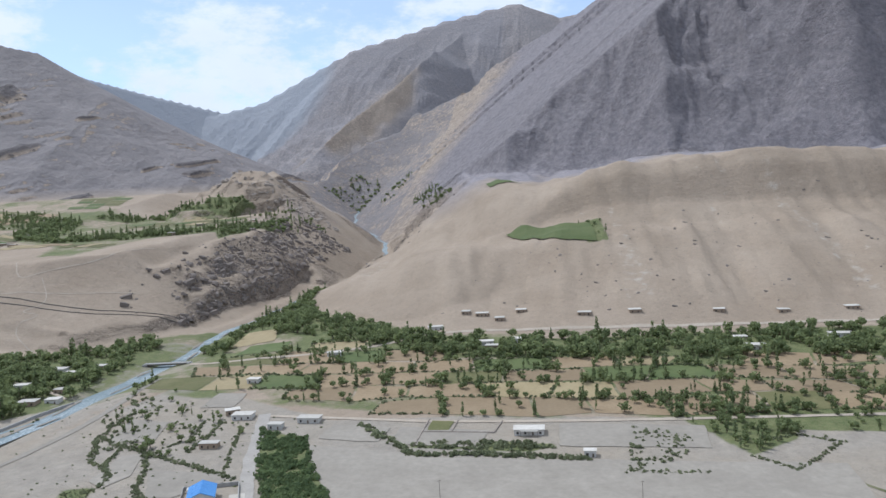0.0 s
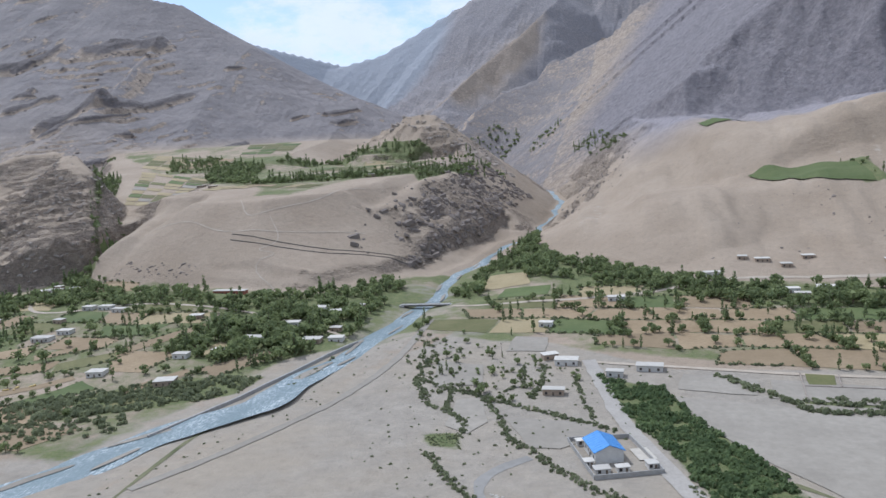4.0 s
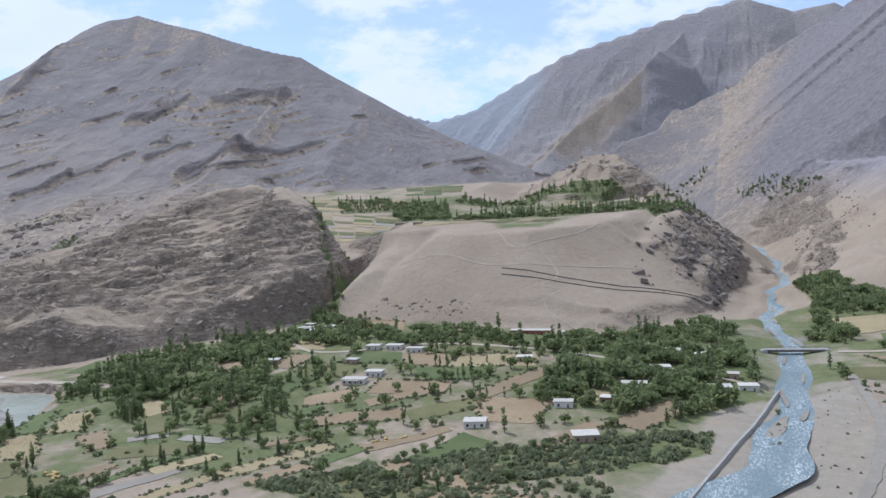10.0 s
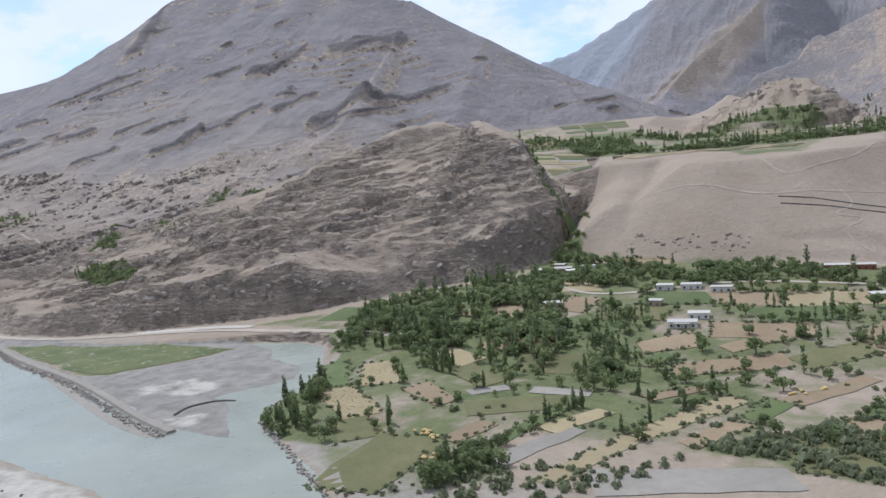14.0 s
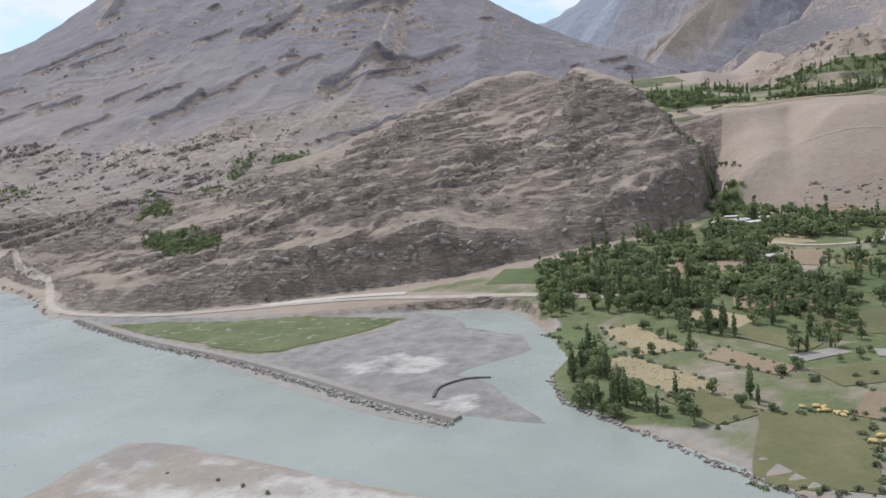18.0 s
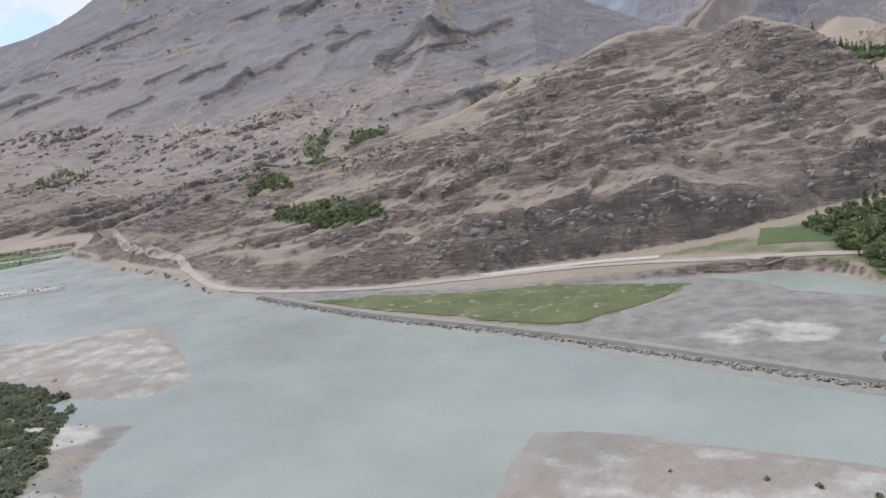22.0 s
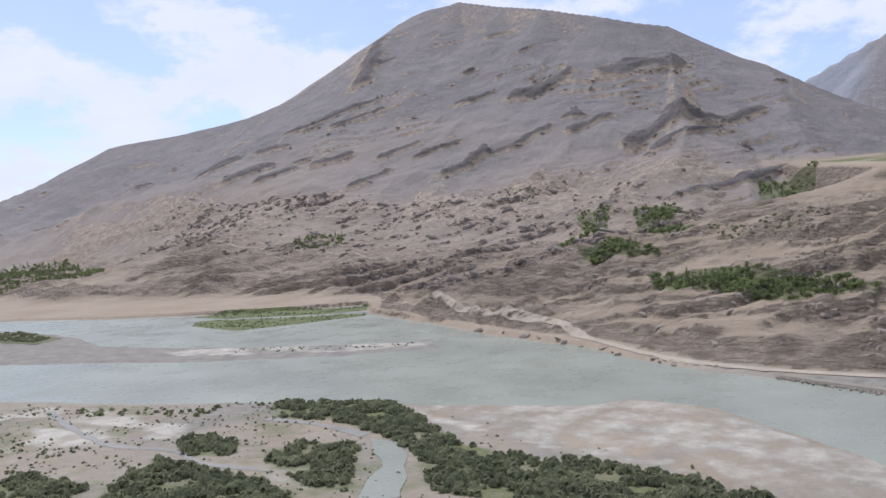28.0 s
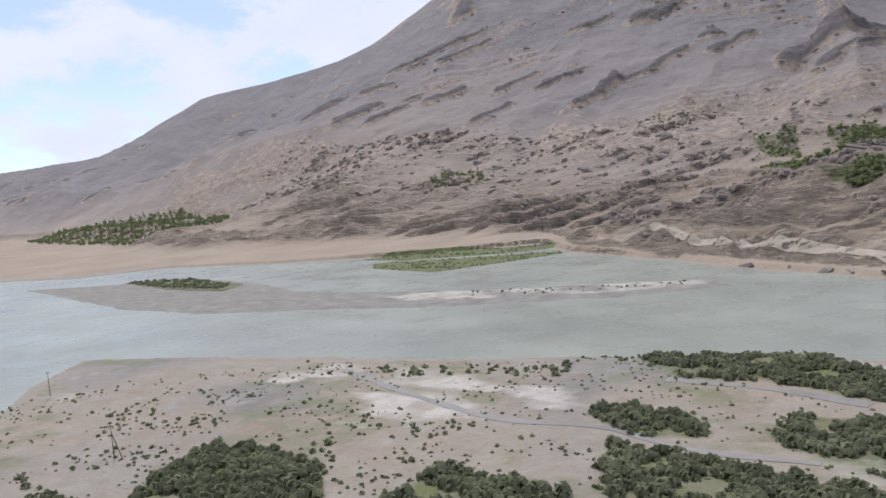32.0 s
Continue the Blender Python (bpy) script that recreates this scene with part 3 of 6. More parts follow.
    south = np.clip(-y - 250, 0, 3000) * 0.35 * (0.8 + 0.4 * fbm(x, y, 500, 4, 71)) * (y < -250)
    z = np.maximum(z, np.where(y < -900, south - 220, -50))

    # rivers cut in
    cut = z_trib - 1.2 + np.clip(d_trib + 2.5 * wob - np.interp(y, [300, 390, 450, 560, 700, 800], [7, 5.5, 4, 3.5, 4, 4.3]), 0, 9000) * (0.16 + 0.62 * gorge)
    z = np.where((d_trib < 60) | (gorge > 0.05), np.minimum(z, cut), z)
    shore = fbm(x, y, 26, 4, 13) * 5
    dr = inside(x, y, RIVER) + shore * 0.6
    ground = np.clip(-dr * 0.05, 0, 1) * 1.0 + 0.12 + 0.14 * fbm(x, y, 18, 3, 15)
    bed = np.where(dr > 0, -np.clip(dr * 0.10, 0, 1.6), np.minimum(z, ground + np.clip(-dr - 4, 0, 900) * 3.5))
    z = np.where(dr > -400, bed, z)
    sand = np.clip(1 + dr / 60, 0, 1) * (dr < 0) * np.clip((3.0 - z) / 1.2, 0, 1)
    mud = np.zeros_like(z)
    for bar, up in ((MUDFLAT, 0.30), (MID_BAR, 0.55), (GREEN_BARS[0], 0.5), (GREEN_BARS[1], 0.5)):
        db = inside(x, y, bar) + shore * 0.7
        lift = np.where(db > -8, np.clip(db * 0.05, -0.6, up) + 0.1 * fbm(x, y, 14, 3, 17), -9)
        z = np.where(dr > -15, np.maximum(z, lift), z)
        mud = np.where((db > -2) & (dr > -15) & (z < 1.6), 1.0, mud)
        if bar in GREEN_BARS:
            green = np.where(db > 2, 0.9, green)
    return z, rock, green, mud, sand, peaks, terrace, d_trib, dr, slabs


def stretch(parts):
    """Grid lines: (start, end, step at start, step at end) one after another."""
    out = []
    for a, b, s, e in parts:
        v = a
        while v < b - 0.5 * e:
            out.append(v)
            v += s + (e - s) * (v - a) / (b - a)
    return np.array(out + [parts[-1][1]])


GX = stretch([(-5800, -2300, 60, 7), (-2300, -1500, 4.2, 4.2), (-1500, -740, 3.0, 3.0), (-740, 350, 4.2, 4.2), (350, 3000, 6, 70)])
GY = stretch([(-2600, 40, 160, 6), (40, 360, 3.2, 3.2), (360, 760, 2.7, 2.7), (760, 1400, 4.4, 9), (1400, 2500, 9, 9), (2500, 4900, 10, 36)])
MX, MY = np.meshgrid(GX, GY)
MZ, ROCK, GREEN, MUD, SAND, PEAKS, TERRACE, D_TRIB, D_RIVER, SLABS = relief(MX, MY)
STEEP = np.hypot(np.gradient(MZ, axis=1) / np.gradient(GX)[None, :], np.gradient(MZ, axis=0) / np.gradient(GY)[:, None])
ROCK = np.clip(0.55 * ROCK + np.clip((STEEP - 0.62) / 0.5, 0, 0.8) * (MY < 2700) + 0.25 * (MY >= 2700), 0, 1)
SAND = np.where(MZ < 8, SAND * np.clip(1.4 - 3 * STEEP, 0, 1), SAND)


def height(x, y):
    """The ground's height at one place, from the grid."""
    i = int(np.clip(np.searchsorted(GX, x) - 1, 0, len(GX) - 2))
    j = int(np.clip(np.searchsorted(GY, y) - 1, 0, len(GY) - 2))
    u, v = (x - GX[i]) / (GX[i + 1] - GX[i]), (y - GY[j]) / (GY[j + 1] - GY[j])
    return float((MZ[j, i] * (1 - u) + MZ[j, i + 1] * u) * (1 - v) + (MZ[j + 1, i] * (1 - u) + MZ[j + 1, i + 1] * u) * v)


def grid_mesh(name, xs, ys, zs, mat):
    ny, nx = zs.shape
    verts = np.stack([xs, ys, zs], -1).reshape(-1, 3)
    k = np.arange(ny * nx).reshape(ny, nx)
    quads = np.stack([k[:-1, :-1], k[:-1, 1:], k[1:, 1:], k[1:, :-1]], -1).reshape(-1, 4)
    me = bpy.data.meshes.new(name)
    me.vertices.add(len(verts))
    me.vertices.foreach_set("co", verts.astype(np.float32).ravel())
    me.loops.add(quads.size)
    me.loops.foreach_set("vertex_index", quads.astype(np.int32).ravel())
    me.polygons.add(len(quads))
    me.polygons.foreach_set("loop_start", np.arange(0, quads.size, 4, dtype=np.int32))
    me.polygons.foreach_set("use_smooth", np.ones(len(quads), bool))
    me.update(calc_edges=True)
    me.materials.append(mat)
    return me


def put_layer(me, name, r, g, b):
    layer = me.color_attributes.new(name, "FLOAT_COLOR", "POINT")
    data = np.stack([r, g, b, np.ones_like(r)], -1).astype(np.float32)
    layer.data.foreach_set("color", np.clip(data, 0, 1).ravel())


ground_mesh = grid_mesh("ground", MX, MY, MZ, GROUND)
GRAVEL = np.clip(SAND + np.clip(1 - D_TRIB / 70, 0, 1) * (MY < 640), 0, 1)
FLATS = inside(MX, MY, [(-420, 150), (-330, 420), (-300, 500), (-160, 430), (-60, 440), (330, 430), (400, 100)])
GRAVEL = np.maximum(GRAVEL, np.clip(FLATS / 8 + 0.5, 0, 1))
NEAR = inside(MX, MY, [(-860, 230), (-1060, 240), (-1180, 310), (-1560, 150), (-1500, 0), (-860, 60)]) > 0
GRAVEL = np.where(NEAR, 0.62 + 0.3 * fbm(MX, MY, 60, 3, 91), GRAVEL)
MUD = np.where(NEAR & (D_RIVER < 0), np.clip(0.35 + 0.7 * fbm(MX, MY, 45, 4, 93), 0, 0.9), MUD)
GREEN = np.where(NEAR & (D_RIVER < -6), np.clip(0.37 + 0.75 * fbm(MX, MY, 30, 5, 94), 0, 0.45) * np.clip((225 - MY - 0.3 * (MX + 1200)) / 40, 0, 1), GREEN)
PALE = np.where(NEAR & (D_RIVER < 0), np.clip(0.0 + 0.8 * fbm(MX, MY, 34, 5, 95), 0, 1), 0.0)
for bright in ([(-880, 286), (-855, 316), (-828, 312), (-832, 290), (-860, 282)], [(-902, 320), (-880, 344), (-876, 334)], [(-816, 258), (-795, 270), (-792, 250), (-806, 252)],
               [(-1250, 246), (-1190, 228), (-1120, 205), (-1200, 222), (-1240, 232)],
               [(-1098, 192), (-1058, 188), (-1045, 172), (-1075, 145), (-1105, 160)], [(-906, 195), (-880, 202), (-840, 196), (-760, 186), (-780, 165), (-890, 160)],
               [(-1500, 345), (-1420, 380), (-1360, 410), (-1346, 392), (-1400, 350), (-1470, 312), (-1540, 290)], [(-1440, 165), (-1372, 190), (-1340, 195), (-1330, 176), (-1405, 148)],
               [(-1330, 180), (-1300, 194), (-1276, 178), (-1310, 160)], [(-1375, 152), (-1340, 164), (-1310, 150), (-1350, 136)]):
    PALE = np.maximum(PALE, np.clip(0.24 + np.clip(inside(MX, MY, bright) / 14, -3, 0.25) + 0.75 * fbm(MX * 0.6 + MY * 0.4, MY - 0.3 * MX, 22, 4, 97), 0, 0.6))
SANDBANK = inside(MX, MY, [(-1251, 251), (-1209, 266), (-1170, 302), (-1106, 263), (-1051, 224), (-1064, 207), (-1128, 216), (-1174, 219)])
PALE = np.where(SANDBANK > -3, 0.44 + 0.25 * fbm(MX, MY, 50, 3, 102), PALE)
VILLAGE_EDGE = [(-935, 412), (-870, 452), (-800, 508), (-752, 590), (-470, 582), (-330, 770), (-130, 632), (400, 640), (400, 425), (-60, 428), (-200, 446), (-320, 470), (-395, 420), (-420, 260), (-560, 262), (-640, 226), (-664, 206), (-702, 224), (-735, 248), (-775, 285), (-790, 365), (-850, 405)]
VILLAGE = inside(MX, MY, VILLAGE_EDGE)
GREEN = np.maximum(GREEN, np.clip(VILLAGE / 12, 0, 1) * (0.55 + 0.42 * fbm(MX, MY, 34, 4, 81)))
ROCK = np.where((inside(MX, MY, SUNNY_FOOT) > 0) & (MX > -270) & (MY < 1300), 0.2 * ROCK, ROCK)
ROCK = np.where(along(MX, MY, CASTLE)[0] < 150, 0.45 * ROCK, ROCK)
ROCK = np.where((MX > -745) & (MX < -490) & (MY > 560) & (MY < 790), 0.15 * ROCK, ROCK)
GREEN = np.maximum(GREEN, TERRACE * (0.44 + 0.5 * fbm(MX, MY, 60, 3, 83)))
MARSH = inside(MX, MY, [(-1093, 350), (-1007, 322), (-939, 303), (-920, 308), (-905, 330), (-889, 352), (-884, 378), (-950, 378), (-1000, 362), (-1050, 356)])
GREEN = np.where(MARSH > 0, 0.6 + 0.5 * fbm(MX, MY, 20, 3, 92), GREEN)
# where the eastern mountain's colour is darkened as if under cloud
EAST_SHADE = np.clip((MX + 480 - 0.12 * (MY - 1500)) / 120 + 0.5 * fbm(MX, MY, 160, 4, 99), 0, 1) * np.clip((MZ - 95) / 60 + 0.5 * fbm(MX, MY, 120, 4, 98), 0, 1) * np.clip((MY - 1000) / 150, 0, 1) * np.clip((3300 - MY) / 400, 0, 1)
# the haze-tinted mountain colour comes in gradually with distance
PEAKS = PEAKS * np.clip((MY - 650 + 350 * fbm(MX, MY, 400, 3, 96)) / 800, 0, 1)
# sunlight on the far spur, painted by leaving its haze tones out
SUNLIT = np.clip(inside(MX, MY, SUNLIT_FACE) / 90 + 0.9 + 0.8 * fbm(MX, MY, 120, 4, 101), 0, 1) * (MY > 2600)
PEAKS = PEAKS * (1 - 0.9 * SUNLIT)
CHUTES = np.clip(inside(MX, MY, SUNNY_FOOT) / 60, 0, 1) * (MY < 960) * np.clip(0.9 * fbm(MX + 0.12 * MY, MY * 0.16, 40, 4, 31), 0, 0.35)
PALE = np.maximum(PALE, CHUTES)
put_layer(ground_mesh, "cover", ROCK, GREEN, MUD * (MARSH < 0))
# red and green carry painted haze, blue the cloud shade in the east
put_layer(ground_mesh, "haze_shade", np.clip((MY - 2700) / 500, 0, 1) * (1 - 0.8 * SUNLIT), np.clip(ridge_face(MX, MY, BLUE_RANGE, 900, 1.0) / 100, 0, 1) * (ridge_face(MX, MY, BLUE_RANGE, 900, 1.0) > ridge_face(MX, MY, CREST, 2000, 1.7)), EAST_SHADE)
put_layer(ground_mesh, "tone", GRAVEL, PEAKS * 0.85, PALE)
put_layer(ground_mesh, "slab", SLABS, SLABS, SLABS)
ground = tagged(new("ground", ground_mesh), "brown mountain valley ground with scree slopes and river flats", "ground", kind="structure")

bm = bmesh.new()
for px, py in ((-5700, -2500), (2900, -2500), (2900, 700), (-5700, 700)):
    bm.verts.new((px, py, 0.0))
bm.faces.new(bm.verts)
water_mesh = bpy.data.meshes.new("water")
bm.to_mesh(water_mesh)
bm.free()
water_mesh.materials.append(WATER)
tagged(new("water", water_mesh), "pale grey-blue silty river water", "river", kind="structure")

# ---- helpers for things ----
from mathutils import geometry

rng = np.random.default_rng(7)


def finish(name, bm, mat, smooth=False):
    me = bpy.data.meshes.new(name)
    bm.normal_update()
    bm.to_mesh(me)
    bm.free()
    for m in mat if isinstance(mat, (list, tuple)) else (mat,):
        me.materials.append(m)
    if smooth:
        me.polygons.foreach_set("use_smooth", np.ones(len(me.polygons), bool))
    return me


def part(name, bm, mat, parent=None, label="", smooth=False):
    ob = new(name, finish(name, bm, mat, smooth))
    ob.parent = parent
    return tagged(ob, label)


def empty(name, m):
    ob = new(name)
    ob.matrix_world = m
    ob.empty_display_size = 0.5
    return ob


def box(bm, x0, x1, y0, y1, z0, z1, bevel=0.0):
    made = bmesh.ops.create_cube(bm, size=1.0, matrix=Matrix.LocRotScale(((x0 + x1) / 2, (y0 + y1) / 2, (z0 + z1) / 2), None,
                                                                       (x1 - x0, y1 - y0, z1 - z0)))
    if bevel:
        edges = list({e for v in made["verts"] for e in v.link_edges})
        bmesh.ops.bevel(bm, geom=edges, offset=bevel, segments=1, affect="EDGES")
    return bm


def boxed(*size, bevel=0.0):
    return box(bmesh.new(), *size, bevel=bevel)


def densify(line, step):
    out = []
    for a, b in zip(line, line[1:]):
        n = max(1, int(math.hypot(b[0] - a[0], b[1] - a[1]) / step))
        out += [(a[0] + (b[0] - a[0]) * k / n, a[1] + (b[1] - a[1]) * k / n) for k in range(n)]
    return out + [tuple(line[-1][:2])]


def smooth_line(line, rounds=2):
    for _ in range(rounds):
        out = [line[0]]
        for a, b in zip(line, line[1:]):
            out += [tuple(0.75 * p + 0.25 * q for p, q in zip(a, b)), tuple(0.25 * p + 0.75 * q for p, q in zip(a, b))]
        line = out + [line[-1]]
    return line


def sideways(line):
    p = np.array([q[:2] for q in line], float)
    d = np.gradient(p, axis=0)
    d /= np.linalg.norm(d, axis=1)[:, None] + 1e-9
    return p, np.stack([-d[:, 1], d[:, 0]], -1)


def ribbon(name, line, width, mat, label, category, lift=0.3, rounds=2, ragged=0.0, kind="structure"):
    """A road, path or stream laid along a line over the ground."""
    p, n = sideways(densify(smooth_line(list(line), rounds), 4.0))
    bm, rows = bmesh.new(), []
    for k, (q, s) in enumerate(zip(p, n)):
        w = width * (1 + ragged * noise.noise((q[0] * 0.1, q[1] * 0.1, 0)))
        row = []
        for f in (-0.5, -0.17, 0.17, 0.5):
            x, y = q + s * w * f
            row.append(bm.verts.new((x, y, height(x, y) + lift)))
        rows.append(row)
    for a, b in zip(rows, rows[1:]):
        for k in range(3):
            bm.faces.new((a[k], b[k], b[k + 1], a[k + 1]))
    return tagged(part(name, bm, mat), label, category, kind=kind)


def wall_along(name, line, width, tall, mat, label, category, base=-1.0, bottom=None):
    """A wall or bank with a sloping section, built along a line."""
    p, n = sideways(densify(smooth_line(list(line), 1), 6.0))
    bm, rows = bmesh.new(), []
    for q, s in zip(p, n):
        z = height(*q) if bottom is None else bottom
        j = 0.15 * noise.noise((q[0] * 0.2, q[1] * 0.2, 3))
        rows.append([bm.verts.new((*(q + s * o), z + h)) for o, h in
                     ((-width * 0.9, base), (-width * 0.5, tall + j), (width * 0.5, tall + j), (width * 0.7, base))])
    for a, b in zip(rows, rows[1:]):
        for k in range(4):
            bm.faces.new((a[k], a[(k + 1) % 4], b[(k + 1) % 4], b[k]))
    bm.faces.new(rows[0])
    bm.faces.new(rows[-1][::-1])
    bmesh.ops.recalc_face_normals(bm, faces=bm.faces)
    return tagged(part(name, bm, mat), label, category, kind="structure")


def contains(poly, x, y):
    ok = False
    for (ax, ay), (bx, by) in zip(poly, poly[1:] + poly[:1]):
        if (ay > y) != (by > y) and x < (bx - ax) * (y - ay) / (by - ay) + ax:
            ok = not ok
    return ok


def sheet(name, poly, mat, label, category, lift=0.3, wobble=1.2, step=7.0, group=""):
    """A field or patch that lies on the ground inside an outline."""
    rim = densify(list(poly) + [poly[0]], 5.0)[:-1]
    rim = [(x + wobble * noise.noise((x * 0.07, y * 0.07, 1)), y + wobble * noise.noise((x * 0.07, y * 0.07, 9))) for x, y in rim]
    xs, ys = [q[0] for q in rim], [q[1] for q in rim]
    pts = [Vector(q) for q in rim]
    for gx in np.arange(min(xs) + step / 2, max(xs), step):
        for gy in np.arange(min(ys) + step / 2, max(ys), step):
            if contains(rim, gx, gy):
                pts.append(Vector((gx, gy)))
    n = len(rim)
    vs, _, fs, *_ = geometry.delaunay_2d_cdt(pts, [(k, (k + 1) % n) for k in range(n)], [list(range(n))], 1, 1e-3)
    bm = bmesh.new()
    bv = [bm.verts.new((v.x, v.y, height(v.x, v.y) + lift)) for v in vs]
    for f in fs:
        bm.faces.new([bv[k] for k in f])
    return tagged(part(name, bm, mat), label, category, group, "structure")


def quads_mesh(name, verts, quads, mats, index=None, smooth=False):
    me = bpy.data.meshes.new(name)
    me.vertices.add(len(verts))
    me.vertices.foreach_set("co", np.asarray(verts, np.float32).ravel())
    me.loops.add(quads.size)
    me.loops.foreach_set("vertex_index", quads.astype(np.int32).ravel())
    me.polygons.add(len(quads))
    me.polygons.foreach_set("loop_start", np.arange(0, quads.size, 4, dtype=np.int32))
    for m in mats:
        me.materials.append(m)
    if index is not None:
        me.polygons.foreach_set("material_index", index.astype(np.int32))
    me.polygons.foreach_set("use_smooth", np.full(len(quads), smooth))
    me.update(calc_edges=True)
    return me


def scattered(name, templates, spots, mats, label, category):
    """One object out of many small growths: spots are rows of x, y, z, size, turn, kind."""
    vs, qs, ix, at = [], [], [], 0
    for k, (v, q, i) in enumerate(templates):
        own = spots[spots[:, 5] == k]
        if not len(own):
            continue
        c, s = np.cos(own[:, 4])[:, None], np.sin(own[:, 4])[:, None]
        x = (v[None, :, 0] * c - v[None, :, 1] * s) * own[:, 3:4] + own[:, 0:1]
        y = (v[None, :, 0] * s + v[None, :, 1] * c) * own[:, 3:4] + own[:, 1:2]
        z = v[None, :, 2] * own[:, 3:4] + own[:, 2:3]
        vs.append(np.stack([x, y, z], -1).reshape(-1, 3))
        qs.append((q[None] + (np.arange(len(own)) * len(v))[:, None, None]).reshape(-1, 4) + at)
        ix.append(np.tile(i, len(own)))
        at += len(own) * len(v)
    me = quads_mesh(name, np.concatenate(vs), np.concatenate(qs), mats, np.concatenate(ix))
    return tagged(new(name, me), label, category, kind="stuff")


def fill(poly, spacing, keep=1.0):
    """Random places inside an outline, about that far apart."""
    xs, ys = [p[0] for p in poly], [p[1] for p in poly]
    out = []
    for gx in np.arange(min(xs), max(xs), spacing):
        for gy in np.arange(min(ys), max(ys), spacing):
            x, y = gx + rng.uniform(-0.5, 0.5) * spacing, gy + rng.uniform(-0.5, 0.5) * spacing
            if rng.random() < keep and contains(poly, x, y):
                out.append((x, y))
    return out


# ---- colours of things ----
def leaf_material(name, dark, light):
    m, n, l, b = material(name, 0.75)
    geo = n.new("ShaderNodeNewGeometry")
    island = geo.outputs["Random Per Island"]
    patch = noise_node(n, l, geo.outputs["Position"], 0.11, 2.0)
    c = blend(n, l, island, dark, light)
    c = blend(n, l, ramp(n, l, patch, 0.35, 0.65, 0.0, 0.55), c, tuple(0.75 * v for v in dark))
    c = blend(n, l, ramp(n, l, patch, 0.5, 0.3, 0.0, 0.6), c, tuple(1.35 * v for v in light))
    l.new(c, b.inputs["Base Color"])
    thin, both, out = n.new("ShaderNodeBsdfTranslucent"), n.new("ShaderNodeMixShader"), n["Material Output"]
    l.new(blend(n, l, 0.5, c, light), thin.inputs["Color"])
    both.inputs["Fac"].default_value = 0.5
    l.new(b.outputs["BSDF"], both.inputs[1])
    l.new(thin.outputs["BSDF"], both.inputs[2])
    l.new(both.outputs["Shader"], out.inputs["Surface"])
    return m


LEAF = leaf_material("broad_leaves", (0.135, 0.178, 0.078), (0.265, 0.300, 0.135))
POPLAR = leaf_material("poplar_leaves", (0.12, 0.158, 0.074), (0.225, 0.262, 0.120))
BUSH = leaf_material("grey_green_shrub", (0.16, 0.185, 0.098), (0.275, 0.292, 0.17))
THICKET = leaf_material("dark_thicket", (0.145, 0.162, 0.098), (0.275, 0.284, 0.17))
REEDS = leaf_material("bright_plantation", (0.105, 0.155, 0.068), (0.20, 0.252, 0.112))
BARK = grained("bark", (0.10, 0.075, 0.055), (0.20, 0.16, 0.12), 2.0)
TILLED = grained("tilled_field", (0.262, 0.19, 0.112), (0.345, 0.262, 0.162), 0.05, fine=0.5, random=0.45)
STUBBLE = grained("stubble_field", (0.315, 0.25, 0.135), (0.41, 0.335, 0.195), 0.06, fine=0.7, random=0.35)
CROP = grained("green_crop", (0.092, 0.125, 0.043), (0.150, 0.172, 0.068), 0.05, fine=0.6, random=0.35)
GRASS = grained("dry_meadow", (0.125, 0.130, 0.050), (0.20, 0.18, 0.085), 0.06, fine=0.5, random=0.3)
SILT = grained("silty_field", (0.27, 0.24, 0.197), (0.355, 0.318, 0.264), 0.03, fine=0.3, random=0.3)
DIRT = grained("dirt_road", (0.36, 0.30, 0.23), (0.47, 0.40, 0.32), 0.1, fine=1.2)
GREYROAD = grained("gravel_road", (0.32, 0.292, 0.255), (0.41, 0.375, 0.33), 0.1, fine=1.0)
DARKBERM = grained("dark_stone_berm", (0.10, 0.09, 0.08), (0.19, 0.165, 0.14), 0.3, relief=0.3)
STONE = grained("grey_stone", (0.25, 0.21, 0.175), (0.43, 0.37, 0.31), 0.35, relief=0.25, random=0.4)
PALESTONE = grained("pale_stone", (0.40, 0.365, 0.31), (0.54, 0.50, 0.43), 0.5, relief=0.1)
DARKSTONE = grained("dark_stone", (0.17, 0.145, 0.13), (0.29, 0.24, 0.20), 0.12, relief=0.4, random=0.4)
PLASTER = grained("whitewashed_wall", (0.60, 0.57, 0.52), (0.74, 0.72, 0.67), 0.5, random=0.35)
MUDWALL = grained("mud_wall", (0.34, 0.26, 0.19), (0.46, 0.37, 0.28), 0.5, random=0.4)
PALEROOF = grained("pale_flat_roof", (0.52, 0.48, 0.42), (0.68, 0.64, 0.57), 0.4, random=0.5)
BLUEROOF = grained("blue_metal_roof", (0.09, 0.26, 0.58), (0.13, 0.33, 0.66), 0.4, rough=0.45)
CONCRETE = grained("concrete", (0.30, 0.29, 0.27), (0.42, 0.40, 0.37), 0.4, relief=0.05)
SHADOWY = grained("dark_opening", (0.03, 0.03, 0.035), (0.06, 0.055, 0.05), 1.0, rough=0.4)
TIMBER = grained("weathered_timber", (0.13, 0.10, 0.075), (0.22, 0.18, 0.14), 1.5)
STRAW = grained("straw", (0.50, 0.36, 0.14), (0.62, 0.47, 0.22), 0.8, relief=0.1)
RUST = grained("rust_red_panel", (0.28, 0.10, 0.07), (0.36, 0.15, 0.10), 0.5)
PALESAND = grained("white_sand", (0.44, 0.40, 0.335), (0.55, 0.505, 0.435), 0.06, fine=0.4)
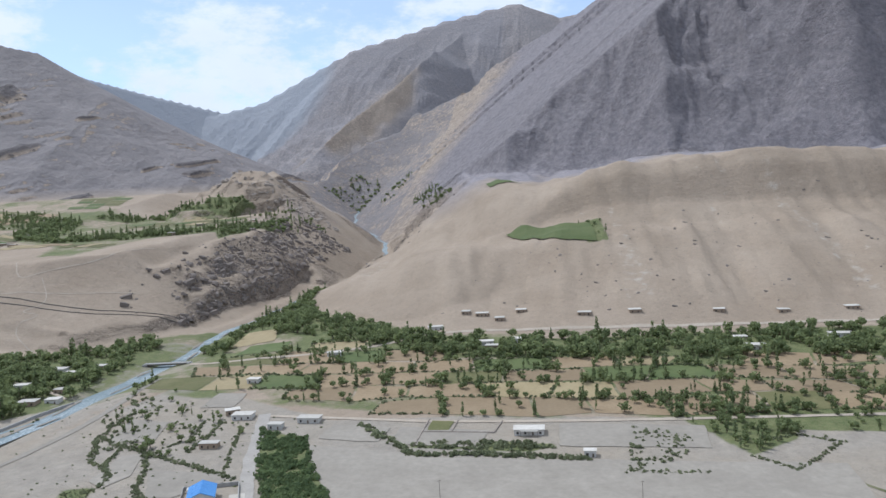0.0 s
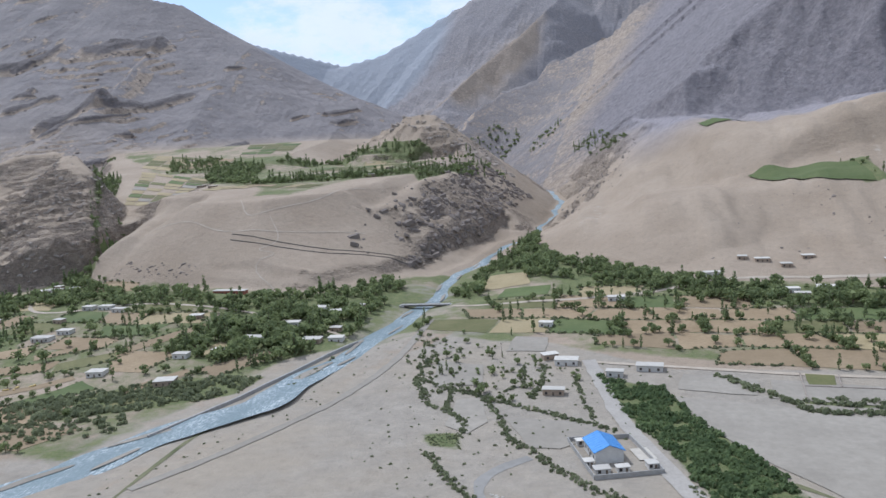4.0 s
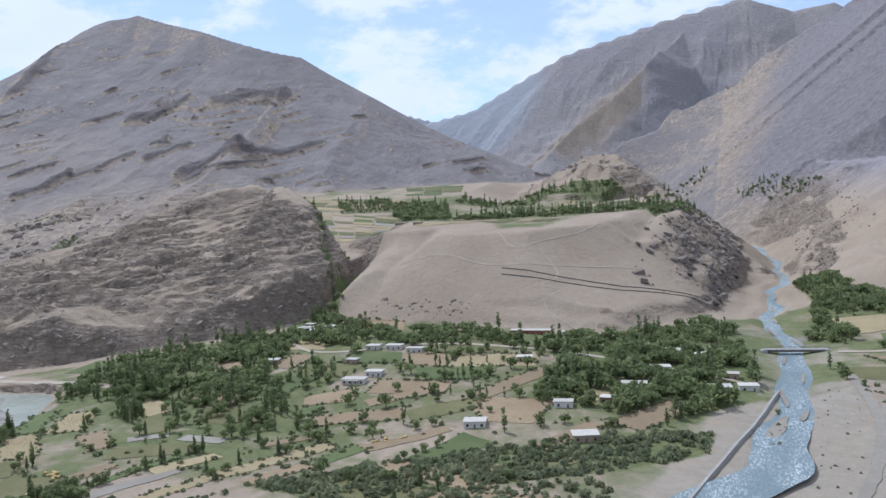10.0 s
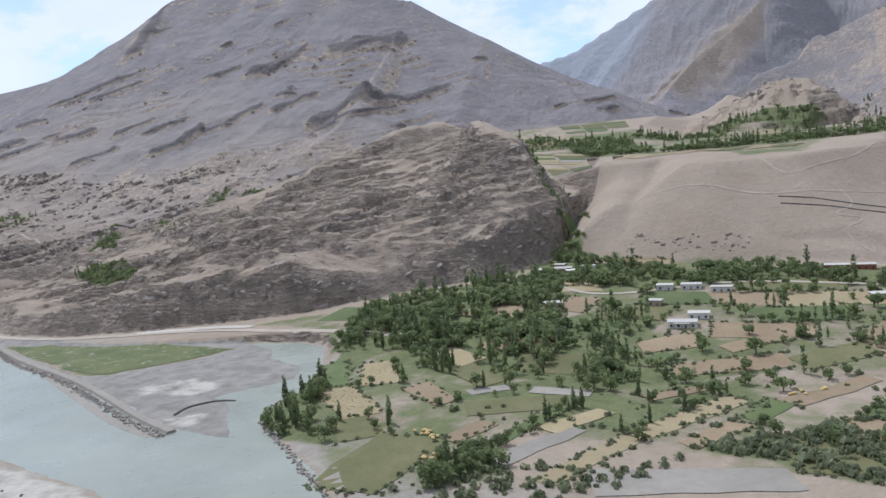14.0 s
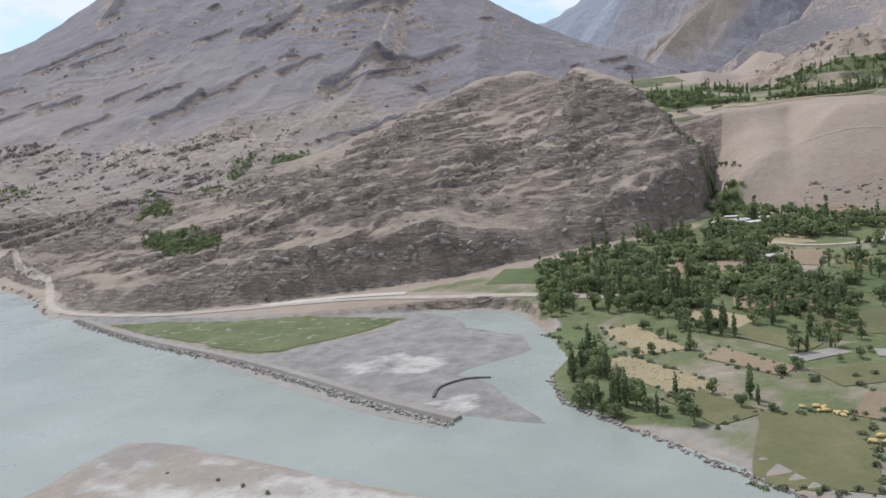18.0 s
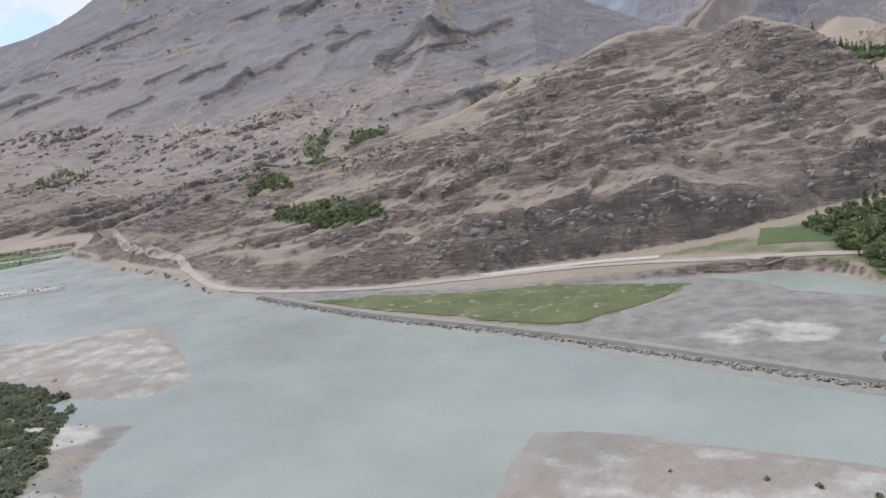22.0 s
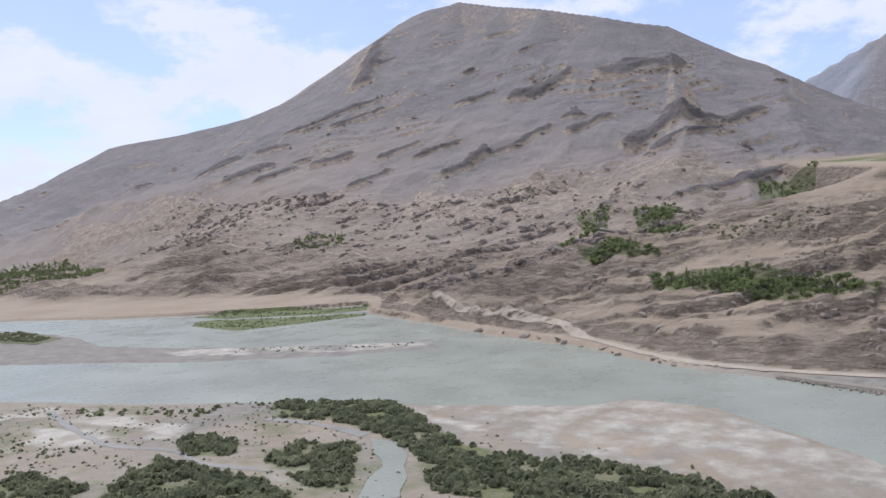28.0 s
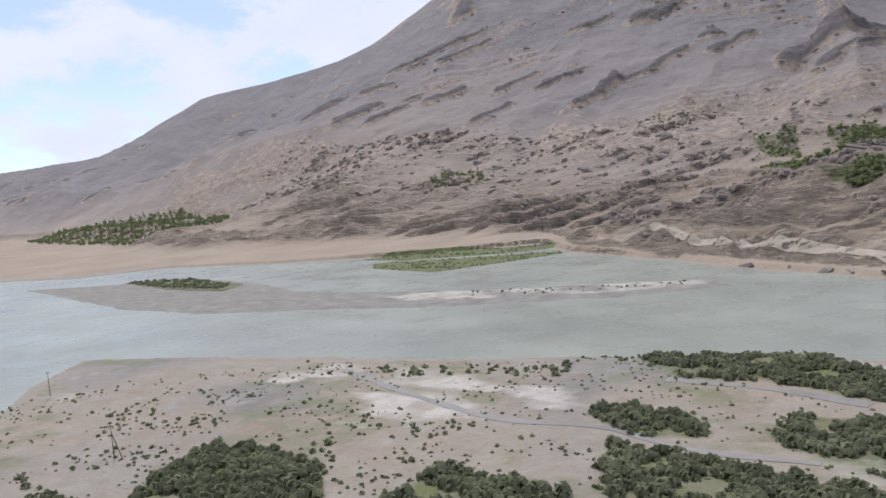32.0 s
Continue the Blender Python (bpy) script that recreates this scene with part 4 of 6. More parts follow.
MARSHGRASS = grained("marsh_grass", (0.085, 0.095, 0.038), (0.22, 0.205, 0.12), 0.07, fine=0.4)
def marsh_material():
    m, n, l, b = material("river_marsh", 0.9)
    pos = n.new("ShaderNodeNewGeometry").outputs["Position"]
    wide, mid, small = noise_node(n, l, pos, 0.035, 6.0), noise_node(n, l, pos, 0.12, 7.0, 0.7), noise_node(n, l, pos, 1.1, 4.0)
    c = blend(n, l, ramp(n, l, wide, 0.35, 0.65), (0.085, 0.105, 0.035), (0.15, 0.155, 0.065))
    c = blend(n, l, ramp(n, l, small, 0.4, 0.8, 0.0, 0.5), c, (0.06, 0.07, 0.03))
    c = blend(n, l, ramp(n, l, mid, 0.56, 0.66), c, (0.30, 0.285, 0.215))
    l.new(c, b.inputs["Base Color"])
    bump(n, l, small, b, 0.8, 0.4)
    return m


RIVERMARSH = marsh_material()
WETMUD = grained("wet_mud", (0.22, 0.205, 0.18), (0.30, 0.28, 0.25), 0.04, rough=0.5)


def rapids_material():
    m, n, l, b = material("rapids", 0.5)
    pos = n.new("ShaderNodeNewGeometry").outputs["Position"]
    flow = n.new("ShaderNodeMapping")
    flow.inputs["Scale"].default_value = (1.0, 0.3, 1.0)
    l.new(pos, flow.inputs["Vector"])
    foam = noise_node(n, l, flow.outputs["Vector"], 1.3, 9.0, 0.75)
    wave = noise_node(n, l, pos, 0.9, 4.0)
    rapid = n.new("ShaderNodeMath")
    rapid.operation = "MULTIPLY"
    l.new(ramp(n, l, foam, 0.47, 0.64), rapid.inputs[0])
    l.new(ramp(n, l, noise_node(n, l, flow.outputs["Vector"], 0.07, 5.0), 0.40, 0.60, 0.15, 1.0), rapid.inputs[1])
    c = blend(n, l, rapid.outputs[0], (0.145, 0.188, 0.198), (0.58, 0.61, 0.615))
    l.new(c, b.inputs["Base Color"])
    bump(n, l, wave, b, 0.6, 0.5)
    return m


RAPIDS = rapids_material()


# ---- plants ----
def leaf_cloud(r, centres, radii, count, size, flat=0.75):
    """Quads of foliage over a few overlapping lobes."""
    w = np.array([a * a for a in radii])
    pick = r.choice(len(radii), count, p=w / w.sum())
    d = r.normal(size=(count, 3))
    d /= np.linalg.norm(d, axis=1)[:, None]
    rad = np.array(radii)[pick] * r.uniform(0.72, 1.05, count)
    p = np.array(centres)[pick] + d * rad[:, None] * np.array([1, 1, flat])
    nrm = d + r.normal(scale=0.45, size=(count, 3))
    nrm /= np.linalg.norm(nrm, axis=1)[:, None]
    a = np.cross(nrm, r.normal(size=(count, 3)))
    a /= np.linalg.norm(a, axis=1)[:, None]
    b = np.cross(nrm, a)
    s = size * r.uniform(0.7, 1.3, (count, 1))
    v = np.stack([p - a * s - b * s * 0.8, p + a * s - b * s * 0.6, p + a * s * 0.7 + b * s, p - a * s * 0.8 + b * s * 0.8], 1).reshape(-1, 3)
    return v, np.arange(count * 4).reshape(-1, 4)


def stem(height_, radius, sides=5, lean=0.0, start=(0, 0, 0)):
    v, q, rings = [], [], 4
    for k in range(rings):
        t = k / (rings - 1)
        for s in range(sides):
            a = 2 * math.pi * s / sides
            rr = radius * (1.25 - 0.85 * t)
            v.append((start[0] + rr * math.cos(a) + lean * t * t, start[1] + rr * math.sin(a) + 0.4 * lean * t, start[2] + height_ * t - 0.3))
    for k in range(rings - 1):
        for s in range(sides):
            q.append((k * sides + s, k * sides + (s + 1) % sides, (k + 1) * sides + (s + 1) % sides, (k + 1) * sides + s))
    return np.array(v), np.array(q)


def joined(pieces):
    vs, qs, ix, at = [], [], [], 0
    for v, q, i in pieces:
        vs.append(v)
        qs.append(q + at)
        ix.append(np.full(len(q), i))
        at += len(v)
    return np.concatenate(vs), np.concatenate(qs), np.concatenate(ix)


def broad_tree(seed, count, size, tall=7.5):
    r = np.random.default_rng(seed)
    lobes = [(0, 0, tall * 0.52)] + [(r.uniform(-2.0, 2.0), r.uniform(-2.0, 2.0), tall * r.uniform(0.16, 0.76)) for _ in range(6)]
    radii = [2.4] + list(r.uniform(1.2, 2.0, 6))
    trunk = [stem(tall * 0.6, 0.24, lean=0.4)] + [stem(tall * 0.35, 0.11, 4, r.uniform(-1.3, 1.3), (0.1, 0, tall * 0.28)) for _ in range(2)]
    return leaf_cloud(r, lobes, radii, count, size), trunk


def poplar_tree(seed, count, size, tall=13.0):
    r = np.random.default_rng(seed)
    lobes = [(r.uniform(-0.3, 0.3), r.uniform(-0.3, 0.3), tall * t) for t in np.linspace(0.1, 0.92, 8)]
    radii = [0.9, 1.25, 1.4, 1.35, 1.2, 1.0, 0.75, 0.5]
    trunk = [stem(tall * 0.85, 0.2, lean=0.1), stem(tall * 0.3, 0.07, 4, 0.7, (0.05, 0, tall * 0.3))]
    return leaf_cloud(r, lobes, radii, count, size, 1.5), trunk


def shrub(seed, count, size, tall=0.9):
    r = np.random.default_rng(seed)
    lobes = [(r.uniform(-0.5, 0.5), r.uniform(-0.5, 0.5), tall * r.uniform(0.3, 0.6)) for _ in range(4)]
    v, q = leaf_cloud(r, lobes, list(r.uniform(0.4, 0.65, 4)), count, size, 0.9)
    v[:, 2] = np.maximum(v[:, 2], -0.05)
    return v, q, np.zeros(len(q), int)


def tree_template(kind, seed, count, size):
    (lv, lq), trunk = (broad_tree if kind == "broad" else poplar_tree)(seed, count, size)
    return joined([(lv, lq, 0 if kind == "broad" else 2)] + [(v, q, 1) for v, q in trunk])


WOOD_KINDS = [tree_template("broad", 1, 90, 0.62), tree_template("broad", 2, 90, 0.62), tree_template("broad", 3, 80, 0.66),
              tree_template("poplar", 4, 70, 0.55), tree_template("poplar", 5, 70, 0.55)]
SHRUBS = [shrub(11, 26, 0.30), shrub(12, 26, 0.30), shrub(13, 22, 0.34)]
TREES, LOW = [], {"bush": [], "thicket": [], "reeds": []}
CLEAR = []


def free(x, y, gap):
    return all((x - a) ** 2 + (y - b) ** 2 > (gap + c) ** 2 for a, b, c in CLEAR)


UNDER = []


def plant(poly, spacing, poplars=0.15, size=1.0, keep=1.0):
    if spacing < 8.5:
        UNDER.append(poly)
    for x, y in fill(poly, spacing * 0.9, keep):
        clump = noise.noise((x * 0.045, y * 0.045, 2))
        if clump > -0.22 and free(x, y, 3) and not any(contains(f, x, y) for f in TAKEN):
            k = rng.integers(3, 5) if rng.random() < poplars * (2.6 if noise.noise((x * 0.03, y * 0.03, 12)) > 0.08 else 0.5) else rng.integers(0, 3)
            TREES.append((x, y, height(x, y), size * (1 + 0.35 * clump) * rng.uniform(0.5, 1.3), rng.uniform(0, 6.28), k))


def thick(kind, poly, spacing, size, keep=1.0):
    if spacing < 4.5 and keep > 0.75:
        UNDER.append(poly)
    for x, y in fill(poly, spacing, keep):
        if kind == "bush" and size < 0.8 and x < -900 and noise.noise((x * 0.055, y * 0.055, 14)) < rng.uniform(-0.25, 0.15):
            continue
        if free(x, y, 1) and noise.noise((x * 0.09, y * 0.09, 4)) > (-0.27 if kind == "thicket" else -0.32):
            swell = 1 + 0.5 * noise.noise((x * 0.16, y * 0.16, 7))
            LOW[kind].append((x, y, height(x, y) - 0.1, size * swell * rng.uniform(0.5, 1.35), rng.uniform(0, 6.28), rng.integers(0, 3)))


def row_of(kind, line, spacing, size, spread=2.0, keep=0.9):
    for x, y in densify(line, spacing):
        for _ in range(2):
            if rng.random() < keep:
                px, py = x + rng.normal(0, spread), y + rng.normal(0, spread)
                if kind == "tree":
                    if free(px, py, 3):
                        k = rng.integers(3, 5) if rng.random() < 0.3 else rng.integers(0, 3)
                        TREES.append((px, py, height(px, py), size * rng.uniform(0.6, 1.15), rng.uniform(0, 6.28), k))
                else:
                    LOW[kind].append((px, py, height(px, py) - 0.1, size * rng.uniform(0.6, 1.3), rng.uniform(0, 6.28), rng.integers(0, 3)))

# ---- houses and other buildings ----
def flat_house(x, y, turn, w=12, d=8, h=3.4, walls=MUDWALL, storeys=1, porch=False, label="", group="village houses"):
    z = min(height(x + a, y + b) for a in (-w / 2, w / 2) for b in (-d / 2, d / 2)) - 0.2
    top = empty("house", pose(x, y, z, 0, 0, turn))
    h = h * storeys
    bm = boxed(-w / 2, w / 2, -d / 2, d / 2, -1.5, h, bevel=0.06)
    part("wall", bm, walls, top)
    bm = boxed(-w / 2 - 0.45, w / 2 + 0.45, -d / 2 - 0.45, d / 2 + 0.45, h, h + 0.32, bevel=0.08)
    part("roof", bm, PALEROOF, top)
    n = max(2, int(w / 3.6))
    for s in range(storeys):
        for k in range(n):
            cx, base = -w / 2 + w * (k + 0.5) / n, s * h / storeys
            if k == n // 2 and s == 0:
                part("door", boxed(cx - 0.5, cx + 0.5, -d / 2 - 0.06, -d / 2 + 0.1, base, base + 2.1), TIMBER, top)
            else:
                f = part("window", boxed(cx - 0.65, cx + 0.65, -d / 2 - 0.07, -d / 2 + 0.08, base + 0.9, base + 2.3), TIMBER, top)
                part("pane", boxed(cx - 0.52, cx + 0.52, -d / 2 - 0.1, -d / 2 - 0.071, base + 1.03, base + 2.17), SHADOWY, f)
    if porch:
        part("porch_roof", boxed(-w * 0.3, w * 0.3, -d / 2 - 2.2, -d / 2 - 0.46, h - 0.35, h - 0.1), PALEROOF, top)
        for cx in (-w * 0.28, 0, w * 0.28):
            part("porch_post", boxed(cx - 0.1, cx + 0.1, -d / 2 - 2.1, -d / 2 - 1.9, -0.6, h - 0.36), TIMBER, top)
    CLEAR.append((x, y, max(w, d) * 0.6))
    return tagged(top, label or ("whitewashed house with a flat pale roof among trees" if walls is PLASTER else "mud-walled house with a flat pale roof"), "house", group)


WEST = [(-614, 436, 8, 15, 8, PLASTER, 1), (-608, 452, 8, 11, 7, PLASTER, 1), (-514, 382, 15, 11, 8, PLASTER, 1), (-456, 375, 20, 12, 9, MUDWALL, 1),
        (-444, 455, 5, 14, 7, PLASTER, 1), (-399, 456, 10, 13, 8, MUDWALL, 1), (-384, 463, 10, 10, 7, PLASTER, 1), (-393, 482, 0, 8, 6, MUDWALL, 1),
        (-433, 490, 12, 11, 7, PLASTER, 1), (-431, 530, 0, 12, 8, PLASTER, 1), (-413, 524, 20, 13, 7, PLASTER, 1), (-404, 545, 0, 9, 6, MUDWALL, 1),
        (-622, 511, 6, 12, 7, PLASTER, 1), (-638, 509, 6, 10, 7, PLASTER, 1), (-699, 468, 20, 11, 7, MUDWALL, 1), (-637, 475, 0, 8, 6, MUDWALL, 1),
        (-476, 417, 10, 10, 6, PLASTER, 1), (-454, 428, 0, 8, 6, MUDWALL, 1), (-519, 493, 15, 10, 7, MUDWALL, 1), (-603, 505, 5, 12, 6, PLASTER, 1),
        (-723, 556, 15, 14, 8, MUDWALL, 1), (-712, 549, 30, 10, 7, MUDWALL, 1), (-735, 551, 10, 9, 7, MUDWALL, 1), (-705, 561, 0, 10, 7, PLASTER, 1), (-728, 566, 0, 8, 6, MUDWALL, 1)]
for hx, hy, turn, w, d, mat, st in WEST:
    flat_house(hx, hy, turn, w, d, 3.4, mat, st, porch=(w > 13))
EAST = [(-222, 434, 5, 13, 8, PLASTER), (-233, 441, 30, 9, 6, MUDWALL), (-175, 429, 0, 14, 7, PLASTER), (-193, 418, 0, 9, 5, PLASTER), (-37, 414, 3, 17, 8, PLASTER),
        (-222, 389, 5, 11, 5, MUDWALL), (-205, 566, 10, 12, 6, PLASTER), (-246, 502, 0, 9, 6, PLASTER), (-85, 592, 10, 13, 7, PLASTER), (-60, 599, 0, 12, 7, PLASTER),
        (-136, 640, 15, 13, 7, PLASTER), (119, 572, 0, 15, 8, PLASTER), (185, 600, 0, 16, 7, PLASTER), (112, 594, 5, 10, 6, MUDWALL), (-78, 580, 0, 10, 6, MUDWALL), (-3, 385, 0, 6, 4, PLASTER)]
for hx, hy, turn, w, d, mat in EAST:
    flat_house(hx, hy, turn, w, d, 3.4, mat, 1, porch=(w > 16))
for hx, hy, w in ((-97, 664, 11), (-62, 672, 9), (-80, 655, 8), (-112, 666, 7), (-5, 655, 11), (38, 657, 10), (108, 660, 9), (160, 662, 9), (215, 668, 11)):
    flat_house(hx, hy, rng.uniform(-8, 8), w, 7, 3.2, MUDWALL, 1, label="mud house with pale roof on the bare slope", group="houses on the bare slope")
flat_house(-534, 562, 4, 30, 7, 3.6, RUST, 1, label="long low building with rust-red panels and pale roof", group="")
flat_house(-506, 566, 4, 10, 6, 3.0, PLASTER)
flat_house(-541, 900, 0, 12, 7, 4.5, MUDWALL, 1, label="ruined mud tower house on the terrace edge", group="")
for hx, hy in ((-2408, 708), (-2368, 708), (-2440, 690), (-2404, 680), (-2600, 800), (-2520, 760)):
    flat_house(hx, hy, rng.uniform(-20, 20), 15, 9, 4, PLASTER, 1, label="small pale house in the far riverside village", group="far village houses")
for hx, hy in ((-650, 890), (-560, 1010), (-500, 1060), (-760, 870), (-800, 900)):
    flat_house(hx, hy, rng.uniform(-20, 20), 11, 7, 3.4, MUDWALL, 1, label="mud house on the upper terrace", group="terrace houses")


def blue_roofed_hall(x, y, turn):
    z = height(x, y)
    top = empty("hall", pose(x, y, z, 0, 0, turn))
    part("wall", boxed(-8, 8, -6, 6, -0.5, 5.2, bevel=0.05), PLASTER, top)
    bm = bmesh.new()
    rows = [[bm.verts.new((px, py, pz)) for px in (-8.6, 8.6)] for py, pz in ((-6.8, 5.15), (0, 8.0), (6.8, 5.15))]
    under = [[bm.verts.new((px, py, pz - 0.25)) for px in (-8.6, 8.6)] for py, pz in ((-6.8, 5.15), (0, 8.0), (6.8, 5.15))]
    for a in (0, 1):
        bm.faces.new((rows[a][0], rows[a][1], rows[a + 1][1], rows[a + 1][0]))
        bm.faces.new((under[a][0], under[a + 1][0], under[a + 1][1], under[a][1]))
    for k in (0, 1):
        bm.faces.new((rows[0][k], rows[1][k], under[1][k], under[0][k]))
        bm.faces.new((rows[1][k], rows[2][k], under[2][k], under[1][k]))
    for a in (0, 2):
        bm.faces.new((rows[a][0], under[a][0], under[a][1], rows[a][1]))
    bmesh.ops.recalc_face_normals(bm, faces=bm.faces)
    roof = part("roof", bm, BLUEROOF, top, "bright blue sheet-metal gable roof")
    for k in range(9):
        px = -8 + 2 * k
        for side in (-1, 1):
            bm = bmesh.new()
            a, b = Vector((px, 0, 8.05)), Vector((px, 6.75 * side, 5.22))
            mid, ln = (a + b) / 2, (b - a).length
            rot = (b - a).to_track_quat("Y", "Z").to_matrix().to_4x4()
            bmesh.ops.create_cube(bm, size=1.0, matrix=Matrix.Translation(mid) @ rot @ Matrix.Diagonal((0.08, ln, 0.08, 1)))
            part("seam", bm, BLUEROOF, roof)
    for px in (-7.99, 7.99):
        bm = bmesh.new()
        tri = [bm.verts.new((px + o, py, pz)) for o in (-0.1, 0.1) for py, pz in ((-6, 5.2), (6, 5.2), (0, 7.7))]
        bm.faces.new(tri[:3])
        bm.faces.new(tri[3:][::-1])
        part("gable", bm, PLASTER, top)
    for k in range(4):
        w = part("window", boxed(-6.2 + k * 3.6, -4.8 + k * 3.6, -6.08, -5.95, 1.6, 3.2), PLASTER, top)
        part("pane", boxed(-6.05 + k * 3.6, -4.95 + k * 3.6, -6.12, -6.085, 1.75, 3.05), SHADOWY, w)
    part("door", boxed(-0.6, 0.6, -6.1, -5.95, 0.0, 2.1), TIMBER, top)
    CLEAR.append((x, y, 14))
    return tagged(top, "white hall with a bright blue metal gable roof", "building")


blue_roofed_hall(-189, 320, -66)
YARD = [(-206, 332), (-180, 341), (-164, 307), (-190, 296)]
for a, b in zip(YARD, YARD[1:] + YARD[:1]):
    wall_along("yard_wall", [a, b], 0.4, 2.0, CONCRETE, "grey concrete wall round the yard of the hall", "wall", base=-0.5)
for hx, hy, w, d in ((-188, 303, 6, 4), (-180, 306, 5, 3), (-194, 309, 3.5, 3.5), (-169, 312, 4, 4), (-199, 330, 6, 3)):
    flat_house(hx, hy, 24, w, d, 2.5, PLASTER, 1, label="small white shed in the walled yard", group="yard sheds")
sheet("yard_slab", [(-179, 328), (-172, 331), (-167, 320), (-174, 317)], PALESAND, "pale concrete slab in the yard", "paving", lift=0.4, wobble=0)
flat_house(-34, 269, 8, 3.6, 2.8, 2.2, TIMBER, 1, label="small dark timber hut on the gravel flat", group="")

# bridge over the side river
bx, by, bz = -355, 566, 11.6
top = empty("bridge", pose(bx, by, bz, 0, 0, 8))
part("deck", boxed(-20, 20, -2.4, 2.4, -0.5, 0.1, bevel=0.05), CONCRETE, top)
for s in (-1, 1):
    part("girder", boxed(-20, 20, s * 1.9 - 0.25, s * 1.9 + 0.25, -1.6, -0.5), DARKBERM, top)
    part("handrail", boxed(-20, 20, s * 2.3 - 0.06, s * 2.3 + 0.06, 1.05, 1.17), DARKBERM, top)
    for k in range(11):
        part("rail_post", boxed(-19.9 + 3.98 * k - 0.06, -19.9 + 3.98 * k + 0.06, s * 2.3 - 0.06, s * 2.3 + 0.06, 0.1, 1.05), DARKBERM, top)
    part("abutment", boxed(s * 19.5 - 2, s * 19.5 + 2, -3, 3, -5.5, -0.5, bevel=0.1), CONCRETE, top)
tagged(top, "low road bridge on dark girders over the side river", "bridge")


def utility_pole(x, y, brace=True):
    top = empty("utility_pole", pose(x, y, height(x, y), 0, 0, 30))
    v, q = stem(9.5, 0.14, 6)
    bm = bmesh.new()
    bv = [bm.verts.new(p) for p in v]
    for f in q:
        bm.faces.new([bv[k] for k in f])
    part("pole", bm, TIMBER, top)
    part("crossarm", boxed(-0.9, 0.9, -0.07, 0.07, 8.5, 8.65), TIMBER, top)
    for k in (-0.75, 0, 0.75):
        part("insulator", boxed(k - 0.06, k + 0.06, -0.06, 0.06, 8.65, 8.9, bevel=0.02), CONCRETE, top)
    if brace:
        bm = bmesh.new()
        bmesh.ops.create_cube(bm, size=1.0, matrix=Matrix.Translation((1.2, 0, 3.4)) @ Matrix.Rotation(radians(-19), 4, "Y") @ Matrix.Diagonal((0.18, 0.18, 7.4, 1)))
        part("brace", bm, TIMBER, top)
    return tagged(top, "weathered wooden utility pole on the river flat", "pole", "utility poles")


for px_, py_, br in ((-1385, 80, True), (-1477, 99, False), (-73, 331, False), (-262, 440, False), (20, 335, False)):
    utility_pole(px_, py_, br)

# ---- waters, roads, banks and fields ----
def stream(line, widths, lift):
    p, n = sideways(densify(smooth_line([q[:2] for q in line], 2), 5.0))
    xs, ys = p[:, 0], p[:, 1]
    zs = along(xs, ys, line)[1]
    bm, rows = bmesh.new(), []
    for k, (q, s) in enumerate(zip(p, n)):
        w = np.interp(q[1], *widths) * (1 + 0.22 * noise.noise((q[0] * 0.04, q[1] * 0.04, 5)))
        rows.append([bm.verts.new((*(q + s * w * f), zs[k] + lift)) for f in (-0.5, 0, 0.5)])
    for a, b in zip(rows, rows[1:]):
        for k in range(2):
            bm.faces.new((a[k], b[k], b[k + 1], a[k + 1]))
    return bm


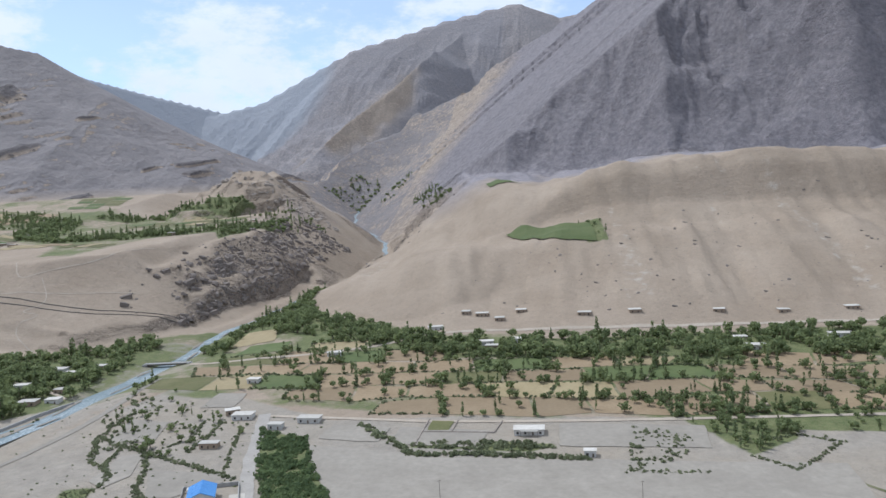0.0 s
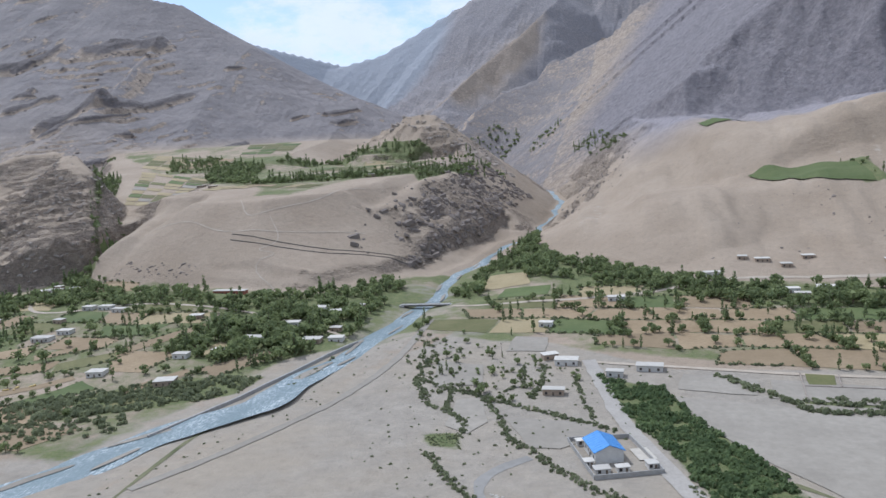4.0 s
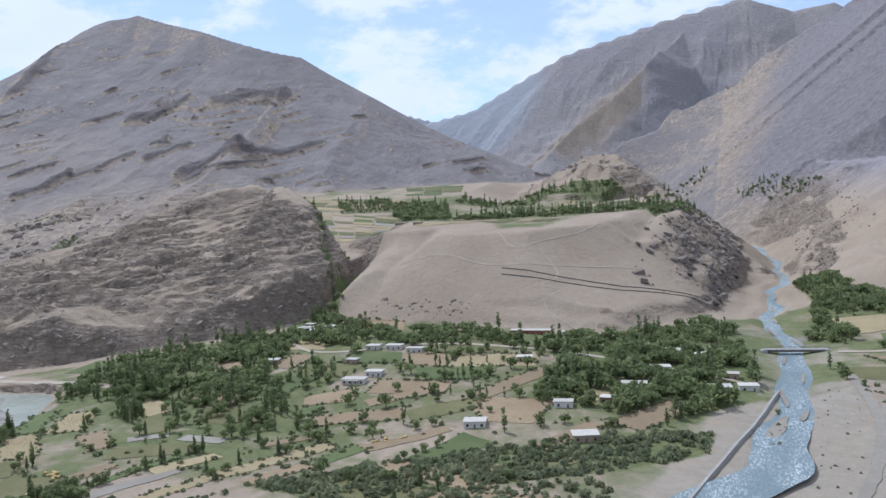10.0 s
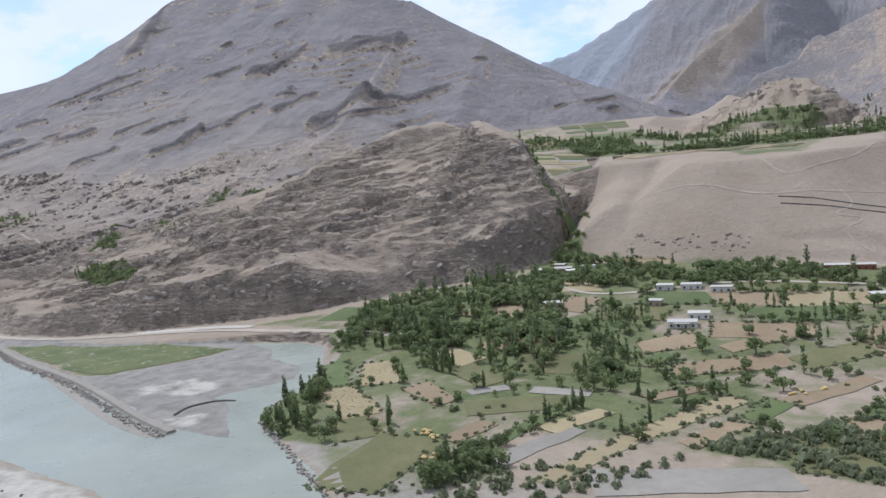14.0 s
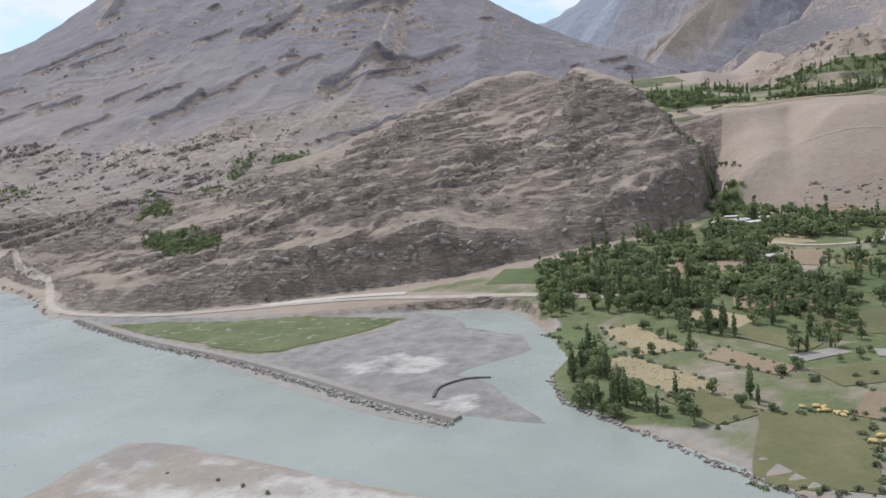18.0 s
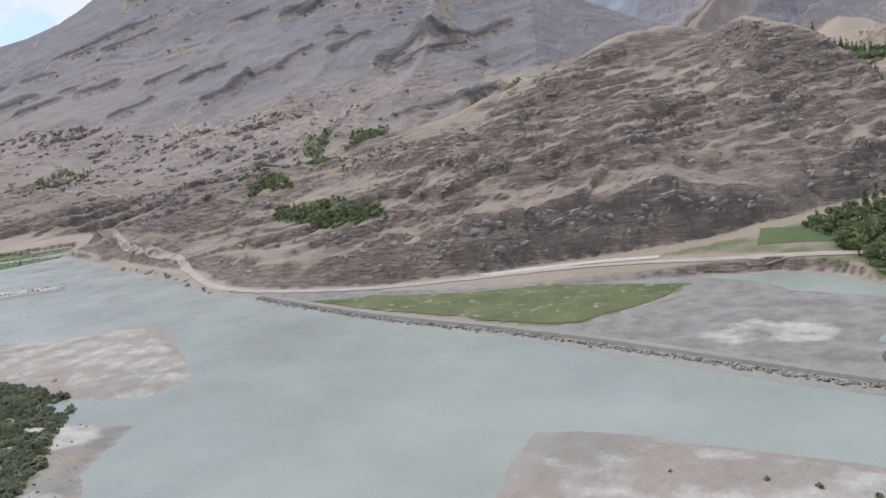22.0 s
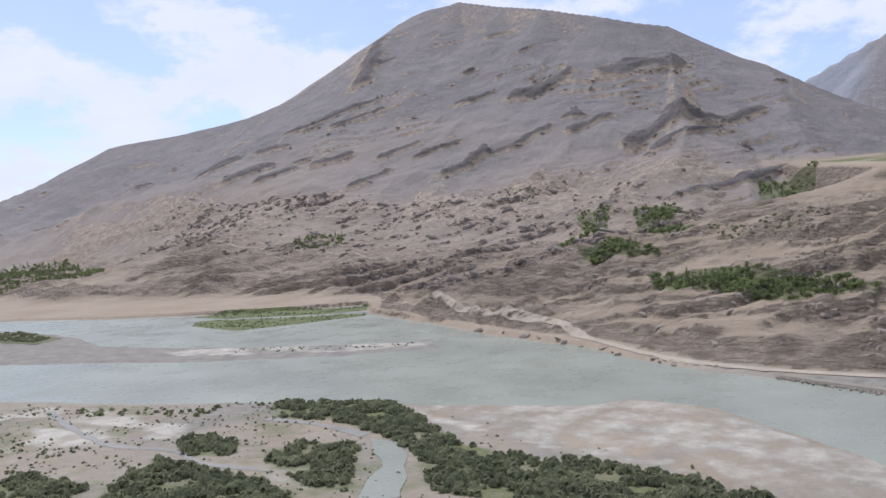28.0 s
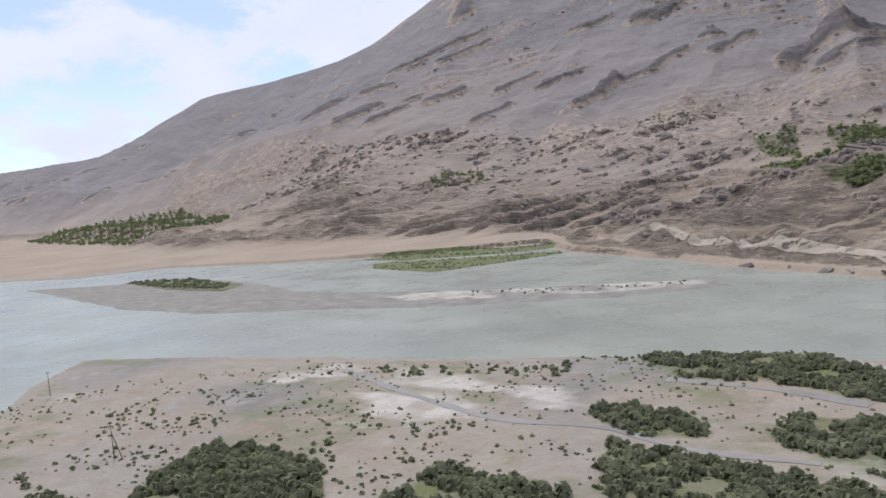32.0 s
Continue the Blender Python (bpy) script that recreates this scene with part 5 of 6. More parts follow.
tagged(part("side_river", stream(TRIBUTARY, ([150, 300, 350, 390, 430, 520, 620, 800, 1200], [28, 25, 24, 22, 19, 17, 16, 14, 12]), -0.55), RAPIDS), "blue mountain river with white rapids", "river", kind="structure")
wall_along("flood_wall", [(-407, 300), (-402, 323), (-392, 369), (-379, 411), (-369, 464)], 1.2, 1.8, CONCRETE, "long grey concrete flood wall beside the side river", "wall")
wall_along("dyke", [(-1128, 362), (-1060, 334), (-1007, 316), (-939, 298), (-883, 278), (-832, 257), (-795, 245)], 3.6, 1.2, SILT, "straight stone dyke between the river and mud flats", "dyke", bottom=0.0)
for name, line, w, mat, label in (
        ("cliff_road", [(-1475, 560), (-1417, 522), (-1363, 490), (-1321, 470), (-1291, 462), (-1268, 444), (-1240, 424), (-1205, 396), (-1165, 374), (-1114, 368), (-1060, 370), (-1010, 386), (-960, 402), (-912, 408), (-872, 406), (-820, 410), (-770, 405)], 6.5, DIRT, "pale dirt road along the foot of the crags"),
        ("valley_road", [(-331, 560), (-312, 556), (-285, 559), (-244, 564), (-207, 578), (-172, 592), (-144, 625), (-113, 632), (-53, 632), (-4, 630), (55, 636), (150, 640), (330, 650)], 5.0, DIRT, "pale dirt road through the fields below the bare slope"),
        ("gravel_road", [(-210, 440), (-199, 407), (-188, 370), (-174, 336), (-162, 308), (-149, 281), (-137, 258), (-120, 215), (-105, 170)], 8.0, GREYROAD, "grey gravel road beside the plantation"),
        ("lane", [(-205, 437), (-150, 433), (-90, 428), (0, 432), (110, 440), (250, 450)], 3.5, DIRT, "narrow pale farm lane between fields"),
        ("west_lane", [(-380, 470), (-450, 505), (-520, 520), (-600, 530), (-660, 495), (-700, 500), (-730, 545)], 3.5, DIRT, "narrow dirt lane through the village"),
        ("hill_path", [(-1600, 640), (-1563, 622), (-1492, 566), (-1440, 535), (-1400, 515)], 2.6, DIRT, "narrow dirt path over the rocky knolls"),
        ("far_path", [(-2159, 828), (-2033, 823), (-1920, 829), (-1766, 813), (-1660, 760)], 3.0, DIRT, "faint pale path below the mountain"),
        ("scree_path", [(-600, 690), (-573, 657), (-553, 679), (-520, 720), (-500, 790)], 1.2, DIRT, "thin pale footpath on the scree"),
        ("scree_path", [(-553, 668), (-532, 648), (-530, 635), (-545, 621), (-519, 625), (-541, 603), (-494, 580)], 1.1, DIRT, "thin pale zigzag footpath on the scree"),
        ("scree_path", [(-690, 650), (-640, 655), (-597, 640), (-550, 646), (-507, 665), (-465, 701)], 1.2, DIRT, "thin pale footpath across the scree front"),
        ("gravel_bank", [(-334, 520), (-328, 470), (-326, 417), (-335, 369), (-348, 322), (-358, 290), (-375, 250)], 5.0, SILT, "pale gravel bank beside the side river"),
        ("shore_sand", [(-1000, 394), (-975, 403), (-940, 413), (-905, 416)], 6.0, PALESAND, "white sand strip under the crags")):
    ribbon(name, line, w, mat, label, "road" if "road" in name or "lane" in name else "path", ragged=0.35)
for off in (0, 7):
    wall_along("pipe_berm", [(-577 - off * 0.3, 632 + off), (-540, 630 + off), (-489, 640 + off), (-450, 660 + off), (-409, 690 + off)], 0.8, 0.5, DARKBERM, "dark stone berm of a canal across the scree", "berm", base=-0.6)

def plots(mat, *rows):
    """Four-sided fields: middle, length, breadth and turn, with uneven corners."""
    out = []
    for cx, cy, long, wide, turn in rows:
        c, q = math.cos(radians(turn)), math.sin(radians(turn))
        skew = 0.12 * wide * math.sin(cx)
        out.append(([(cx + a * c - b * q, cy + a * q + b * c) for a, b in ((-long / 2, -wide / 2 + skew), (long / 2 - skew, -wide / 2), (long / 2, wide / 2 + skew), (-long / 2 + skew, wide / 2))], mat))
    return out


FIELDS = plots(STUBBLE, (-739, 298, 50, 18, -39), (-752, 343, 46, 19, -54), (-613, 265, 51, 9, 69), (-589, 315, 61, 11, 62), (-463, 434, 25, 11, 74))
FIELDS += plots(CROP, (-774, 338, 48, 13, -51), (-645, 291, 54, 7, 76), (-563, 329, 27, 11, 70), (-615, 385, 15, 11, 49), (-514, 346, 46, 20, 68), (-415, 422, 21, 9, 65))
FIELDS += plots(GRASS, (-685, 242, 49, 30, 89), (-660, 312, 44, 18, 28), (-463, 337, 46, 9, 59), (-715, 268, 30, 18, -40), (-540, 400, 40, 18, 40))
FIELDS += plots(SILT, (-635, 272, 42, 9, 66), (-681, 330, 20, 9, 38), (-648, 334, 27, 9, 0), (-579, 258, 60, 18, 20))
FIELDS += plots(TILLED, (-577, 299, 33, 9, 62), (-542, 358, 45, 10, 50), (-598, 345, 34, 8, 42), (-615, 407, 32, 20, 33), (-583, 381, 54, 16, 24), (-734, 455, 45, 24, 0))
FIELDS += plots(TILLED, (-683, 473, 33, 22, 85), (-666, 278, 24, 10, 73), (-429, 414, 46, 20, 56), (-464, 377, 43, 10, 60), (-512, 452, 64, 14, 63), (-575, 415, 36, 12, 45), (-705, 318, 34, 14, -35))
FIELDS += plots(STUBBLE, (-722, 376, 32, 16, -30), (-630, 300, 30, 10, 60)) + plots(GRASS, (-698, 350, 38, 15, -38))
FIELDS += [([(-162, 393), (-118, 387), (-91, 379), (-12, 379), (120, 380), (120, 284), (-38, 284), (-101, 297), (-125, 327), (-146, 358)], SILT),
          ([(-271, 374), (-258, 379), (-248, 349), (-253, 332), (-266, 340)], SILT), ([(-242, 357), (-198, 355), (-190, 344), (-208, 323), (-221, 322)], SILT),
          ([(-158, 424), (-120, 420), (-122, 398), (-160, 402)], SILT), ([(-114, 420), (-60, 416), (-62, 393), (-116, 396)], SILT), ([(-20, 428), (60, 426), (60, 396), (-20, 396)], SILT),
          ([(-300, 430), (-270, 425), (-262, 395), (-290, 390)], SILT), ([(-262, 478), (-240, 478), (-238, 452), (-262, 450)], SILT),
          ([(-93, 866), (-77, 876), (-18, 849), (4, 839), (10, 783), (-29, 793), (-67, 823)], CROP), ([(-141, 1066), (-73, 1021), (-100, 1015), (-129, 1033)], CROP),
          ([(-325, 660), (-290, 650), (-280, 620), (-320, 610)], STUBBLE), ([(-300, 610), (-262, 612), (-260, 585), (-300, 580)], CROP)]
NAMES = {"tilled_field": "bare brown tilled field", "stubble_field": "cut yellow stubble field with straw", "green_crop": "small bright green crop field", "dry_meadow": "dull green grazed meadow",
         "silty_field": "bare pale grey silt field"}
TAKEN = [f for f, _ in FIELDS]
for k, (poly, mat) in enumerate(FIELDS):
    sheet("field", poly, mat, NAMES[mat.name], "field", lift=(1.2 if poly[0][1] > 700 else 0.2) + 0.003 * k, group="valley fields")
for poly, mat in (f for f in FIELDS[:34] if f[1] is not SILT):
    for a, b in zip(poly, poly[1:] + poly[:1]):
        if rng.random() < 0.6:
            row_of("bush", [a, b], 3.0, 1.25, 1.2, 0.5)
        if rng.random() < 0.3:
            row_of("tree", [a, b], 6.5, 0.7, 1.2, 0.5)

BELTS = [[(-760, 520), (-735, 590), (-640, 560), (-540, 562), (-470, 570), (-410, 640), (-382, 600), (-382, 520), (-480, 500), (-560, 525), (-650, 512)],
         [(-806, 372), (-820, 420), (-838, 462), (-770, 530), (-720, 540), (-685, 450), (-705, 385), (-770, 380)],
         [(-500, 420), (-490, 500), (-400, 540), (-378, 500), (-382, 440), (-420, 405)],
         [(-310, 720), (-290, 640), (-200, 606), (-120, 560), (60, 545), (400, 560), (400, 626), (200, 626), (100, 616), (-20, 606), (-130, 616), (-200, 660)],
         [(-346, 600), (-330, 740), (-340, 900), (-328, 900), (-300, 770), (-262, 690), (-310, 660), (-320, 580)]]
ANGLE = radians(10)
for i in range(-24, 18):
    for j in range(-2, 16):
        u, v = i * 47 + (13 if j % 2 else -10), 240 + j * 29
        cs = []
        for a, b in ((0, 0), (1, 0), (1, 1), (0, 1)):
            r = np.random.default_rng((i + a + 50) * 97 + (j + b + 9) * 31)
            jx, jy = r.uniform(-9, 9), r.uniform(-6, 6)
            q = Vector((u + a * 45 + jx, v + b * 27 + jy))
            cs.append((q.x * math.cos(ANGLE) - (q.y - 400) * math.sin(ANGLE), 400 + q.x * math.sin(ANGLE) * 0.25 + (q.y - 400) * math.cos(ANGLE)))
        cx, cy = sum(c[0] for c in cs) / 4, sum(c[1] for c in cs) / 4
        pts = cs + [(cx, cy)] + [((a[0] + cx) / 2, (a[1] + cy) / 2) for a in cs]
        if not all(float(inside(np.array(a), np.array(b), VILLAGE_EDGE)) > 1 for a, b in pts):
            continue
        if any(contains(p, a, b) for p in TAKEN for a, b in pts) or any(contains(p, cx, cy) for p in BELTS) or not free(cx, cy, 6):
            continue
        if along(np.array(cx), np.array(cy), TRIBUTARY)[0] < 42 or rng.random() < 0.05:
            continue
        mat = rng.choice(np.array([TILLED, STUBBLE, CROP, GRASS], dtype=object), p=[0.50, 0.12, 0.16, 0.22])
        sheet("field", cs, mat, NAMES[mat.name], "field", lift=0.19, group="valley fields")
        for a, b in zip(cs, cs[1:] + cs[:1]):
            if rng.random() < 0.5:
                row_of("bush", [a, b], 3.0, 1.3, 0.8, 0.55)
            if rng.random() < 0.28:
                row_of("tree", [a, b], 7.0, 0.85, 1.8, 0.55)
def strips(corners, across, along_, seed, mats):
    """A block of narrow terrace fields between four corners."""
    r = np.random.default_rng(seed)
    a, b, c, d = (np.array(q, float) for q in corners)
    for i in range(across):
        for j in range(along_):
            cell = []
            for u, v in ((i + 0.04, j + 0.06), (i + 0.96, j + 0.06), (i + 0.96, j + 0.9), (i + 0.04, j + 0.9)):
                u, v = u / across, v / along_
                p = (a * (1 - u) + b * u) * (1 - v) + (d * (1 - u) + c * u) * v
                cell.append(tuple(p + r.uniform(-1.5, 1.5, 2)))
            if r.random() < 0.88:
                sheet("field", cell, mats[r.integers(len(mats))], "narrow terrace field of stubble or grass", "field", lift=0.5, step=9.0, group="terrace fields")


strips([(-850, 800), (-765, 788), (-825, 960), (-1040, 1070)], 4, 10, 1, (STUBBLE, STUBBLE, GRASS, CROP, SILT))
strips([(-1075, 1110), (-880, 1010), (-900, 1150), (-1160, 1260)], 4, 5, 2, (STUBBLE, GRASS, GRASS, TILLED))
strips([(-770, 825), (-572, 795), (-566, 822), (-760, 868)], 8, 2, 3, (STUBBLE, STUBBLE, GRASS, TILLED))
strips([(-993, 1334), (-860, 1310), (-820, 1180), (-930, 1200)], 3, 4, 4, (GRASS, CROP, GRASS))
strips([(-700, 1020), (-540, 1040), (-530, 1130), (-720, 1110)], 5, 3, 5, (GRASS, STUBBLE, CROP))
sheet("field", [(-778, 668), (-762, 666), (-748, 674), (-745, 645), (-757, 650)], CROP, "green strip of grass in a dry gully", "field", lift=0.4)

wall_along("sand_toe", [(-1044, 336), (-973, 303), (-919, 281), (-874, 263), (-838, 248), (-801, 239)], 4.5, 0.12, SILT, "pale sand strip along the foot of the dyke", "sand", bottom=0.0)
wall_along("spur_bank", [(-800, 289), (-808, 287), (-814, 279), (-816, 272), (-813, 263)], 1.0, 0.7, DARKBERM, "short dark bank curving over the mud flat", "bank", base=-0.5)
for line in ([(-88, 293), (-74, 293), (-47, 280), (-36, 281)], [(-117, 306), (-93, 288), (-74, 273), (-52, 258), (-37, 256), (-17, 264), (-5, 267), (30, 262)], [(-102, 313), (-80, 301), (-57, 293), (-40, 279)],
             [(-377, 335), (-386, 311), (-380, 267), (-375, 235)], [(100, 376), (114, 366), (130, 346)], [(85, 340), (119, 340)], [(70, 306), (107, 305)], [(90, 360), (120, 352)]):
    ribbon("dry_rill", line, 2.2, MARSHGRASS, "narrow weedy rill across the gravel flat", "channel", lift=0.16, ragged=0.8)
ribbon("dry_channel", [(-219, 312), (-230, 299), (-235, 284), (-227, 263), (-215, 242), (-205, 222)], 5.0, WETMUD, "grey silt channel across the gravel flat", "channel", lift=0.12, ragged=0.6)
ribbon("wet_channel", [(185, 480), (174, 451), (154, 399), (137, 350), (113, 294), (95, 240)], 11.0, WETMUD, "dark wet channel along the edge of the flat", "channel", lift=0.15, ragged=0.5)
for line in ([(-99, 432), (-100, 393)], [(-81, 431), (-82, 414)], [(-54, 430), (-57, 413)], [(-99, 413), (-57, 413)]):
    wall_along("field_wall", line, 0.6, 0.7, STONE, "low pale stone wall between silt plots", "wall", base=-0.4)
sheet("field", [(-97, 430), (-83, 429), (-84, 416), (-97, 415)], GRASS, "small dull green plot between stone walls", "field", lift=0.36, group="valley fields")
# marsh and sand flats by the great river
sheet("marsh", [(-1085, 350), (-1040, 334), (-1007, 325), (-939, 306), (-922, 311), (-906, 331), (-892, 353), (-888, 376), (-950, 377), (-1000, 364), (-1050, 358)], RIVERMARSH, "green marsh grass between dyke and road", "marsh", lift=0.22, wobble=3)
sheet("pond", [(-1230, 200), (-1217, 201), (-1206, 190), (-1196, 176), (-1182, 158), (-1192, 150), (-1206, 177)], WATER, "still water in a side channel among shrubs", "water", lift=0.2, wobble=2, step=6)
ribbon("dry_channel", [(-1290, 205), (-1262, 208), (-1235, 203)], 4, WETMUD, "damp mud channel between thickets", "channel", lift=0.1, ragged=0.9)
ribbon("dry_channel", [(-1400, 172), (-1367, 162), (-1337, 155), (-1310, 150), (-1285, 160), (-1262, 152), (-1235, 158)], 3.2, WETMUD, "damp mud channel between thickets", "channel", lift=0.1, ragged=0.9)
for y, off, long, wide in ((250, -7, 34, 5), (275, 6, 26, 4), (305, -6, 40, 5), (330, 8, 30, 4), (352, 2, 22, 3), (372, -5, 36, 6), (400, -3, 44, 7), (425, 5, 20, 3), (455, -4, 34, 3.5), (500, 4, 28, 2.5),
                           (545, -4, 24, 2.5), (600, 4, 30, 3), (640, -4, 34, 3), (690, 4, 26, 2.5), (750, -3, 30, 2.5), (820, 3, 30, 2)):
    cx = float(np.interp(y, [p[1] for p in TRIBUTARY], [p[0] for p in TRIBUTARY]))
    tilt = float(np.interp(y + 12, [p[1] for p in TRIBUTARY], [p[0] for p in TRIBUTARY])) - cx
    bar = [(cx + off + wide * math.sin(a) * 0.5 + tilt / 12 * long * 0.5 * math.cos(a), y + long * 0.5 * math.cos(a)) for a in np.linspace(0, 2 * math.pi, 13)[:-1]]
    sheet("gravel_bar", bar, SILT, "low gravel bar in the side river", "gravel bar", lift=0.95, wobble=2.2, step=5.0, group="gravel bars")
sheet("isle_green", [(-1880, 318), (-1850, 345), (-1790, 352), (-1710, 335), (-1690, 305), (-1760, 298)], MARSHGRASS, "green reeds on a river island", "marsh", lift=0.25, wobble=4)

# ---- woods and shrubs ----
plant(BELTS[0], 7.0, 0.10, 1.1)
plant(BELTS[1], 6.6, 0.16, 1.05)
plant(BELTS[2], 6.0, 0.08, 1.2)
plant(BELTS[3], 7.0, 0.06, 1.2)
plant(BELTS[4], 7.0, 0.1, 1.1)
plant([(-768, 296), (-770, 318), (-762, 318), (-748, 290), (-735, 266), (-722, 250), (-745, 252), (-775, 270)], 4.6, 0.2, 0.9, 0.8)
plant([(-735, 262), (-712, 272), (-700, 285), (-705, 262), (-715, 250), (-730, 250)], 5.0, 0.2, 0.8, 0.7)
plant([(-762, 366), (-700, 345), (-640, 350), (-620, 382), (-660, 432), (-740, 420)], 6.4, 0.2, 0.95, 0.7)
plant([(-668, 240), (-652, 262), (-640, 250), (-655, 225)], 5.0, 0.1, 0.9)
plant([(-640, 330), (-600, 360), (-560, 380), (-570, 395), (-620, 372), (-700, 330), (-690, 310)], 7.5, 0.15, 0.8, 0.6)
plant([(-700, 380), (-640, 395), (-625, 440), (-660, 470), (-690, 440)], 8, 0.3, 0.9, 0.8)
plant([(-585, 440), (-540, 470), (-510, 440), (-540, 410), (-580, 412)], 9, 0.2, 0.9, 0.7)
plant([(-300, 560), (-210, 545), (-120, 530), (0, 500), (150, 500), (350, 510), (350, 545), (100, 540), (-110, 555), (-220, 590)], 11, 0.3, 0.85, 0.45)
plant([(-240, 520), (-100, 480), (40, 450), (300, 460), (300, 500), (50, 495), (-120, 530)], 15, 0.4, 0.8, 0.5)
plant([(60, 420), (330, 420), (330, 470), (100, 455)], 8, 0.1, 0.8, 0.7)
plant([(-910, 1101), (-801, 1073), (-716, 872), (-830, 945)], 6.5, 0.15, 1.0, 0.8)
plant([(-1043, 1159), (-942, 1166), (-871, 1020), (-959, 1027)], 7, 0.3, 0.95, 0.6)
plant([(-720, 868), (-676, 850), (-571, 868), (-500, 905), (-488, 960), (-560, 930), (-660, 905)], 5.6, 0.3, 1.0, 0.9)
plant([(-809, 1095), (-715, 1130), (-578, 1140), (-552, 1189), (-700, 1180), (-800, 1150)], 7, 0.3, 1.0, 0.7)
plant([(-521, 960), (-470, 1130), (-450, 1054), (-478, 906)], 6.5, 0.25, 0.95, 0.8)
plant([(-1070, 1010), (-1040, 1020), (-930, 880), (-850, 780), (-800, 715), (-785, 684), (-820, 725), (-880, 790), (-960, 862)], 6.0, 0.3, 0.9, 0.85)
plant([(-751, 616), (-728, 620), (-716, 588), (-740, 578)], 5.2, 0.2, 0.9, 0.8)
row_of("tree", [(-795, 690), (-765, 660), (-748, 636)], 5, 0.7, 1.5, 0.6)
row_of("tree", [(-770, 700), (-740, 680), (-728, 640)], 6, 0.65, 1.5, 0.5)
plant([(-1532, 1002), (-1478, 1001), (-1440, 900), (-1495, 940)], 6.5, 0.1, 0.75, 0.8)
plant([(-1439, 990), (-1388, 1027), (-1357, 917), (-1390, 880)], 6.5, 0.1, 0.75, 0.7)
plant([(-1329, 1228), (-1244, 1251), (-1240, 1130), (-1301, 1109)], 8, 0.1, 0.8, 0.7)
plant([(-1452, 792), (-1400, 735), (-1340, 655), (-1388, 657)], 6.2, 0.1, 0.75, 0.8)
plant([(-1983, 865), (-1946, 964), (-1862, 854), (-1913, 808)], 9, 0.1, 0.9, 0.7)
plant([(-1261, 560), (-1175, 514), (-1170, 493), (-1246, 529)], 4.8, 0.15, 0.62, 0.95)
plant([(-1233, 520), (-1223, 540), (-1115, 496), (-1097, 468), (-1132, 462)], 5.0, 0.1, 0.6, 0.85)
plant([(-1330, 640), (-1290, 622), (-1255, 580), (-1326, 602)], 5.6, 0.1, 0.65, 0.7)
thick("bush", [(-1240, 640), (-1150, 610), (-1122, 578), (-1212, 600)], 4.4, 1.6, 0.6)
thick("bush", [(-1100, 615), (-1044, 596), (-1036, 552), (-1085, 560)], 4.4, 1.4, 0.4)
thick("bush", [(-1735, 1054), (-1689, 1144), (-1641, 1197), (-1649, 1048)], 8, 2.2, 0.5)
row_of("bush", [(-1687, 723), (-1660, 760), (-1625, 745)], 4, 1.6, 4, 0.7)
plant([(-560, 1120), (-440, 1080), (-430, 1200), (-480, 1230)], 11, 0.3, 0.9, 0.6)
plant([(-3500, 900), (-2900, 960), (-2430, 790), (-2250, 660), (-2540, 650), (-2990, 690), (-3500, 800)], 11, 0.1, 1.1, 0.75)
plant([(-1243, 535), (-1207, 548), (-1140, 510), (-1117, 470), (-1160, 480), (-1217, 500)], 5.0, 0.12, 0.62, 0.9)
plant([(-1480, 860), (-1410, 880), (-1351, 733), (-1372, 716)], 7.2, 0.05, 0.7, 0.6)
plant([(-1344, 740), (-1330, 780), (-1253, 660), (-1272, 640)], 6.4, 0.05, 0.7, 0.6)
plant([(-1428, 960), (-1383, 1001), (-1250, 800), (-1300, 780)], 8.8, 0.05, 0.7, 0.45)
plant([(-1364, 645), (-1309, 630), (-1290, 600), (-1320, 596)], 5.6, 0.05, 0.7, 0.8)
plant([(-735, 609), (-750, 640), (-790, 700), (-825, 735), (-770, 670), (-722, 612)], 6, 0.2, 0.7, 0.7)
plant([(-15, 850), (15, 850), (22, 785), (0, 782), (-5, 830)], 7, 0.5, 0.7, 0.8)
plant([(-405, 1745), (-350, 1715), (-255, 1460), (-290, 1455), (-380, 1630)], 10, 0.2, 1.0, 0.7)
plant([(-840, 2280), (-690, 2230), (-650, 2400), (-770, 2450)], 15, 0.1, 1.5, 0.7)
plant([(-560, 1960), (-500, 1950), (-470, 2050), (-540, 2080)], 14, 0.1, 1.3, 0.6)
plant([(-780, 400), (-700, 560), (-470, 565), (-390, 540), (-400, 400), (-560, 345), (-690, 330)], 15, 0.1, 0.95, 0.55)
plant([(-300, 560), (-140, 615), (380, 610), (380, 445), (-60, 440), (-300, 480)], 17, 0.25, 0.9, 0.5)
plant([(-335, 482), (-300, 472), (-215, 447), (-208, 385), (-252, 372), (-300, 405)], 8.5, 0.15, 0.62, 0.6)
thick("bush", [(-335, 470), (-215, 440), (-208, 385), (-255, 372), (-310, 410)], 5.0, 1.4, 0.2)
thick("bush", [(-330, 478), (-160, 425), (-150, 360), (-215, 300), (-240, 250), (-300, 300), (-320, 400)], 7, 0.7, 0.5)
thick("bush", [(-350, 470), (-330, 470), (-345, 330), (-385, 240), (-400, 240), (-360, 350)], 6, 0.6, 0.5)
for bar in GREEN_BARS:
    thick("bush", bar, 3.4, 0.75, 0.9)
thick("bush", [(-1500, 60), (-1480, 110), (-1420, 175), (-1310, 220), (-1230, 200), (-1180, 150), (-1250, 80), (-1400, 40)], 3.2, 0.5, 0.7)
thick("bush", [(-1230, 240), (-1110, 215), (-1000, 140), (-920, 150), (-1000, 90), (-1180, 140)], 5.0, 0.45, 0.6)
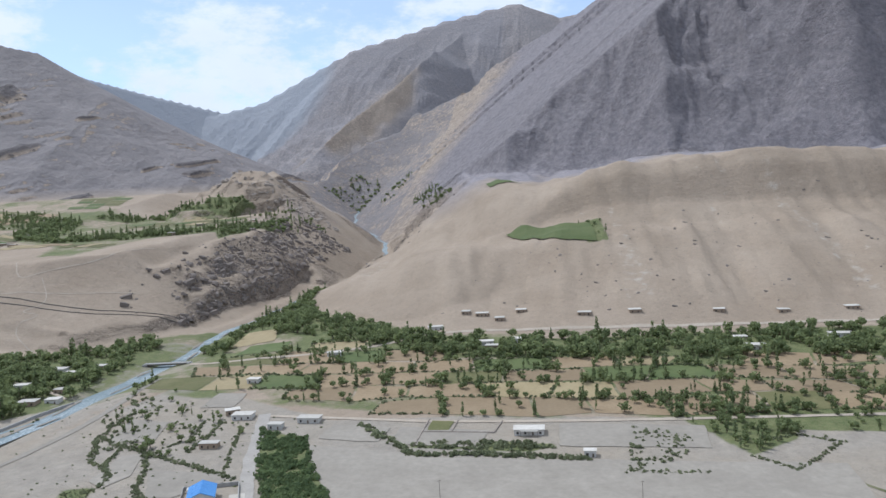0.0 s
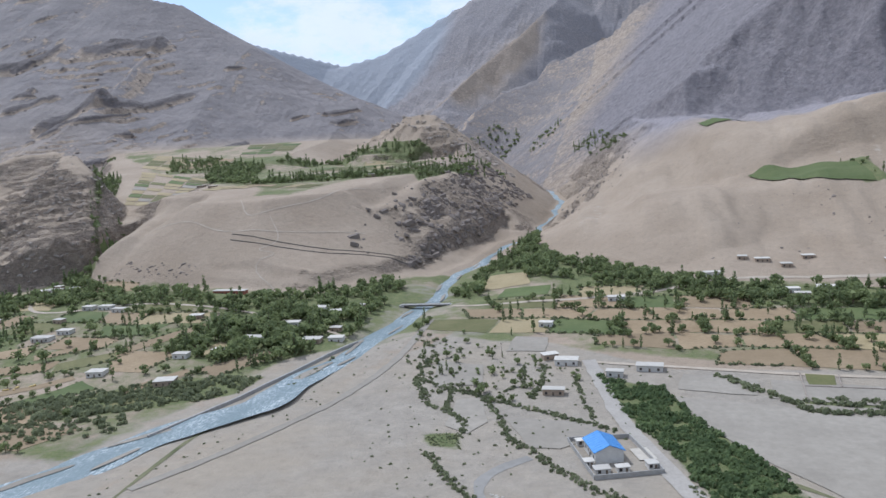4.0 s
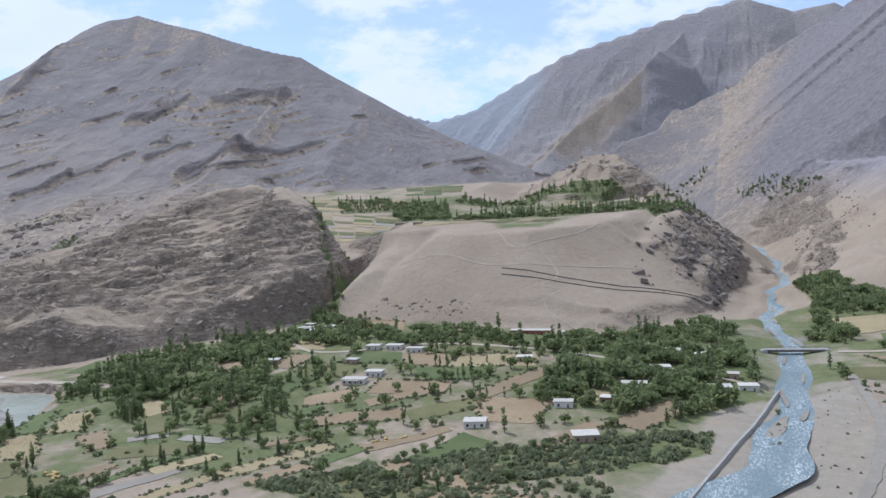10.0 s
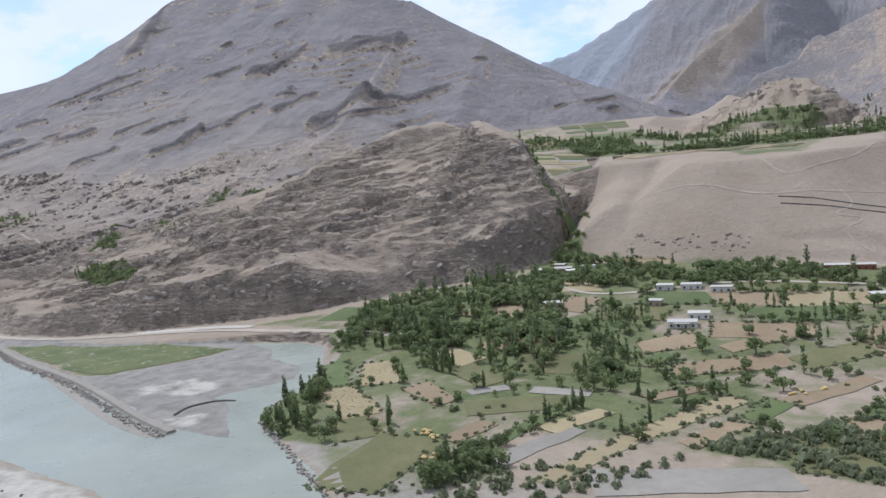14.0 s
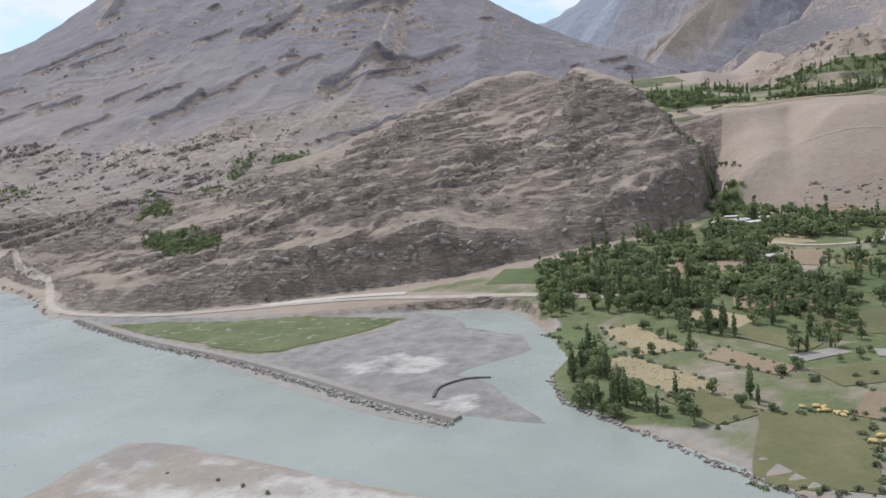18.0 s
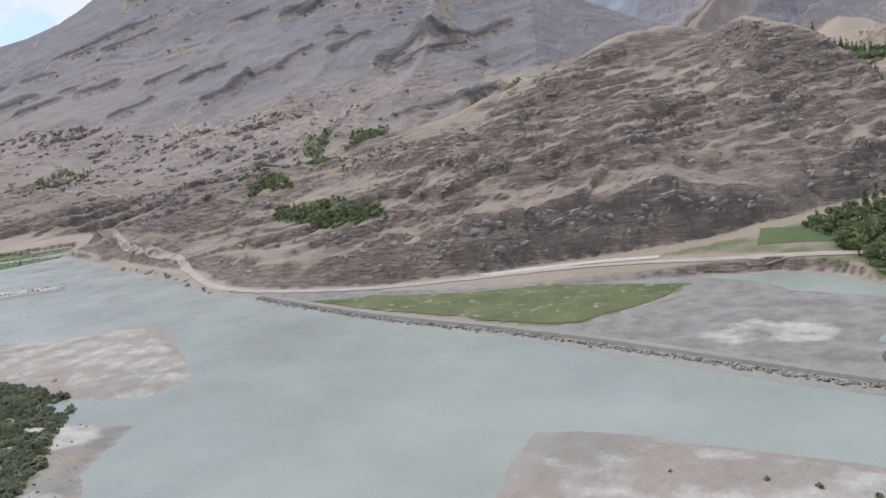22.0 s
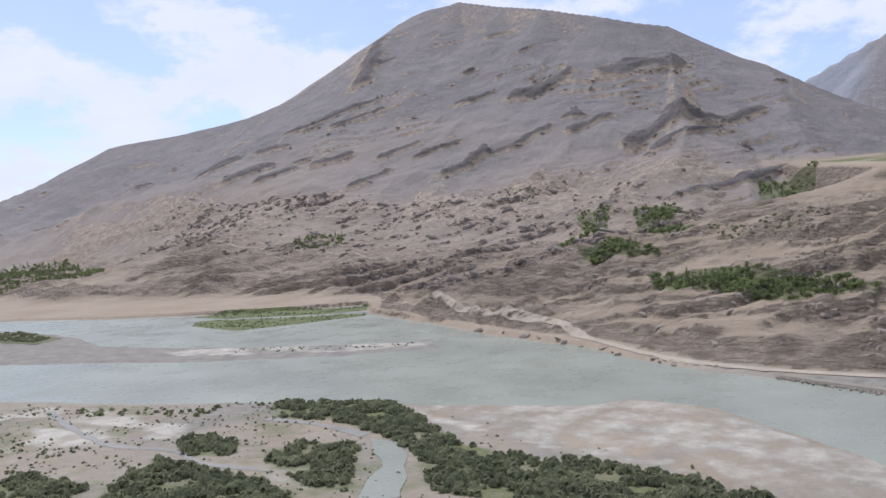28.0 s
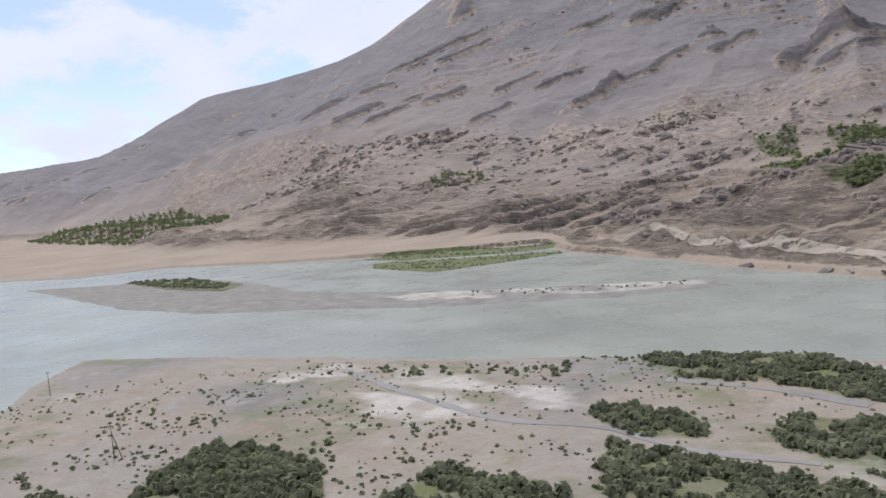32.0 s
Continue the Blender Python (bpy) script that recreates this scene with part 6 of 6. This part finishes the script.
thick("bush", [(-690, 300), (-560, 380), (-400, 420), (-440, 395), (-560, 350), (-640, 270)], 9, 1.5, 0.5)
row_of("tree", [(-742, 440), (-735, 500)], 4, 1.0, 1.0)
thick("bush", [(-378, 376), (-372, 430), (-364, 432), (-367, 384)], 4, 1.4, 0.5)
thick("bush", [(-588, 284), (-558, 302), (-532, 327), (-497, 352), (-451, 384), (-398, 393), (-401, 367), (-429, 343), (-459, 324), (-514, 291), (-530, 276), (-560, 280)], 3.0, 2.3, 0.85)
thick("bush", [(-558, 279), (-505, 262), (-430, 302), (-440, 328), (-514, 290)], 3.4, 2.0, 0.7)
thick("bush", [(-660, 250), (-600, 262), (-576, 285), (-600, 240), (-650, 215)], 4.0, 2.0, 0.7)
thick("bush", [(-690, 214), (-664, 236), (-640, 240), (-600, 240), (-600, 215), (-650, 205)], 4.5, 1.5, 0.35)
thick("bush", [(-640, 300), (-560, 340), (-555, 310), (-610, 275)], 8, 1.5, 0.6)
thick("reeds", [(-202, 416), (-167, 402), (-146, 360), (-125, 325), (-103, 270), (-92, 225), (-122, 225), (-140, 272), (-162, 328), (-190, 384)], 1.9, 1.7)
for line in ([(-305, 441), (-305, 415), (-300, 395), (-284, 365), (-272, 361), (-261, 349), (-254, 330)], [(-265, 309), (-248, 286), (-232, 268)],
             [(-258, 379), (-244, 359), (-234, 331), (-220, 319), (-203, 300), (-186, 285), (-176, 282)], [(-270, 385), (-244, 374), (-219, 364), (-186, 348)],
             [(-304, 400), (-280, 389), (-257, 382)], [(-232, 381), (-230, 403), (-235, 429)], [(-261, 349), (-273, 363), (-276, 381), (-280, 394)]):
    row_of("bush", line, 1.3, 1.15, 1.1, 0.85)
for line in ([(-170, 282), (-162, 273), (-155, 258), (-144, 245)], [(-154, 298), (-143, 273), (-139, 258)], [(-63, 402), (-39, 394), (-22, 394)], [(16, 366), (55, 368)],
             [(78, 388), (95, 371), (125, 405), (107, 415), (90, 407)], [(-216, 420), (-208, 390), (-198, 360)], [(-246, 430), (-240, 400), (-250, 386)]):
    row_of("bush", line, 1.4, 1.0, 0.8, 0.8)
row_of("bush", [(-141, 423), (-117, 402), (-98, 382), (-64, 385), (-5, 380)], 1.2, 1.7, 1.3, 0.95)
thick("bush", [(-275, 330), (-258, 333), (-251, 315), (-266, 316)], 1.7, 0.6, 0.85)
row_of("tree", [(-10, 269), (0, 266), (21, 264)], 3.6, 0.5, 0.6, 0.8)
row_of("tree", [(-300, 430), (-285, 400), (-262, 420), (-240, 405)], 7, 0.5, 4, 0.6)
plant([(22, 468), (50, 433), (63, 415), (78, 388), (105, 409), (117, 454), (86, 453), (59, 471), (30, 480)], 6.5, 0.12, 0.75, 0.85)
thick("bush", [(-102, 392), (-35, 388), (-20, 398), (-60, 402), (-100, 398)], 2.6, 1.7, 0.9)
thick("bush", [(21, 425), (53, 416), (53, 392), (21, 367), (15, 364)], 3.0, 1.3, 0.75)
thick("bush", [(-330, 480), (-300, 470), (-275, 410), (-262, 380), (-290, 370), (-320, 420)], 5.5, 1.6, 0.6)
for poly in ([(-1309, 226), (-1270, 252), (-1233, 232), (-1196, 208), (-1169, 205), (-1145, 195), (-1112, 201), (-1104, 190), (-1130, 170), (-1178, 166), (-1205, 193), (-1229, 206), (-1264, 214), (-1286, 209)],
             [(-1250, 168), (-1247, 187), (-1232, 192), (-1224, 187), (-1200, 155), (-1214, 152)], [(-1295, 166), (-1290, 176), (-1273, 176), (-1260, 163), (-1275, 156)],
             [(-1271, 132), (-1278, 148), (-1246, 150), (-1212, 146), (-1209, 135), (-1258, 115)], [(-1305, 100), (-1303, 118), (-1273, 120), (-1260, 105), (-1294, 90)],
             [(-1359, 75), (-1370, 98), (-1356, 105), (-1331, 105), (-1315, 92), (-1345, 60)], [(-1161, 210), (-1100, 204), (-1086, 196), (-1067, 174), (-1040, 146), (-1032, 130), (-1060, 120), (-1120, 150)]):
    thick("thicket", poly, 1.9, 1.75, 0.92)
thick("thicket", [(-1180, 150), (-1120, 165), (-1060, 120), (-1100, 90), (-1180, 110)], 2.2, 1.5, 0.8)
thick("thicket", [(-1400, 60), (-1300, 62), (-1210, 100), (-1180, 140), (-1170, 90), (-1280, 40)], 2.6, 1.3, 0.6)
thick("bush", [(-1330, 225), (-1300, 232), (-1260, 240), (-1255, 232), (-1300, 218), (-1330, 212)], 2.6, 0.8, 0.6)
thick("thicket", [(-1880, 318), (-1850, 342), (-1790, 350), (-1720, 330), (-1700, 308), (-1760, 302)], 3.2, 1.6, 0.8)
thick("bush", [(-1450, 116), (-1424, 135), (-1377, 137), (-1336, 144), (-1311, 147), (-1284, 146), (-1260, 130), (-1280, 100), (-1323, 90), (-1390, 60)], 3.0, 0.75, 0.6)
thick("bush", [(-1391, 177), (-1376, 189), (-1354, 193), (-1326, 212), (-1313, 194), (-1341, 188), (-1368, 174)], 3.2, 1.2, 0.5)
thick("bush", [(-1200, 215), (-1150, 202), (-1110, 198), (-1060, 170), (-1090, 160), (-1150, 190)], 4, 1.0, 0.5)
thick("bush", [(-1480, 345), (-1400, 385), (-1360, 402), (-1360, 390), (-1420, 350), (-1470, 322)], 5.5, 0.8, 0.6)
thick("bush", [(-1445, 170), (-1400, 178), (-1330, 200), (-1320, 190), (-1400, 160)], 6.0, 0.9, 0.5)
thick("bush", [(-900, 185), (-850, 190), (-780, 180), (-820, 165)], 9, 0.8, 0.4)

TREES = np.array(TREES)
near = (TREES[:, 1] < 372) | ((TREES[:, 0] < -735) & (TREES[:, 1] < 420) & (TREES[:, 0] > -1000))
order = np.flatnonzero(near)[:290]
single = np.zeros(len(TREES), bool)
single[order] = True
made = {}
for x, y, z, s, turn, k in TREES[single]:
    kind = "poplar" if k >= 3 else "broad"
    at = pose(x, y, z, 0, 0, math.degrees(turn)) @ Matrix.Diagonal((s, s, s, 1))
    if k not in made:
        top = empty("poplar_tree" if kind == "poplar" else "broadleaf_tree", at)
        (lv, lq), trunk = (poplar_tree if kind == "poplar" else broad_tree)(100 + int(k), 330, 0.34)
        v, q, i = joined([(a, b, 0) for a, b in trunk])
        t = new("trunk", quads_mesh("trunk", v, q, [BARK]))
        c = new("crown", quads_mesh("crown", lv, lq, [POPLAR if kind == "poplar" else LEAF]))
        t.parent = c.parent = top
        made[k] = tagged(top, "slim dark green poplar by the fields" if kind == "poplar" else "round-crowned green tree by the river fields", "tree", "riverside trees")
    else:
        copy_thing(made[k], pose(x, y, z, 0, 0, math.degrees(turn))).scale = (s, s, s)
UNDER.append([(-812, 396), (-793, 366), (-784, 325), (-775, 292), (-766, 266), (-757, 284), (-762, 332), (-774, 364), (-768, 378), (-790, 398)])
for poly in UNDER:
    xs, ys = [q[0] for q in poly], [q[1] for q in poly]
    i0, i1 = np.searchsorted(GX, (min(xs) - 10, max(xs) + 10))
    j0, j1 = np.searchsorted(GY, (min(ys) - 10, max(ys) + 10))
    part_x, part_y = MX[j0:j1, i0:i1], MY[j0:j1, i0:i1]
    GREEN[j0:j1, i0:i1] = np.maximum(GREEN[j0:j1, i0:i1], np.clip(inside(part_x, part_y, poly) / 6 + 0.5, 0, 0.6 if poly[0][0] < -1000 else 0.85))
cover_values = np.stack([ROCK, GREEN, MUD * (MARSH < 0), np.ones_like(MZ)], -1).astype(np.float32)
ground_mesh.color_attributes["cover"].data.foreach_set("color", np.clip(cover_values, 0, 1).ravel())
scattered("valley_woods", WOOD_KINDS, TREES[~single], [LEAF, BARK, POPLAR], "many orchard trees and poplars along the valley", "trees")
scattered("hedge_shrubs", SHRUBS, np.array(LOW["bush"]), [BUSH], "grey-green shrubs and hedges between fields and flats", "shrubs")
scattered("dark_thickets", SHRUBS, np.array(LOW["thicket"]), [THICKET], "dense dark green thickets on the river flats", "shrubs")
scattered("plantation", SHRUBS, np.array(LOW["reeds"]), [REEDS], "dense green strip of planted saplings beside the road", "shrubs")

# ---- crags, boulders and straw ----
def rock_mesh(seed, long=1.0, wide=0.55, tall=0.3):
    """A weathered slab of stone with broken faces."""
    r = np.random.default_rng(seed)
    bm = bmesh.new()
    bmesh.ops.create_cube(bm, size=2.0)
    bmesh.ops.subdivide_edges(bm, edges=bm.edges[:], cuts=1, use_grid_fill=True)
    for v in bm.verts:
        n = v.co.normalized()
        v.co = (v.co * 0.92 + n * 0.1) * (1 + r.uniform(-0.22, 0.20))
        v.co = Vector((v.co.x * long, v.co.y * wide, v.co.z * tall)) + Vector((0.35 * v.co.z, 0.3 * v.co.z, 0.16 * v.co.y))
    bm.verts.ensure_lookup_table()
    v = np.array([tuple(p.co) for p in bm.verts])
    q = np.array([[p.index for p in f.verts] for f in bm.faces if len(f.verts) == 4])
    bm.free()
    return v, q, np.zeros(len(q), int)


def block_mesh(seed, long, wide, tall):
    """An angular block with uneven corners, narrower on top."""
    r = np.random.default_rng(seed)
    v = np.array([(x, y, z) for z in (-1, 1) for y in (-1, 1) for x in (-1, 1)], float)
    v[4:, :2] *= r.uniform(0.6, 0.95)
    v += r.uniform(-0.32, 0.32, v.shape)
    v *= (long, wide, tall)
    v[:, 2] += 0.22 * v[:, 0] * r.choice((-1, 1)) + 0.25 * v[:, 1]
    q = np.array([(0, 2, 3, 1), (4, 5, 7, 6), (0, 1, 5, 4), (2, 6, 7, 3), (0, 4, 6, 2), (1, 3, 7, 5)])
    return v, q, np.zeros(6, int)


ROCKS = [block_mesh(1, 1.0, 0.6, 0.4), block_mesh(2, 1.2, 0.55, 0.35), block_mesh(3, 0.8, 0.7, 0.5), block_mesh(4, 1.6, 0.5, 0.3), rock_mesh(5, 0.9, 0.6, 0.42)]


def stones(poly, count, low, high, turn, seed, steep=0.55, sink=0.1, loose=0.04):
    """Places for stones on the steep faces of an area, lying along the beds of the rock."""
    r = np.random.default_rng(seed)
    xs, ys = [p[0] for p in poly], [p[1] for p in poly]
    x, y = r.uniform(min(xs), max(xs), count * 25), r.uniform(min(ys), max(ys), count * 25)
    i, j = np.clip(np.searchsorted(GX, x) - 1, 0, len(GX) - 2), np.clip(np.searchsorted(GY, y) - 1, 0, len(GY) - 2)
    chance = np.clip((STEEP[j, i] - steep) / 0.5, 0, 1) + loose
    ok = (inside(x, y, poly) > 0) & (r.random(len(x)) < chance)
    x, y = x[ok][:count], y[ok][:count]
    s = low + (high - low) * r.power(0.3, len(x))
    z = np.array([height(a, b) for a, b in zip(x, y)]) + s * sink
    return np.stack([x, y, z, s, turn + r.normal(0, 0.3, len(x)), r.integers(0, 5, len(x))], -1)


SHARED = {}
CRAGS = [(-755, 560), (-780, 525), (-872, 462), (-966, 410), (-1060, 372), (-1175, 378), (-1252, 428), (-1419, 506), (-1542, 570), (-1540, 680), (-1350, 680), (-1150, 660), (-1050, 740), (-900, 760), (-800, 740), (-752, 660)]
spots = np.concatenate([stones(CRAGS, 3200, 0.5, 2.8, 0.3, 3, 0.75, -0.12, 0.02), stones(CRAGS, 1800, 0.3, 1.3, 0.3, 5, 0.7, 0.1, 0.35)])
spots = spots[inside(spots[:, 0], spots[:, 1], CRAG_FOOT) > 7]
big = np.flatnonzero((spots[:, 3] > 1.5) & (spots[:, 1] < 620))[:280]
for x, y, z, s, turn, k in spots[big]:
    if (key := int(k)) not in SHARED:
        SHARED[key] = quads_mesh("crag_boulder", ROCKS[key][0], ROCKS[key][1], [STONE])
    ob = new("crag_boulder", SHARED[key])
    ob.matrix_world = pose(x, y, z, 0, 0, math.degrees(turn)) @ Matrix.Diagonal((s, s, s, 1))
    tagged(ob, "large tan slab of broken rock on the crags", "boulder", "crag boulders")
spots = np.delete(spots, big, 0)
scattered("crag_rocks", ROCKS, spots, [STONE], "countless broken slabs and boulders on the crags", "rocks")
spots = np.concatenate([stones([(-475, 640), (-410, 690), (-392, 900), (-390, 1200), (-470, 1200), (-480, 860)], 1100, 1.2, 5.5, 1.4, 7, 0.6),
                        stones([(-320, 860), (-240, 1000), (-230, 1400), (-330, 1400)], 350, 0.8, 2.6, 1.2, 9, 0.6, -0.1)])
scattered("gorge_rocks", ROCKS, spots, [DARKSTONE], "dark jagged rocks on the walls of the gorge", "rocks")
spots = np.concatenate([stones([(-2700, 950), (-1900, 850), (-1500, 800), (-1300, 1000), (-1250, 1500), (-1500, 2000), (-2600, 2200)], 700, 1.5, 6.0, 0.45, 10, 0.75, -0.05, 0.0),
                        stones([(-2600, 800), (-1880, 790), (-1610, 650), (-1300, 640), (-1250, 900), (-1500, 1150), (-2500, 1100)], 2600, 1.2, 6.0, 0.4, 12, 0.55, 0.05, 0.02)])
scattered("mountain_outcrops", ROCKS, spots, [DARKSTONE], "dark rock outcrops in bands across the mountain face", "rocks")
spots = stones([(-685, 588), (-600, 584), (-595, 600), (-680, 606)], 60, 0.6, 2.0, 0.1, 13, 0.0, 0.1, 0.5)
spots2 = stones([(-140, 660), (250, 660), (300, 900), (-50, 880)], 180, 0.4, 1.7, 0.1, 14, 9.0, 0.1, 0.5)
scattered("slope_boulders", ROCKS, np.concatenate([spots, spots2]), [DARKSTONE], "loose dark boulders strewn over the scree", "rocks")

scattered("fort_rocks", ROCKS, stones([(-760, 1350), (-640, 1230), (-480, 1180), (-430, 1270), (-560, 1350)], 420, 1.2, 5.0, 0.4, 8, 0.6), [STONE], "tan rocks on the hill of the ruined fort", "rocks")
strip = stones([(-228, 277), (-221, 274), (-206, 243), (-212, 243)], 260, 0.25, 0.7, 0.3, 16, 9.0, 0.15, 0.6)
scattered("channel_stones", ROCKS, strip, [PALESTONE], "strip of pale stones beside a dry channel", "stones")
r = np.random.default_rng(21)
line = densify([(-1128, 360), (-1060, 332), (-1007, 313), (-939, 295), (-883, 274), (-832, 254), (-795, 242)], 0.9)
riprap = [(x + r.normal(0, 1.2) - 0.6, y - abs(r.normal(2.2, 1.3)), r.uniform(0.05, 0.5), r.uniform(0.25, 0.7), r.uniform(0, 6.28), r.integers(0, 5)) for x, y in line for _ in range(3)]
line = densify([(-776, 293), (-763, 266), (-728, 243), (-683, 210), (-640, 198)], 1.2)
riprap += [(x + r.normal(0, 0.8), y + r.normal(0, 0.8), 0.2, r.uniform(0.3, 0.9), r.uniform(0, 6.28), r.integers(0, 5)) for x, y in line for _ in range(2)]
scattered("riprap", ROCKS, np.array(riprap), [STONE], "pale riprap stones along dyke and river bank", "rocks")

for k, (x, y, s) in enumerate(((-1252, 417, 3.2), (-1238, 411, 2.6), (-1262, 424, 3.8), (-1228, 402, 2.2), (-1275, 431, 4.0), (-1215, 394, 2.4), (-1200, 386, 2.0), (-1188, 380, 2.6),
                               (-1290, 436, 3.0), (-1310, 444, 3.6), (-1176, 374, 2.1), (-1160, 370, 1.8), (-1330, 452, 3.2), (-1350, 462, 4.0))):
    v, q, i = ROCKS[k % 5]
    ob = new("boulder", quads_mesh("boulder", v * s * (0.45 + 0.12 * (k * 7 % 4)), q, [STONE]))
    x, y = x + 5 * math.sin(k * 2.3), y + 1.5 * math.sin(k * 4.1)
    ob.matrix_world = pose(x, y, max(height(x, y), 0) + s * 0.08, 0, 0, 40 * k)
    tagged(ob, "grey-brown boulder at the water's edge", "boulder", "shore boulders")


def straw_heap(x, y, s, turn):
    bm = bmesh.new()
    bmesh.ops.create_icosphere(bm, subdivisions=2, radius=1.0)
    for v in bm.verts:
        v.co *= 1 + 0.18 * noise.noise(v.co * 2 + Vector((x, y, 0)))
        v.co = Vector((v.co.x * 1.5, v.co.y * 0.9, max(v.co.z, -0.15) * 0.8))
    ob = new("straw_heap", finish("straw_heap", bm, STRAW, True))
    ob.matrix_world = pose(x, y, height(x, y) + 0.42, 0, 0, turn) @ Matrix.Diagonal((s, s, s, 1))
    return tagged(ob, "heap of cut golden straw on the stubble", "straw heap", "straw heaps")


r = np.random.default_rng(5)
heap = straw_heap(-670, 249, 1.0, 0)
for x, y in [(a, b) for a, b in fill([(-672, 246), (-661, 264), (-655, 261), (-664, 243)], 2.6)] + fill([(-690, 277), (-672, 268), (-672, 264), (-690, 273)], 3.0) + fill([(-560, 352), (-545, 365), (-540, 360), (-555, 348)], 5):
    c = copy_thing(heap, pose(x, y, height(x, y) + 0.42, 0, 0, r.uniform(0, 180)))
    c.scale = (r.uniform(0.6, 1.1),) * 3
bundles = [(x, y, height(x, y) + 0.35, r.uniform(0.14, 0.3), r.uniform(0, 6.28), r.integers(0, 5)) for poly in ([(-768, 346), (-759, 368), (-740, 352), (-751, 323)], [(-763, 306), (-747, 318), (-727, 303), (-708, 287), (-707, 275), (-728, 288), (-750, 290)])
           for x, y in fill(poly, 1.5, 0.6)]
scattered("straw_bundles", ROCKS, np.array(bundles), [STRAW], "small bundles of cut straw over the stubble", "straw")
